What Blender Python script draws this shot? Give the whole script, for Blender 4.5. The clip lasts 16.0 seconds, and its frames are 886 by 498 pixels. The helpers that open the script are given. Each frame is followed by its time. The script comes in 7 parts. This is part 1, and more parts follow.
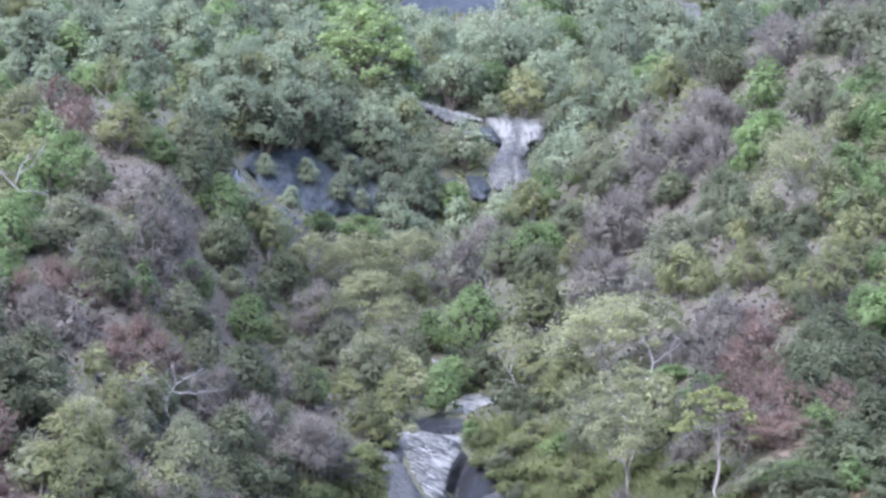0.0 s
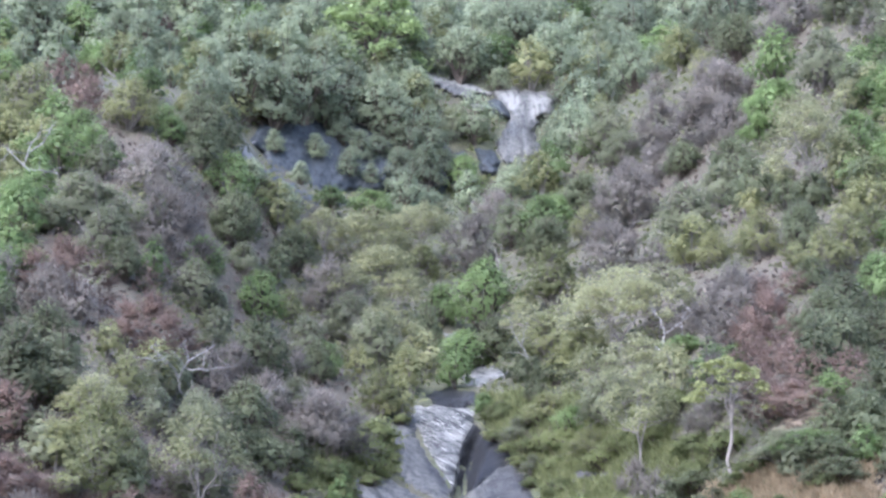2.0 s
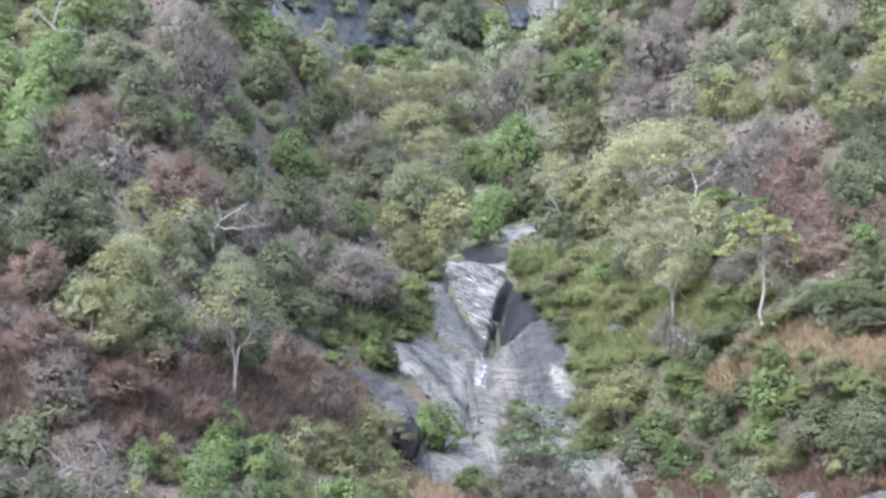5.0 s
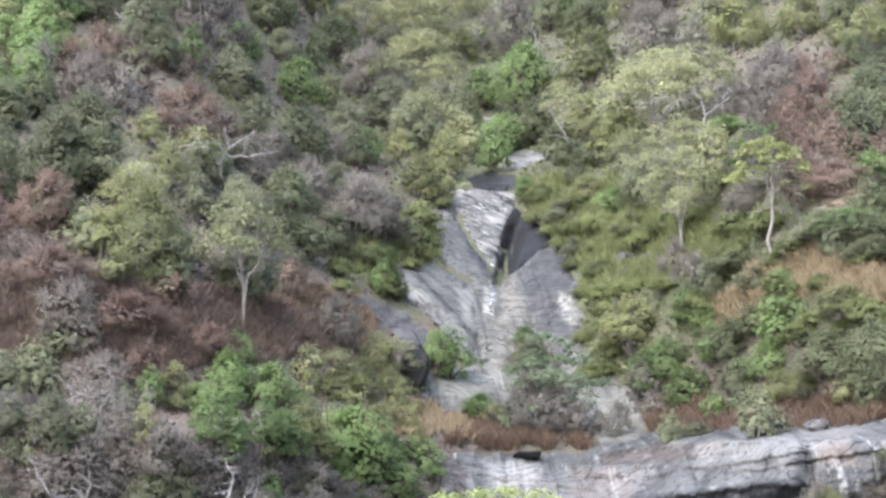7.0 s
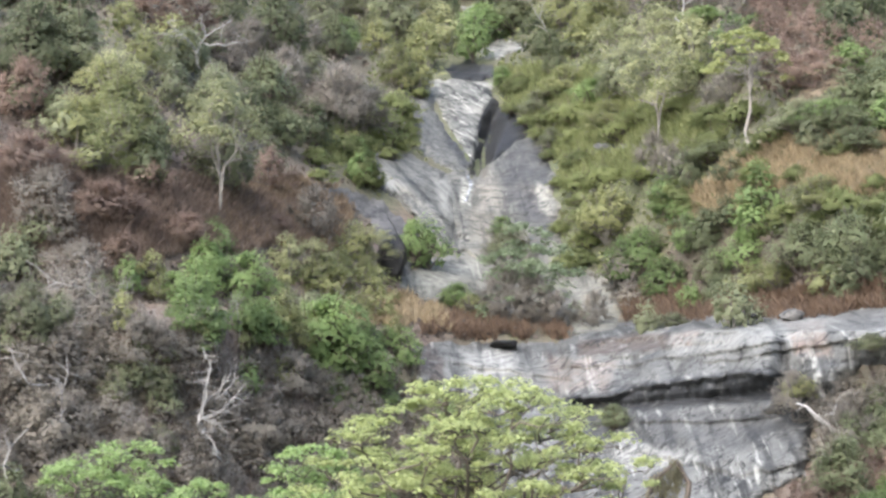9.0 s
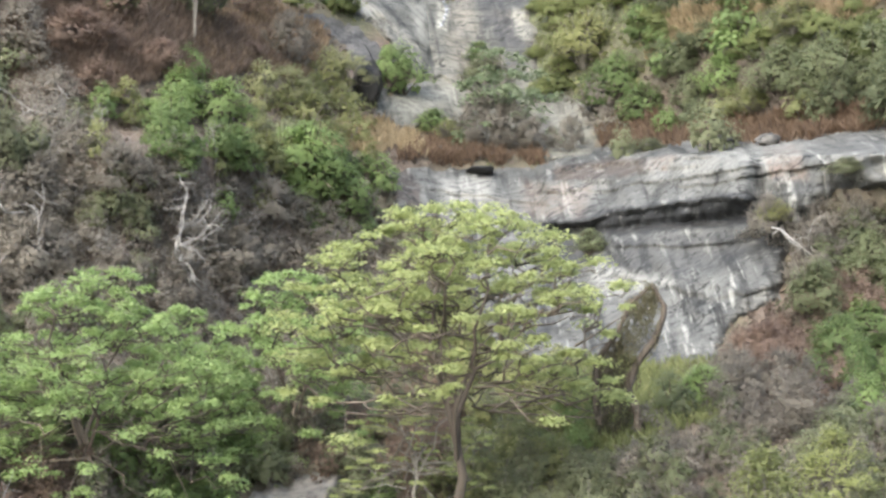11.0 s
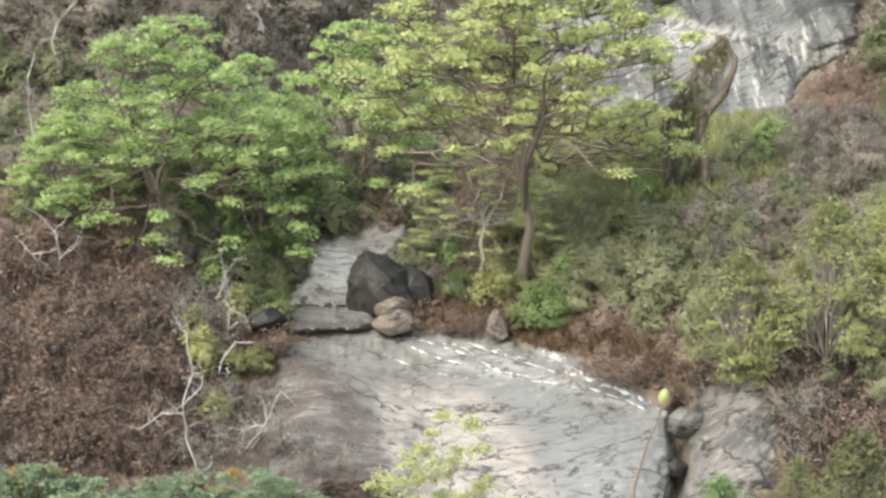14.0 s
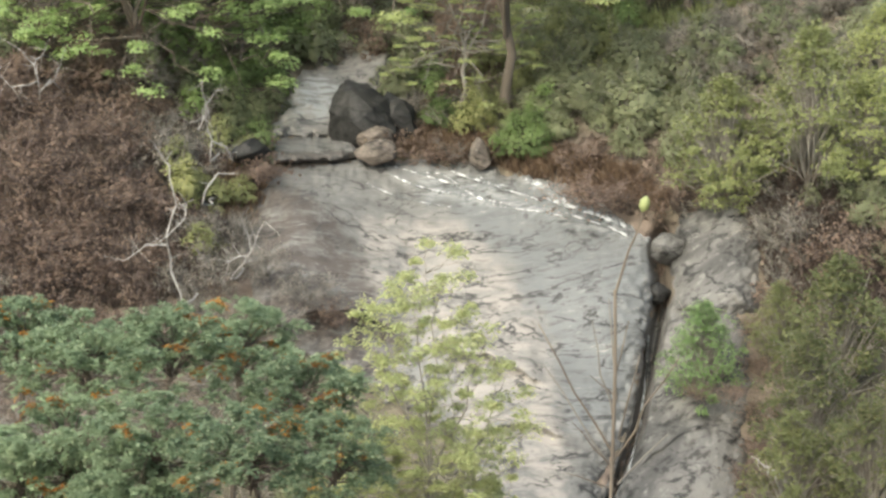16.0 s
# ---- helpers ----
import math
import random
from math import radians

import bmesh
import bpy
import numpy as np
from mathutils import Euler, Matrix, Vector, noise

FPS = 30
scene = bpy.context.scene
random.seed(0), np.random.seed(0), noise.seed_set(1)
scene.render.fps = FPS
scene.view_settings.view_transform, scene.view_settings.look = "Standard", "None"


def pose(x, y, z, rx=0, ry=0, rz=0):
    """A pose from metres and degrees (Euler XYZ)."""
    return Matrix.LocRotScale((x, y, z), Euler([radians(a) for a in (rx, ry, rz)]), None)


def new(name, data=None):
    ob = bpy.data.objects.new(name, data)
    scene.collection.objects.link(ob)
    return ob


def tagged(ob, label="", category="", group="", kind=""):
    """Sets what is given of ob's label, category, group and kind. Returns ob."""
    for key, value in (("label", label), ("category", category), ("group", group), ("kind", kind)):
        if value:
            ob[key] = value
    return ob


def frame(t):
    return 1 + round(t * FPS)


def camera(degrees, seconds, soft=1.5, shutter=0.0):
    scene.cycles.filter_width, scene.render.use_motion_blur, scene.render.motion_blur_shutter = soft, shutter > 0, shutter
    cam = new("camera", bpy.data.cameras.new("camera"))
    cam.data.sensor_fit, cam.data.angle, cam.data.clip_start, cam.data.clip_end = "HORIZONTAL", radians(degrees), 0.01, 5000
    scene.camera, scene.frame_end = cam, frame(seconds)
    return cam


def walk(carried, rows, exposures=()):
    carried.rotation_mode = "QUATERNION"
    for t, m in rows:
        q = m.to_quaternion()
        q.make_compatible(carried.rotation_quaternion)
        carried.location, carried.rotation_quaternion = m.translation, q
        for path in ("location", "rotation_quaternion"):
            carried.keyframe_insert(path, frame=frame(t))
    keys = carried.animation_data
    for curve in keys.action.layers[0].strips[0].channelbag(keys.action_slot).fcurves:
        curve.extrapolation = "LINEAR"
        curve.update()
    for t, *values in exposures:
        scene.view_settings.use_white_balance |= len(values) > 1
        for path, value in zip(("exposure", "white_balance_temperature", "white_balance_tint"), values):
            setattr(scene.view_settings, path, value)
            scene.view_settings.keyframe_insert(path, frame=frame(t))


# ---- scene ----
# ---------------------------------------------------------------- camera
# A hand-held camera on a viewpoint, turning about the body: (seconds, yaw, pitch, roll).
TURNS = (
    (0, -1, 15, -1.3),
    (0.5, -1.652, 13.609, -0.25),
    (1, -1.453, 13.311, -0.181),
    (1.5, -1.5, 14.41, -0.868),
    (2, -0.711, 14.241, -0.631),
    (2.5, -0.583, 13.699, -0.454),
    (3, -0.42, 12.867, -0.466),
    (3.5, -0.568, 12.265, -0.331),
    (4, -0.37, 11.57, -0.17),
    (4.2, -0.22, 11.219, -0.157),
    (6.3, 0.498, 8.694, -0.142),
    (6.5, 0.556, 8.43, -0.166),
    (7, 0.411, 8.064, -0.132),
    (7.5, 0.027, 7.394, -0.22),
    (8, -0.065, 6.549, -0.168),
    (8.2, -0.124, 6.236, -0.18),
    (10.3, -0.339, 2.017, -0.209),
    (10.5, -0.416, 1.43, 0.217),
    (11, -0.929, -0.044, 0.073),
    (11.5, -1.228, -1.027, 0.263),
    (12, -1.108, -2.046, 0.132),
    (12.5, -0.044, -3.645, 0.412),
    (13, 0.808, -4.851, -0.148),
    (13.5, 0.977, -6.116, -0.301),
    (14, 0.999, -7.136, -0.287),
    (14.5, 0.706, -8.053, -0.105),
    (15, 0.611, -9.752, 0.135),
    (15.5, 0.535, -10.839, 0.344),
    (16, 0.501, -12.009, 0.288),
)
EYE = Vector((0.0, 0.0, 1.6))
cam = camera(25.0, 16.0, soft=2.7)


def held(yaw, pitch, roll):
    """The camera's pose, held 0.4 m in front of the body's axis."""
    turn = pose(0, 0, 0, 90 + pitch, 0, yaw)
    reach = turn @ Vector((0, 0, -0.4)) - Vector((0, 0.4, 0))
    return Matrix.Translation(EYE + reach) @ turn @ pose(0, 0, 0, 0, 0, -roll)


walk(cam, [(t, held(a, b, c)) for t, a, b, c in TURNS], exposures=[(0.0, 1.46, 4930, 20), (4.0, 1.58, 5180, 16), (8.0, 1.64, 5660, 11), (11.0, 1.58, 6060, 6), (13.5, 1.66, 6330, 4), (15.2, 1.64, 6480, 1), (16.0, 1.46, 6530, 0)])

# ---------------------------------------------------------------- sky and sun
world = bpy.data.worlds.new("sky")
scene.world = world
world.use_nodes = True
wn = world.node_tree
sky = wn.nodes.new("ShaderNodeTexSky")
sky.sky_type = "NISHITA"
sky.sun_disc = False
sky.sun_elevation = radians(46)
sky.sun_rotation = radians(215)
sky.air_density, sky.dust_density, sky.ozone_density = 1.0, 6.0, 1.0
wn.nodes["Background"].inputs["Strength"].default_value = 0.15
wn.links.new(sky.outputs[0], wn.nodes["Background"].inputs["Color"])
sun_data = bpy.data.lights.new("sun", "SUN")
sun_data.energy, sun_data.angle, sun_data.color = 0.9, radians(110), (1.0, 0.97, 0.93)
sun = new("sun", sun_data)
sun.matrix_world = pose(0, 0, 200) @ Vector((0.5, 0.72, -0.91)).to_track_quat("-Z", "Y").to_matrix().to_4x4()


# ---------------------------------------------------------------- materials
def nodes_of(name):
    mat = bpy.data.materials.new(name)
    mat.use_nodes = True
    nt = mat.node_tree
    nt.nodes.clear()
    out = nt.nodes.new("ShaderNodeOutputMaterial")
    return mat, nt, out


def add(nt, kind, **values):
    n = nt.nodes.new(kind)
    for key, value in values.items():
        n.inputs[key].default_value = value
    return n


def mixed(nt, fac, a, b, blend="MIX"):
    n = nt.nodes.new("ShaderNodeMix")
    n.data_type, n.blend_type = "RGBA", blend
    for sock, v in ((n.inputs[0], fac), (n.inputs[6], a), (n.inputs[7], b)):
        if isinstance(v, bpy.types.NodeSocket):
            nt.links.new(v, sock)
        elif isinstance(v, (int, float)):
            sock.default_value = v
        else:
            sock.default_value = (*v, 1)
    return n.outputs[2]


def ramp(nt, value, lo, hi):
    n = nt.nodes.new("ShaderNodeMapRange")
    n.interpolation_type = "SMOOTHSTEP"
    n.inputs[1].default_value, n.inputs[2].default_value = lo, hi
    nt.links.new(value, n.inputs[0])
    return n.outputs[0]


def one_minus(nt, value):
    n = nt.nodes.new("ShaderNodeMath")
    n.operation = "SUBTRACT"
    n.inputs[0].default_value = 1.0
    nt.links.new(value, n.inputs[1])
    return n.outputs[0]


def noise_of(nt, scale, detail=4.0, stretch=(1, 1, 1), turn=(0, 0, 0), rough=0.55, warp=0.0):
    co = nt.nodes.new("ShaderNodeTexCoord")
    spin, mp = nt.nodes.new("ShaderNodeMapping"), nt.nodes.new("ShaderNodeMapping")
    mp.inputs["Scale"].default_value = stretch
    spin.inputs["Rotation"].default_value = [radians(a) for a in turn]
    nt.links.new(co.outputs["Object"], spin.inputs["Vector"])
    nt.links.new(spin.outputs[0], mp.inputs["Vector"])
    n = add(nt, "ShaderNodeTexNoise", Scale=scale, Detail=detail, Roughness=rough, Distortion=warp)
    nt.links.new(mp.outputs[0], n.inputs["Vector"])
    return n.outputs["Fac"]


def foliage(name, dark, light, odd, joined=False, through_leaf=0.5):
    """Leaves: colour drifts from plant to plant and from leaf to leaf."""
    mat, nt, out = nodes_of(name)
    if joined:
        at = nt.nodes.new("ShaderNodeAttribute")
        at.attribute_name = "tint"
        plant = at.outputs["Fac"]
    else:
        plant = nt.nodes.new("ShaderNodeObjectInfo").outputs["Random"]
    leaf = nt.nodes.new("ShaderNodeNewGeometry").outputs["Random Per Island"]
    if dark != light:
        dark, light = [c * 0.74 for c in dark], [c * 1.08 for c in light]
    col = mixed(nt, plant, dark, light)
    col = mixed(nt, ramp(nt, leaf, 0.5, 1.5), col, odd)
    gain = nt.nodes.new("ShaderNodeMapRange")
    gain.inputs[3].default_value, gain.inputs[4].default_value = 0.82, 1.18
    nt.links.new(noise_of(nt, 0.9, 3), gain.inputs[0])
    val = nt.nodes.new("ShaderNodeHueSaturation")
    nt.links.new(col, val.inputs["Color"])
    nt.links.new(gain.outputs[0], val.inputs["Value"])
    b = add(nt, "ShaderNodeBsdfPrincipled", Roughness=0.62)
    b.inputs["Specular IOR Level"].default_value = 0.25
    nt.links.new(val.outputs[0], b.inputs["Base Color"])
    tr = nt.nodes.new("ShaderNodeBsdfTranslucent")
    nt.links.new(val.outputs[0], tr.inputs["Color"])
    mx = nt.nodes.new("ShaderNodeMixShader")
    mx.inputs[0].default_value = through_leaf
    nt.links.new(b.outputs[0], mx.inputs[1])
    nt.links.new(tr.outputs[0], mx.inputs[2])
    nt.links.new(mx.outputs[0], out.inputs[0])
    return mat


def bark(name, dark, light, scale=3.0):
    mat, nt, out = nodes_of(name)
    b = add(nt, "ShaderNodeBsdfPrincipled", Roughness=0.85)
    grain = noise_of(nt, scale, 5, (3, 3, 0.6))
    patch = noise_of(nt, scale * 0.25, 2)
    col = mixed(nt, ramp(nt, grain, 0.35, 0.65), dark, light)
    col = mixed(nt, ramp(nt, patch, 0.4, 0.8), col, [c * 0.6 for c in dark])
    nt.links.new(col, b.inputs["Base Color"])
    bp = add(nt, "ShaderNodeBump", Strength=0.4, Distance=0.03)
    nt.links.new(grain, bp.inputs["Height"])
    nt.links.new(bp.outputs[0], b.inputs["Normal"])
    nt.links.new(b.outputs[0], out.inputs[0])
    return mat


def zone(nt, col, key, tone, field, lo, hi):
    """Lays a tone where the named attribute of the mesh is high, broken up by a noise."""
    at = nt.nodes.new("ShaderNodeAttribute")
    at.attribute_name = key
    part_of = nt.nodes.new("ShaderNodeMath")
    part_of.operation = "MULTIPLY"
    nt.links.new(at.outputs["Fac"], part_of.inputs[0])
    nt.links.new(ramp(nt, field, lo, hi), part_of.inputs[1])
    return mixed(nt, part_of.outputs[0], col, tone)


def vein(nt, field, wide):
    """Thin wandering lines where a noise crosses its middle."""
    off = nt.nodes.new("ShaderNodeMath")
    off.operation = "SUBTRACT"
    off.inputs[1].default_value = 0.5
    nt.links.new(field, off.inputs[0])
    size = nt.nodes.new("ShaderNodeMath")
    size.operation = "ABSOLUTE"
    nt.links.new(off.outputs[0], size.inputs[0])
    return one_minus(nt, ramp(nt, size.outputs[0], wide * 0.3, wide))


def granite(name, base, pale, stain, white=(0.62, 0.63, 0.62), streak=0.5, pink=0.0, wash=(0.3, 0.06, 0.06), turn=(0, 0, 0), rough=0.6, chalk=0.66, wet_shade_tone=(0.1, 0.105, 0.105), warm_tone=(0.33, 0.287, 0.252), lens=None, lens_dip=0, brown_tone=(0.078, 0.066, 0.057), mottle=0.42):
    """Weathered bedrock: grain, broad tone, dark water stains and pale runs down the slope."""
    mat, nt, out = nodes_of(name)
    b = add(nt, "ShaderNodeBsdfPrincipled", Roughness=rough)
    b.inputs["Specular IOR Level"].default_value = 0.25
    broad = noise_of(nt, 0.22, 4, warp=0.6)
    mid = noise_of(nt, 1.3, 6)
    grain = noise_of(nt, 14.0, 4)
    runs = noise_of(nt, 3.2, 5, wash, turn, rough=0.62)
    fine = noise_of(nt, 7.0, 5, wash, turn, rough=0.6)
    col = mixed(nt, ramp(nt, broad, 0.35, 0.68), base, pale)
    if pink:
        warm = noise_of(nt, 0.35, 3, warp=0.8)
        col = mixed(nt, ramp(nt, warm, 0.48, 0.66), col, (pale[0] * 1.08, pale[1] * 0.92, pale[2] * 0.82))
    col = mixed(nt, ramp(nt, mid, 0.55, 0.8), col, [c * 0.62 for c in base])
    dark = nt.nodes.new("ShaderNodeMath")
    dark.operation = "MULTIPLY"
    dark.inputs[1].default_value = streak
    nt.links.new(ramp(nt, runs, 0.5, 0.62), dark.inputs[0])
    col = mixed(nt, dark.outputs[0], col, stain)
    col = mixed(nt, ramp(nt, fine, chalk, chalk + 0.1), col, white)
    col = mixed(nt, ramp(nt, grain, 0.55, 0.8), col, [c * 0.8 for c in base])
    broken = noise_of(nt, 2.0, 8, (0.5, 0.9, 1.2), (0, lens_dip, 0), rough=0.7, warp=0.5)
    # Besides damp rock, wet marks plain darker areas and painted shade in recesses.
    for key, tone, field, lo, hi in (("warm", warm_tone, broken, 0.34, 0.56), ("wet", wet_shade_tone, fine, 0.15, 0.45), ("brown", brown_tone, broken, 0.3, 0.55)):
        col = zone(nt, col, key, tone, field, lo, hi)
    if lens:
        fleck = noise_of(nt, 9.0, 6, lens, (0, lens_dip, 0), rough=0.72, warp=0.35)
        shelf = noise_of(nt, 2.6, 5, lens, (0, lens_dip, 0), rough=0.6, warp=0.5)
        col = mixed(nt, ramp(nt, shelf, 0.52, 0.6), col, [0.5 + 0.5 * mottle] * 3, "MULTIPLY")
    else:
        fleck = noise_of(nt, 9.0, 4, (wash[0] * 1.7, wash[1] * 3.5, wash[2] * 3.5), turn, rough=0.65)
    col = mixed(nt, ramp(nt, fleck, 0.54, 0.64), col, (mottle, mottle * 0.98, mottle * 0.96), "MULTIPLY")
    col = mixed(nt, one_minus(nt, ramp(nt, fleck, 0.3, 0.43)), col, [min(0.8, c * 1.2) for c in pale])
    crack = nt.nodes.new("ShaderNodeTexVoronoi")
    crack.feature = "DISTANCE_TO_EDGE"
    crack.inputs["Scale"].default_value = 0.55
    co = nt.nodes.new("ShaderNodeTexCoord")
    mp = nt.nodes.new("ShaderNodeMapping")
    mp.inputs["Scale"].default_value = (0.35, 1.0, 1.4)
    mp.inputs["Rotation"].default_value = (0, 0, radians(12))
    shift = nt.nodes.new("ShaderNodeVectorMath")
    shift.operation = "ADD"
    jag = add(nt, "ShaderNodeTexNoise", Scale=1.4, Detail=5)
    nt.links.new(co.outputs["Object"], jag.inputs["Vector"])
    nt.links.new(co.outputs["Object"], shift.inputs[0])
    nt.links.new(jag.outputs["Color"], shift.inputs[1])
    nt.links.new(shift.outputs[0], mp.inputs["Vector"])
    nt.links.new(mp.outputs[0], crack.inputs["Vector"])
    line = nt.nodes.new("ShaderNodeMath")
    line.operation = "MULTIPLY"
    nt.links.new(one_minus(nt, ramp(nt, crack.outputs["Distance"], 0.0, 0.04)), line.inputs[0])
    nt.links.new(ramp(nt, mid, 0.45, 0.6), line.inputs[1])
    col = mixed(nt, line.outputs[0], col, [c * 0.35 for c in stain])
    seam = noise_of(nt, 0.9, 7, (0.3, 0.6, 1.0), (0, lens_dip, 0), rough=0.62, warp=0.4)
    seams = nt.nodes.new("ShaderNodeMath")
    seams.operation = "MULTIPLY"
    nt.links.new(vein(nt, seam, 0.018), seams.inputs[0])
    nt.links.new(ramp(nt, broken, 0.42, 0.56), seams.inputs[1])
    col = mixed(nt, seams.outputs[0], col, [c * 0.55 for c in stain])
    col = zone(nt, col, "pale", white, fleck if lens else fine, *((0.44, 0.55) if lens else (0.4, 0.52)))
    nt.links.new(col, b.inputs["Base Color"])
    bp = add(nt, "ShaderNodeBump", Strength=0.7 if lens else 0.55, Distance=0.1)
    nt.links.new(shelf if lens else mid, bp.inputs["Height"])
    bp2 = add(nt, "ShaderNodeBump", Strength=0.35, Distance=0.02)
    nt.links.new(grain, bp2.inputs["Height"])
    nt.links.new(bp.outputs[0], bp2.inputs["Normal"])
    nt.links.new(bp2.outputs[0], b.inputs["Normal"])
    nt.links.new(b.outputs[0], out.inputs[0])
    return mat


def earth(name):
    """Leaf litter, dry earth and low weeds; the lushness attribute says how green the slope is."""
    mat, nt, out = nodes_of(name)
    b = add(nt, "ShaderNodeBsdfPrincipled", Roughness=0.95)
    at = nt.nodes.new("ShaderNodeAttribute")
    at.attribute_name = "lushness"
    big, small = noise_of(nt, 0.25, 5), noise_of(nt, 2.6, 6)
    litter = mixed(nt, ramp(nt, small, 0.35, 0.7), (0.09, 0.069, 0.054), (0.158, 0.122, 0.097))
    weeds = mixed(nt, ramp(nt, small, 0.35, 0.7), (0.07, 0.08, 0.04), (0.12, 0.13, 0.066))
    col = mixed(nt, at.outputs["Fac"], litter, weeds)
    col = mixed(nt, ramp(nt, big, 0.5, 0.75), col, (0.1, 0.092, 0.064))
    nt.links.new(col, b.inputs["Base Color"])
    bp = add(nt, "ShaderNodeBump", Strength=0.8, Distance=0.2)
    nt.links.new(small, bp.inputs["Height"])
    nt.links.new(bp.outputs[0], b.inputs["Normal"])
    nt.links.new(b.outputs[0], out.inputs[0])
    return mat


def wet(name):
    mat, nt, out = nodes_of(name)
    b = add(nt, "ShaderNodeBsdfPrincipled", Roughness=0.18)
    foam = noise_of(nt, 4.0, 6, (1, 0.6, 0.6), rough=0.65)
    nt.links.new(mixed(nt, ramp(nt, foam, 0.44, 0.6), (0.16, 0.165, 0.165), (0.55, 0.56, 0.56)), b.inputs["Base Color"])
    bp = add(nt, "ShaderNodeBump", Strength=0.6, Distance=0.05)
    nt.links.new(foam, bp.inputs["Height"])
    nt.links.new(bp.outputs[0], b.inputs["Normal"])
    nt.links.new(b.outputs[0], out.inputs[0])
    return mat


EARTH = earth("earth_and_litter")
BARK_BROWN = bark("brown_bark", (0.07, 0.055, 0.042), (0.17, 0.14, 0.11))
BARK_PALE = bark("bleached_wood", (0.27, 0.255, 0.24), (0.47, 0.45, 0.42))
BARK_GREY = bark("grey_bark", (0.16, 0.145, 0.125), (0.33, 0.30, 0.26))
TWIG_GREY = bark("grey_brown_twigs", (0.125, 0.113, 0.1), (0.22, 0.2, 0.176), 1.0)
TWIG_RUST = bark("rusty_twigs", (0.115, 0.086, 0.071), (0.185, 0.138, 0.115), 1.0)
TWIG_PALE = bark("pale_grey_twigs", (0.2, 0.185, 0.165), (0.36, 0.34, 0.31), 1.0)
ROCK_SLAB = granite("slab_granite", (0.132, 0.129, 0.122), (0.19, 0.184, 0.172), (0.078, 0.076, 0.073), (0.36, 0.365, 0.36), streak=0.55, wash=(0.42, 0.07, 0.07), turn=(0, 74, 0), chalk=0.74, wet_shade_tone=(0.125, 0.13, 0.132), warm_tone=(0.27, 0.248, 0.224), brown_tone=(0.075, 0.064, 0.057), lens=(0.12, 0.5, 0.6), lens_dip=8, mottle=0.72)
ROCK_BANK = granite("bank_granite", (0.094, 0.09, 0.084), (0.148, 0.141, 0.131), (0.045, 0.044, 0.042), (0.28, 0.27, 0.255), streak=0.75, wash=(0.5, 0.07, 0.07), turn=(0, -58, 0), chalk=0.74)
ROCK_CLIFF = granite("cliff_granite", (0.0883, 0.0896, 0.0853), (0.168, 0.168, 0.157), (0.0357, 0.0361, 0.0345), (0.294, 0.294, 0.273), streak=0.95, wash=(0.5, 0.05, 0.016), turn=(0, 6, 0), chalk=0.57, wet_shade_tone=(0.036, 0.037, 0.039), warm_tone=(0.19, 0.15, 0.125), lens=(0.12, 0.5, 0.4), lens_dip=7, mottle=0.62)
ROCK_CHUTE = granite("chute_granite", (0.109, 0.107, 0.0929), (0.189, 0.183, 0.151), (0.0399, 0.0391, 0.0345), (0.362, 0.355, 0.302), streak=0.75, wash=(0.7, 0.035, 0.035), turn=(0, 8, 0), chalk=0.62, wet_shade_tone=(0.05, 0.05, 0.052), warm_tone=(0.27, 0.245, 0.2), lens=(0.13, 0.4, 0.4), lens_dip=-5)
ROCK_FLANK = granite("flank_granite", (0.103, 0.102, 0.091), (0.158, 0.156, 0.137), (0.0399, 0.0402, 0.0364), (0.284, 0.28, 0.249), streak=0.8, wash=(0.75, 0.05, 0.05), turn=(0, 38, 0), chalk=0.64, wet_shade_tone=(0.04, 0.04, 0.042))
ROCK_STREAKED = granite("streaked_granite", (0.126, 0.126, 0.111), (0.242, 0.238, 0.209), (0.02, 0.0206, 0.0192), (0.483, 0.479, 0.426), streak=0.95, wash=(0.85, 0.05, 0.05), turn=(0, 50, 0), chalk=0.56)
ROCK_FAR = granite("far_granite", (0.114, 0.114, 0.104), (0.19, 0.188, 0.167), (0.0554, 0.0566, 0.0549), (0.265, 0.262, 0.236), streak=0.85, wash=(0.22, 0.05, 0.03), turn=(0, 4, 0), chalk=0.64)
# Dark bluish base: shade and distance haze are put into this rock colour.
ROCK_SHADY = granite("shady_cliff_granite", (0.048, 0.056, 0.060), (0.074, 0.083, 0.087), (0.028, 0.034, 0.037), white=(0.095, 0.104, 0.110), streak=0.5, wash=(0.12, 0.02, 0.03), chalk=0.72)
ROCK_DARK = granite("dark_boulder_granite", (0.016, 0.0155, 0.0145), (0.034, 0.033, 0.031), (0.010, 0.010, 0.009), white=(0.078, 0.075, 0.068), streak=0.6, wash=(0.5, 0.5, 0.2), chalk=0.7)
ROCK_BROWN = granite("brown_boulder_granite", (0.10, 0.083, 0.07), (0.19, 0.162, 0.138), (0.045, 0.04, 0.034), (0.3, 0.28, 0.25), streak=0.5, wash=(0.5, 0.5, 0.3), chalk=0.7)
# Near-black base: the cleft's shade is put into the wet rock's colour.
ROCK_CLEFT = granite("cleft_granite", (0.017, 0.017, 0.017), (0.036, 0.036, 0.034), (0.009, 0.009, 0.009), white=(0.08, 0.08, 0.076), streak=0.7, wash=(0.6, 0.1, 0.1), turn=(0, -40, 0), chalk=0.7, wet_shade_tone=(0.024, 0.024, 0.024))
SAND = granite("ochre_scar", (0.19, 0.15, 0.10), (0.27, 0.22, 0.155), (0.12, 0.09, 0.06), white=(0.36, 0.3, 0.21), streak=0.4)
WATER = wet("running_water")


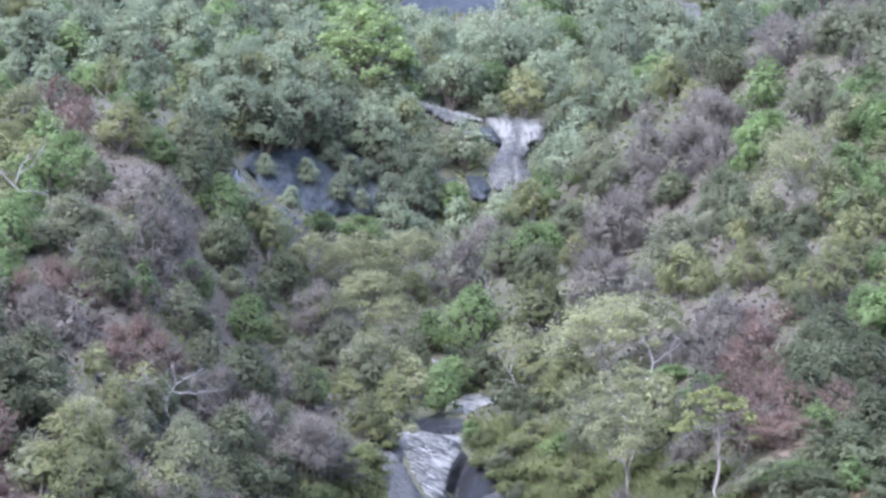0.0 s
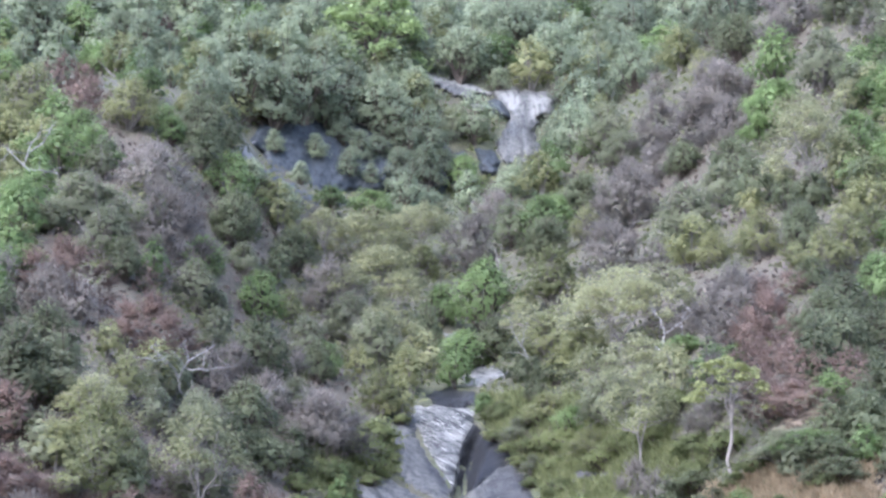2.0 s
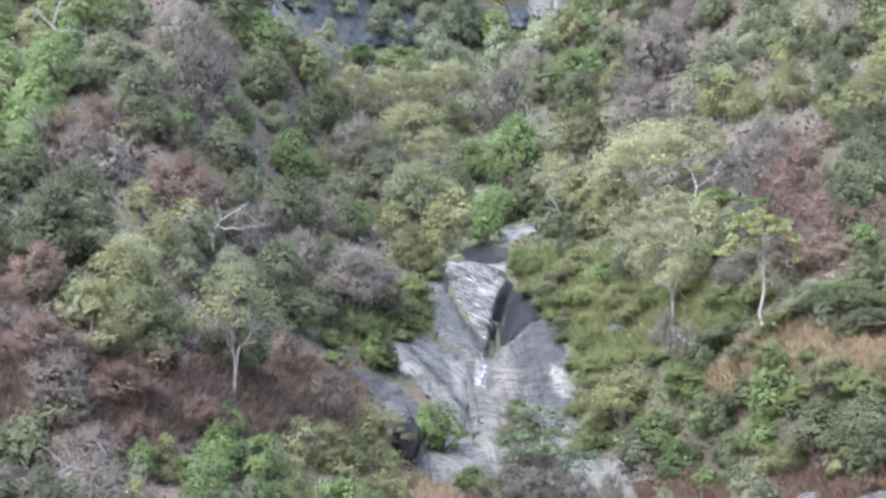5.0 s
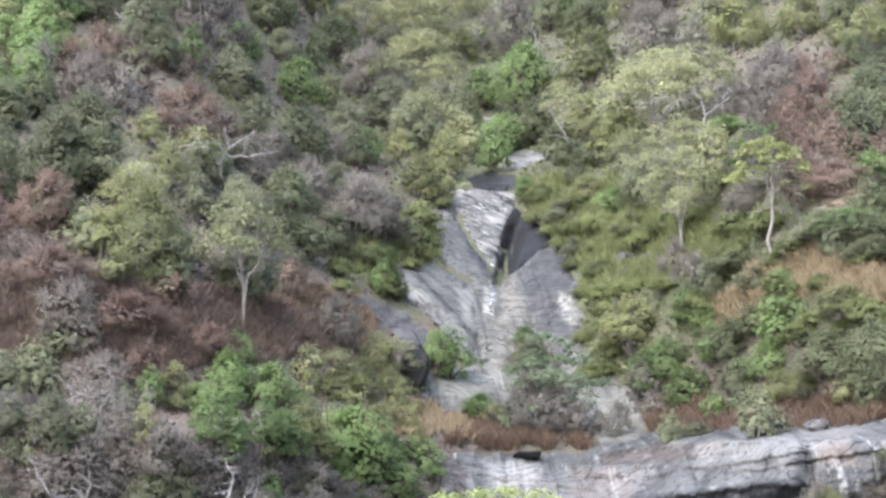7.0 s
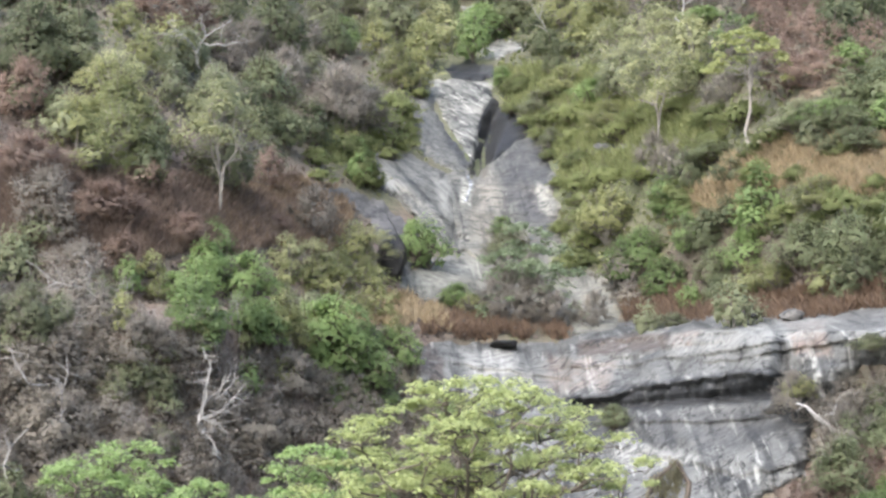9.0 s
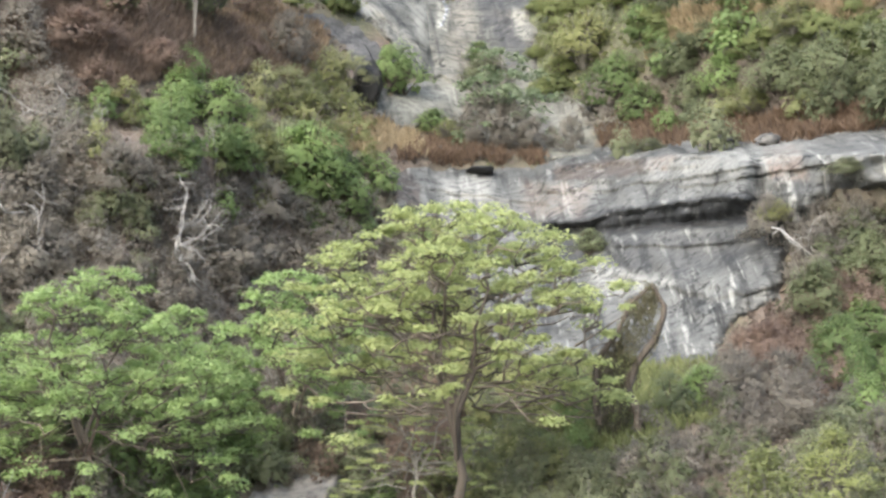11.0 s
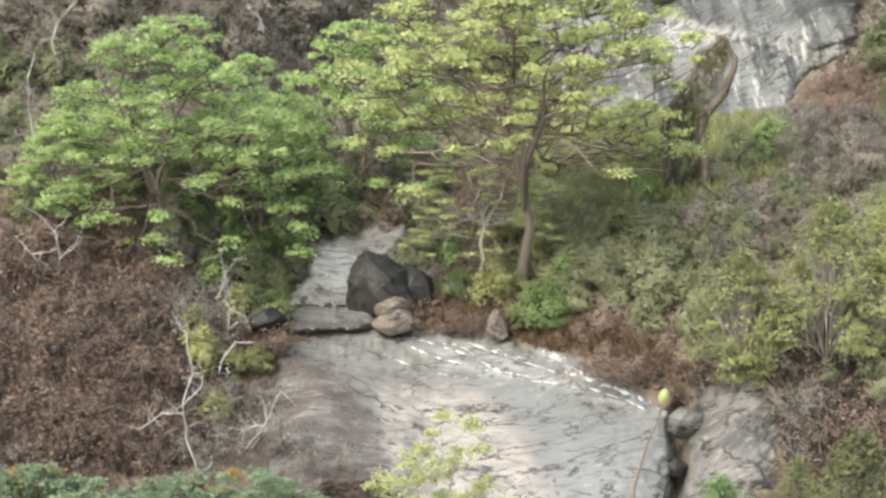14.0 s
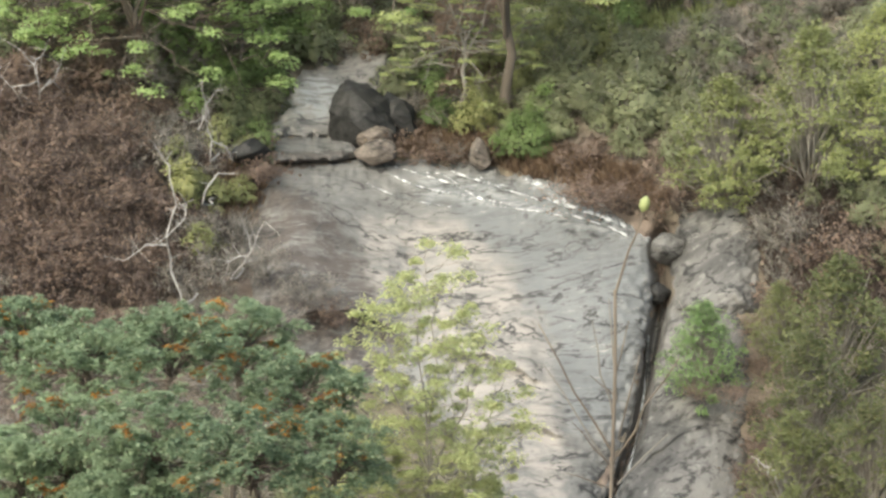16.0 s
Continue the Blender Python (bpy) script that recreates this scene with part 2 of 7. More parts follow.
# ---------------------------------------------------------------- the lie of the land
# The slope is described as it is sighted from the viewpoint: bearing, height angle (degrees) and distance (metres).
def interp(x, pairs):
    return np.interp(x, [p[0] for p in pairs], [p[1] for p in pairs])


NEAR_SLOPE = ((-75, 0.43), (-45, 1.6), (-30, 2.8), (-26.5, 9), (-24.5, 20), (-22, 33), (-20, 43), (-9.5, 58), (-8.3, 61), (-6.5, 65),
              (-5, 71), (-3, 86), (2.6, 100), (3.3, 110), (6.8, 126), (10, 151), (13.5, 205), (15.7, 252), (18, 292), (22.5, 370), (26, 440))
FAR_SLOPE = ((-75, 200), (14.5, 240), (15.6, 285), (19.2, 315), (22, 400), (26, 560))
NEARER_SIDES = ((-22, 0.0), (-10, 0.08), (0, 0.15), (6, 0.25), (12, 0.33), (16, 0.38), (26, 0.36))
STREAM = ((-20, 2.5), (-12, 0.5), (-8, -3.0), (-2, 1.0), (3, 2.5), (7, 1.2), (10, 0.5), (13, 0.6), (16, 2.4), (26, 2.4))
CREST = ((-60, 20.5), (-12.3, 18.6), (-8.5, 18.7), (-6.3, 18.2), (-4.8, 16.6), (-2.8, 15.6), (0, 15.3), (1.9, 15.5), (4.4, 16.8), (7.5, 19.6), (9.7, 20.8), (14, 22.2), (60, 24))


# Clefts in the ground, top to bottom: line of bearing and height angle, depth in metres, half-width in degrees at the foot and the head.
CLEFTS = (
    (((6.09, -10.98), (5.79, -11.95), (5.93, -13.40), (5.63, -15.18), (5.30, -17.11), (4.57, -19.04), (3.83, -20.96)), 1.6, 0.2, 0.42),
    (((1.96, 9.35), (1.76, 8.70), (1.53, 8.02), (1.24, 7.09)), 4.0, 0.3, 0.55),
)


def lattice(ix, iy, seed):
    h = np.sin(ix * 127.1 + iy * 311.7 + seed * 74.7) * 43758.5453
    return h - np.floor(h)


def rough(x, y, seed=0):
    """Smooth value noise from -1 to 1."""
    x, y = np.asarray(x, float), np.asarray(y, float)
    ix, iy = np.floor(x), np.floor(y)
    fx, fy = x - ix, y - iy
    fx, fy = fx * fx * (3 - 2 * fx), fy * fy * (3 - 2 * fy)
    a, b = lattice(ix, iy, seed), lattice(ix + 1, iy, seed)
    c, d = lattice(ix, iy + 1, seed), lattice(ix + 1, iy + 1, seed)
    return 2 * (a + (b - a) * fx + (c - a + (a - b - c + d) * fx) * fy) - 1


def smooth(v):
    v = np.clip(v, 0, 1)
    return v * v * (3 - 2 * v)


def reach(az, el):
    """Distance along the level to the slope at a bearing and height angle."""
    az, el = np.asarray(az, float), np.asarray(el, float)
    away = np.abs(az - interp(el, STREAM))
    near = interp(el, NEAR_SLOPE) * (1 - interp(el, NEARER_SIDES) * smooth(away / 11))
    far = interp(el, FAR_SLOPE) * (1 - 0.12 * smooth(np.abs(az - 2.4) / 12))
    past = smooth((el - interp(az, CREST)) / 0.5 + 0.5)
    d = near + (np.maximum(far, near) - near) * past
    for line, depth, half_low, half_high in CLEFTS:
        low = [p[1] for p in reversed(line)]
        off = np.abs(az - np.interp(el, low, [p[0] for p in reversed(line)]))
        half = np.interp(el, (low[0], low[-1]), (half_low, half_high))
        d = d + depth * smooth(1 - off / half) * smooth((low[-1] - el) / 0.9) * smooth((el - low[0]) / 0.2 + 1)
    return d * (1 + 0.008 * rough(az * 0.45, el * 0.45, 3) + 0.0035 * rough(az * 2.2, el * 2.2, 4) * smooth((el + 6) / 6))


def spot(az, el, nearer=0.0):
    """World places on the slope, or that many metres nearer to the viewpoint."""
    az, el = np.asarray(az, float), np.asarray(el, float)
    d = reach(az, el) - nearer
    a, e = np.radians(az), np.radians(el)
    return np.stack([d * np.sin(a), d * np.cos(a), EYE.z + d * np.tan(e)], -1)


def mesh_of(name, verts, faces, mat, smooth_faces=False, attrs=(), normals=None):
    """A mesh from arrays; faces all have the same number of corners."""
    me = bpy.data.meshes.new(name)
    verts, faces = np.asarray(verts, np.float32), np.asarray(faces, np.int32)
    k = faces.shape[1]
    me.vertices.add(len(verts))
    me.vertices.foreach_set("co", verts.ravel())
    me.loops.add(faces.size)
    me.loops.foreach_set("vertex_index", faces.ravel())
    me.polygons.add(len(faces))
    me.polygons.foreach_set("loop_start", np.arange(len(faces), dtype=np.int32) * k)
    me.polygons.foreach_set("loop_total", np.full(len(faces), k, np.int32))
    me.polygons.foreach_set("use_smooth", np.full(len(faces), smooth_faces))
    for key, values in attrs:
        at = me.attributes.new(key, "FLOAT", "POINT")
        at.data.foreach_set("value", np.asarray(values, np.float32))
    me.materials.append(mat)
    me.update(calc_edges=True)
    if normals is not None:
        me.normals_split_custom_set_from_vertices(np.asarray(normals, np.float32))
    return me


def grid_faces(rows, cols, wrap=False):
    i = np.arange(rows * cols).reshape(rows, cols)
    j = np.concatenate([i, i[:, :1]], 1) if wrap else i
    return np.stack([j[:-1, :-1], j[:-1, 1:], j[1:, 1:], j[1:, :-1]], -1).reshape(-1, 4)


def build_ground():
    """One sheet: the viewpoint's knoll, the gully, the mountainside and plain land all round to the horizon."""
    fine = np.arange(-15.5, 15.51, 0.17)
    az = np.concatenate([fine, np.arange(18, 343, 4.0)])
    el = np.concatenate([np.arange(-75, -22, 1.0), np.arange(-22, 23.5, 0.17), np.arange(23.6, 26.01, 0.4)])
    past = np.array([1.25, 1.7, 2.5, 4.0, 7.0])
    side = np.where(az > 180, az - 360, az)
    A, E = np.meshgrid(np.clip(side, -60, 60), el)
    front = reach(A, E)
    front_z = EYE.z + front * np.tan(np.radians(E))
    top, top_z = front[-1:], front_z[-1:]
    front = np.concatenate([front, top * past[:, None]])
    front_z = np.concatenate([front_z, top_z * np.array([0.95, 0.7, 0.4, 0.25, 0.1])[:, None]])
    n = len(front)
    back = np.geomspace(0.43, 3200, n)[:, None] * np.ones_like(front)
    back_z = -12 * smooth((back - 3) / 60) + 2.5 * rough(back / 25, np.tile(side, (n, 1)) / 9, 7) * smooth((back - 8) / 40)
    w = smooth((75 - np.abs(side)) / 45)[None, :]
    r, z = w * front + (1 - w) * back, w * front_z + (1 - w) * back_z
    a = np.radians(side)[None, :]
    verts = np.stack([r * np.sin(a), r * np.cos(a), z], -1).reshape(-1, 3)
    lush = lushness(np.tile(side, (n, 1)), np.concatenate([E, np.full((5, E.shape[1]), 26.0)]))
    faces = grid_faces(n, len(az), True)[:, ::-1]
    hub = len(verts)
    verts = np.concatenate([verts, [[0, 0, 0]]])
    fan = [(hub, (i + 1) % len(az), i, i) for i in range(len(az))]
    me = mesh_of("ground", verts, faces, EARTH, True, [("lushness", np.append(lush.ravel(), 0.3))])
    bm = bmesh.new()
    bm.from_mesh(me)
    bm.verts.ensure_lookup_table()
    for a0, b0, c0, _ in fan:
        bm.faces.new((bm.verts[a0], bm.verts[c0], bm.verts[b0]))
    bmesh.ops.recalc_face_normals(bm, faces=bm.faces)
    bm.to_mesh(me)
    bm.free()
    return tagged(new("ground", me), "steep mountainside of brown litter and low weeds", "ground", kind="structure")


# How green the low growth is: bearing, height angle, reach of the patch, greenness.
GREEN_PATCHES = (
    (4.41, 8.50, 3.0, 0.9), (7.64, 8.30, 3.0, 0.8), (-2.13, 8.01, 1.5, 0.7), (-11.28, 12.28, 3.0, 0.4), (-10.95, 6.25, 3.5, 0.0),
    (-6.96, 5.53, 4.0, 0.0), (-4.88, 6.53, 2.0, 0.1), (-10.27, -9.26, 4.5, 0.0), (-11.41, 0.30, 4.0, 0.1), (4.32, -5.45, 2.5, 0.75),
    (9.10, -4.10, 3.0, 0.2), (3.56, -9.97, 2.0, 0.0), (9.68, -14.41, 3.0, 0.1), (6.44, -16.12, 2.0, 0.0), (0.93, 15.01, 4.0, 0.7), (-7.00, 13.74, 5.0, 0.4),
    (7.94, 14.10, 5.0, 0.5), (-0.60, 21.27, 8.0, 0.8), (8.38, 3.48, 2.0, 0.1),
)


def lushness(az, el):
    total, weight = np.zeros_like(az), np.full_like(az, 1e-4)
    for a, e, size, green in GREEN_PATCHES:
        w = np.exp(-((az - a) ** 2 + (el - e) ** 2) / (size * 0.6) ** 2)
        total, weight = total + w * green, weight + w
    return np.clip((total + 0.4e-4) / weight + 0.25 * rough(az * 1.3, el * 1.3, 9), 0, 1)


build_ground()


# ---------------------------------------------------------------- bedrock
def edge_distance(az, el, outline):
    """Degrees to an outline, positive inside."""
    best, inside = np.full(az.shape, 1e9), np.zeros(az.shape, bool)
    for (x0, y0), (x1, y1) in zip(outline, outline[1:] + outline[:1]):
        dx, dy = x1 - x0, y1 - y0
        k = np.clip(((az - x0) * dx + (el - y0) * dy) / (dx * dx + dy * dy + 1e-9), 0, 1)
        best = np.minimum(best, np.hypot(az - x0 - k * dx, el - y0 - k * dy))
        cross = (y0 > el) != (y1 > el)
        inside ^= cross & (az < x0 + (el - y0) / (dy if abs(dy) > 1e-9 else 1e-9) * dx)
    return np.where(inside, best, -best)


OUTCROPS = []
SURFACES = {}


def outcrop(name, label, outline, mat, bulge, lip, step=0.06, grain=1.0, steps=(), kind="structure", fray=0.12, zones=(), dents=(), bedding=0.0, columns=0.0):
    """Bedrock that swells out of the slope. steps: (line of bearing and height angle, metres that the rock above it stands proud)."""
    outline = list(outline)
    OUTCROPS.append(outline)
    xs, ys = [p[0] for p in outline], [p[1] for p in outline]
    A, E = np.meshgrid(np.arange(min(xs) - 0.4, max(xs) + 0.41, step), np.arange(min(ys) - 0.4, max(ys) + 0.41, step))
    s = edge_distance(A, E, outline) + fray * rough(A * 3.1, E * 3.1, 11) + fray * 0.6 * rough(A * 8, E * 8, 12)
    rise = np.where(s > 0, bulge * (1 - np.exp(-s / lip)), s / 0.3 * 0.8 - 0.02)
    rise = rise + grain * np.where(s > 0, 1, 0) * (0.22 * rough(A * 0.7, E * 0.9, 21) + 0.07 * rough(A * 2.0, E * 3.5, 22) + 0.02 * rough(A * 6, E * 11, 23) + 0.008 * rough(A * 15, E * 25, 24))
    for line, proud, *wide in steps:
        wide = wide[0] if wide else 0.12
        lx, ly = [p[0] for p in line], [p[1] for p in line]
        above = E - np.interp(A, lx, ly) + 0.07 * rough(A * 2.3, E * 0.7, 17) + 0.03 * rough(A * 7, E, 18)
        span = smooth((A - lx[0]) / 0.6) * smooth((lx[-1] - A) / 0.6)
        rise = rise + proud * span * smooth(above / wide + 0.5) * np.exp(-np.maximum(above, 0) / 1.6)
    if columns:
        rise = rise + np.where(s > 0, columns, 0) * (rough(A * 3.5, E * 0.5, 34) + 0.6 * rough(A * 9, E * 1.1, 35))
    if bedding:
        beds = E * 2.4 - 0.16 * A + 0.5 * rough(A * 0.5, E * 0.5, 31) + 0.16 * rough(A * 2.2, E * 2.2, 32)
        tooth = beds - np.floor(beds)
        rise = rise + np.where(s > 0, bedding, 0) * (tooth - smooth((tooth - 0.86) / 0.14)) * (0.4 + 0.6 * np.abs(rough(A * 0.8, E * 1.1, 33)))
    for hole, depth in dents:
        inside = edge_distance(A, E, list(hole)) + 0.05 * rough(A * 6, E * 6, 14)
        rise = rise - depth * smooth(inside / 0.22 + 0.15)
    marks = {key: np.zeros_like(A) for key in ("pale", "warm", "wet", "brown")}
    for key, area, much, soft in zones:
        inside = edge_distance(A, E, list(area)) + soft * (0.8 * rough(A * 2.5, E * 2.5, 15) + 0.5 * rough(A * 7, E * 7, 16))
        marks[key] = np.maximum(marks[key], much * smooth(inside / (2 * soft) + 0.5))
    SURFACES[label] = (A[0], E[:, 0], rise)
    verts = spot(A, E, rise)
    faces = grid_faces(*A.shape)[:, ::-1]
    keep = (s.ravel()[faces] > -0.35).any(1)
    faces = faces[keep]
    used, idx = np.unique(faces, return_inverse=True)
    me = mesh_of(name, verts.reshape(-1, 3)[used], idx.reshape(-1, 4)[:, ::-1], mat, True, [(key, v.ravel()[used]) for key, v in marks.items()])
    return tagged(new(name, me), label, "rock face", kind=kind)


def build_bedrock():
    slab_stains = [("warm", [(-2.88, -11.32), (0.10, -11.27), (1.42, -12.64), (2.42, -13.93), (3.29, -17.79), (3.14, -20.18), (0.24, -20.20), (-0.25, -15.23), (-2.91, -13.91)], 0.9, 0.3),
                   ("wet", [(-1.87, -9.72), (0.10, -9.89), (3.06, -10.45), (5.70, -11.79), (5.81, -13.24), (4.96, -17.12), (3.28, -17.15), (2.26, -13.93), (0.76, -11.83)], 0.8, 0.4),
                   ("brown", [(-6.15, -10.62), (-5.48, -10.15), (-4.18, -10.50), (-3.21, -11.64), (-2.90, -12.94), (-1.92, -14.57), (-2.10, -15.86), (-4.27, -15.18), (-6.23, -13.84)], 1.0, 0.35)]
    slab_pale_runs = [("pale", [(-1.46, -10.01), (-0.88, -9.92), (-0.23, -10.46), (0.59, -10.57), (1.09, -10.89), (0.10, -10.80), (-0.72, -10.53)], 0.4, 0.11),
                   ("pale", [(0.76, -10.46), (1.91, -10.57), (3.07, -11.05), (4.22, -11.36), (5.54, -11.96), (4.06, -11.66), (2.74, -11.28), (1.42, -10.86)], 0.4, 0.11),
                   ("pale", [(1.74, -10.09), (2.40, -10.18), (3.14, -10.56), (2.90, -10.73), (2.16, -10.38)], 0.5, 0.11),
                   ("pale", [(-2.04, -10.01), (-1.22, -10.45), (-0.39, -10.66), (-1.22, -10.56)], 0.4, 0.11),
                   ("pale", [(-0.88, -9.72), (-0.23, -9.86), (0.59, -10.30), (1.42, -10.38), (0.43, -10.41), (-0.39, -10.08)], 0.4, 0.11),
                   ("pale", [(3.39, -11.14), (4.38, -11.30), (5.62, -11.76), (5.54, -11.99), (4.39, -11.57)], 0.4, 0.11)]
    outcrop("rock_slab", "broad smooth granite slab with a warm dry side and a wet grey side", [(-5.64, -9.90), (-3.51, -9.57), (-1.54, -9.52), (-0.23, -9.60), (3.06, -10.29), (5.54, -11.72),
            (5.85, -12.92), (5.42, -14.86), (5.05, -17.11), (4.14, -18.73), (4.00, -20.95), (0.41, -20.99), (-0.09, -17.81), (-2.11, -16.51), (-4.60, -15.17), (-6.06, -13.85), (-6.17, -11.59)],
            ROCK_SLAB, 1.1, 0.7, 0.048, 0.35, bedding=0.05,
            steps=[([(-5.58, -14.26), (-4.24, -13.89), (-2.91, -13.91), (-1.58, -14.58)], 0.8, 0.16), ([(-0.75, -15.31), (0.76, -15.10), (2.60, -16.03)], 0.4, 0.12), ([(0.25, -17.33), (1.94, -17.08), (3.29, -17.63)], 0.35, 0.12),
                   ([(-2.04, -10.04), (-0.39, -10.54), (1.42, -10.94)], 0.12), ([(-0.23, -10.05), (1.42, -10.54), (3.06, -11.02), (5.21, -11.80)], 0.15)],
            zones=slab_stains + slab_pale_runs)
    outcrop("rock_bank", "rounded grey granite bank beside a narrow cleft", [(6.42, -11.06), (7.95, -10.59), (8.70, -11.57), (8.69, -13.81), (7.23, -14.17), (6.23, -13.88), (6.20, -12.11)],
            ROCK_BANK, 0.75, 0.5, 0.035, 0.08, fray=0.08)
    outcrop("rock_bank", "dark granite bank between the two rounded ones", [(5.93, -13.64), (8.03, -13.59), (8.56, -15.09), (8.37, -17.01), (6.47, -17.32), (5.47, -17.26), (5.63, -15.5)],
            ROCK_BANK, 0.6, 0.5, 0.045, 0.1)
    outcrop("rock_bank", "low rounded granite bank under leafy bushes", [(5.63, -17.02), (7.12, -16.66), (8.11, -16.7), (8.47, -17.64), (8.4, -20.8), (4.17, -20.95), (4.4, -19.04), (5.14, -17.75)],
            ROCK_BANK, 0.8, 0.5, 0.035, 0.12, steps=[([(4.98, -18.55), (6.47, -17.32), (8.11, -16.70)], 0.2)])
    outcrop("cleft_floor_rock", "dark wet rock floor of the narrow cleft", [(5.57, -13.89), (6.40, -13.87), (6.69, -15.95), (6.31, -17.56), (5.00, -19.51), (3.82, -20.01), (4.80, -17.76), (5.27, -15.83)], ROCK_BANK, 0.25, 0.15, 0.045, 0.4)
    outcrop("upper_rock_slab", "pale granite slab in the stream bed behind boulders", [(-5.45, -8.78), (-5.02, -7.58), (-4.44, -6.95), (-3.30, -6.56), (-2.00, -6.41), (-2.00, -7.05), (-2.83, -7.93), (-3.17, -8.89)],
            ROCK_SLAB, 0.8, 0.2, 0.035, 0.4, steps=[([(-5.27, -8.03), (-4.62, -7.91), (-3.97, -8.01)], 0.35), ([(-4.28, -7.27), (-3.47, -7.60)], 0.2)],
            zones=[("warm", [(-5.45, -8.86), (-5.01, -7.42), (-3.46, -6.48), (-2.00, -6.33), (-2.83, -8.09), (-3.33, -8.89)], 0.55, 0.1), ("pale", [(-4.44, -7.03), (-3.31, -7.28), (-3.65, -8.32), (-5.11, -8.30)], 0.7, 0.2)])
    outcrop("rock_ledge", "low grey granite ledge with a broken front edge", [(-5.61, -8.94), (-4.47, -8.84), (-3.09, -8.93), (-2.85, -9.38), (-3.51, -9.58), (-5.47, -9.54)],
            ROCK_SLAB, 0.75, 0.1, 0.03, 0.8, steps=[([(-5.96, -9.59), (-4.32, -9.56), (-2.85, -9.51)], 0.2)], fray=0.06, columns=0.08,
            zones=[("brown", [(-5.62, -9.24), (-3.09, -9.25), (-3.02, -9.61), (-5.55, -9.57)], 0.8, 0.06)])
    # Dark bands put the overhang's shade into the rock; brown is its own.
    overhang_tones = [("wet", [(3.67, 0.78), (4.88, 0.78), (5.68, 1.07), (7.13, 1.28), (8.88, 1.49), (10.46, 1.35), (10.45, 0.75), (8.87, 0.5), (7.12, 0.41), (5.52, 0.29), (3.91, 0.33)], 0.9, 0.08), ("wet", [(3.91, 0.38), (5.52, 0.32), (8.71, 0.5), (10.29, 0.59), (10.28, -0.53), (7.91, -0.76), (5.83, -0.68), (4.06, -0.51)], 0.5, 0.2), ("brown", [(4.05, 2.24), (4.89, 2.39), (6.81, 2.54), (6.81, 2.09), (4.88, 1.91), (4.08, 1.88)], 1.0, 0.05), ("wet", [(3.78, 0.29), (5.71, 0.85), (7.64, 1.25), (9.87, 1.37), (9.71, 0.73), (7.64, 0.54), (5.39, 0.42)], 1.0, 0.08)]
    face_stains = [("pale", [(6.78, 2.52), (11.20, 2.98), (11.19, 2.51), (8.83, 2.04), (6.45, 1.88)], 0.55, 0.12), ("brown", [(4.13, 2.33), (5.50, 2.53), (6.70, 2.56), (6.29, 2.17), (4.29, 1.88)], 1.0, 0.06), ("brown", [(-0.31, 2.36), (0.34, 1.72), (0.34, 1.07), (-0.63, 1.39)], 0.9, 0.1),
                   ("warm", [(4.19, 2.30), (7.64, 2.60), (7.32, 2.22), (4.18, 1.94)], 0.8, 0.06), ("warm", [(10.03, 2.81), (11.13, 2.91), (11.28, 1.95), (10.18, 1.88)], 0.7, 0.12),
                   ("warm", [(3.13, 1.91), (5.07, 1.74), (4.91, 0.86), (3.13, 0.94)], 0.45, 0.15), ("pale", [(0.71, 2.04), (2.49, 2.04), (2.16, 1.27), (0.87, 1.43)], 0.6, 0.12),
                   ("pale", [(5.23, -0.03), (5.71, -0.52), (7.64, -1.00), (6.03, -1.49), (5.07, -1.00)], 0.7, 0.12), ("wet", [(10.66, 1.72), (15.45, 2.15), (15.45, 1.52), (12.07, 1.55)], 0.6, 0.1)]
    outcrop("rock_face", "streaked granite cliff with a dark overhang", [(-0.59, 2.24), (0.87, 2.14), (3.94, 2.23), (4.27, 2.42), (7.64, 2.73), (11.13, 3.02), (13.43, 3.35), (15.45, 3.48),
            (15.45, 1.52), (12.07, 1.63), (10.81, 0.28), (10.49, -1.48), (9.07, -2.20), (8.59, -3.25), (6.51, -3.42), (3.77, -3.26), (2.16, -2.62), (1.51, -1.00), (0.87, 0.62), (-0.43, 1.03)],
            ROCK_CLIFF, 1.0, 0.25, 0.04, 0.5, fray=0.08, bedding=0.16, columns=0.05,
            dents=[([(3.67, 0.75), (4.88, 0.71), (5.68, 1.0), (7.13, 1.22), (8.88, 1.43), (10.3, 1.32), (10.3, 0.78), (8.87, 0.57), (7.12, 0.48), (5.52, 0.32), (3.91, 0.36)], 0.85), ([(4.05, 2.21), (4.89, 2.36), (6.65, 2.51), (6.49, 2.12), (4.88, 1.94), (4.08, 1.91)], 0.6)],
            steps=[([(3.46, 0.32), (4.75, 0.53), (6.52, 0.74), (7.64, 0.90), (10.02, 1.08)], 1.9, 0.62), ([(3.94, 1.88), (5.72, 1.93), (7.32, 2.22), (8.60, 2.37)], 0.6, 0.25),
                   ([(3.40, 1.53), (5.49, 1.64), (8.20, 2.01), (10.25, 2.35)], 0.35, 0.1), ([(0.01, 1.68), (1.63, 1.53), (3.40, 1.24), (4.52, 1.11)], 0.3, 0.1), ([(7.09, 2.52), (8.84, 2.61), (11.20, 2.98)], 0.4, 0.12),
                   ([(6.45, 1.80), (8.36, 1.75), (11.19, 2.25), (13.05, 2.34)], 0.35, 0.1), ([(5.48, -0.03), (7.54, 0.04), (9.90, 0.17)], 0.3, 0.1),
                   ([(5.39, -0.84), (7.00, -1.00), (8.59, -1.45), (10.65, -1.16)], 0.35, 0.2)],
            zones=overhang_tones + face_stains)
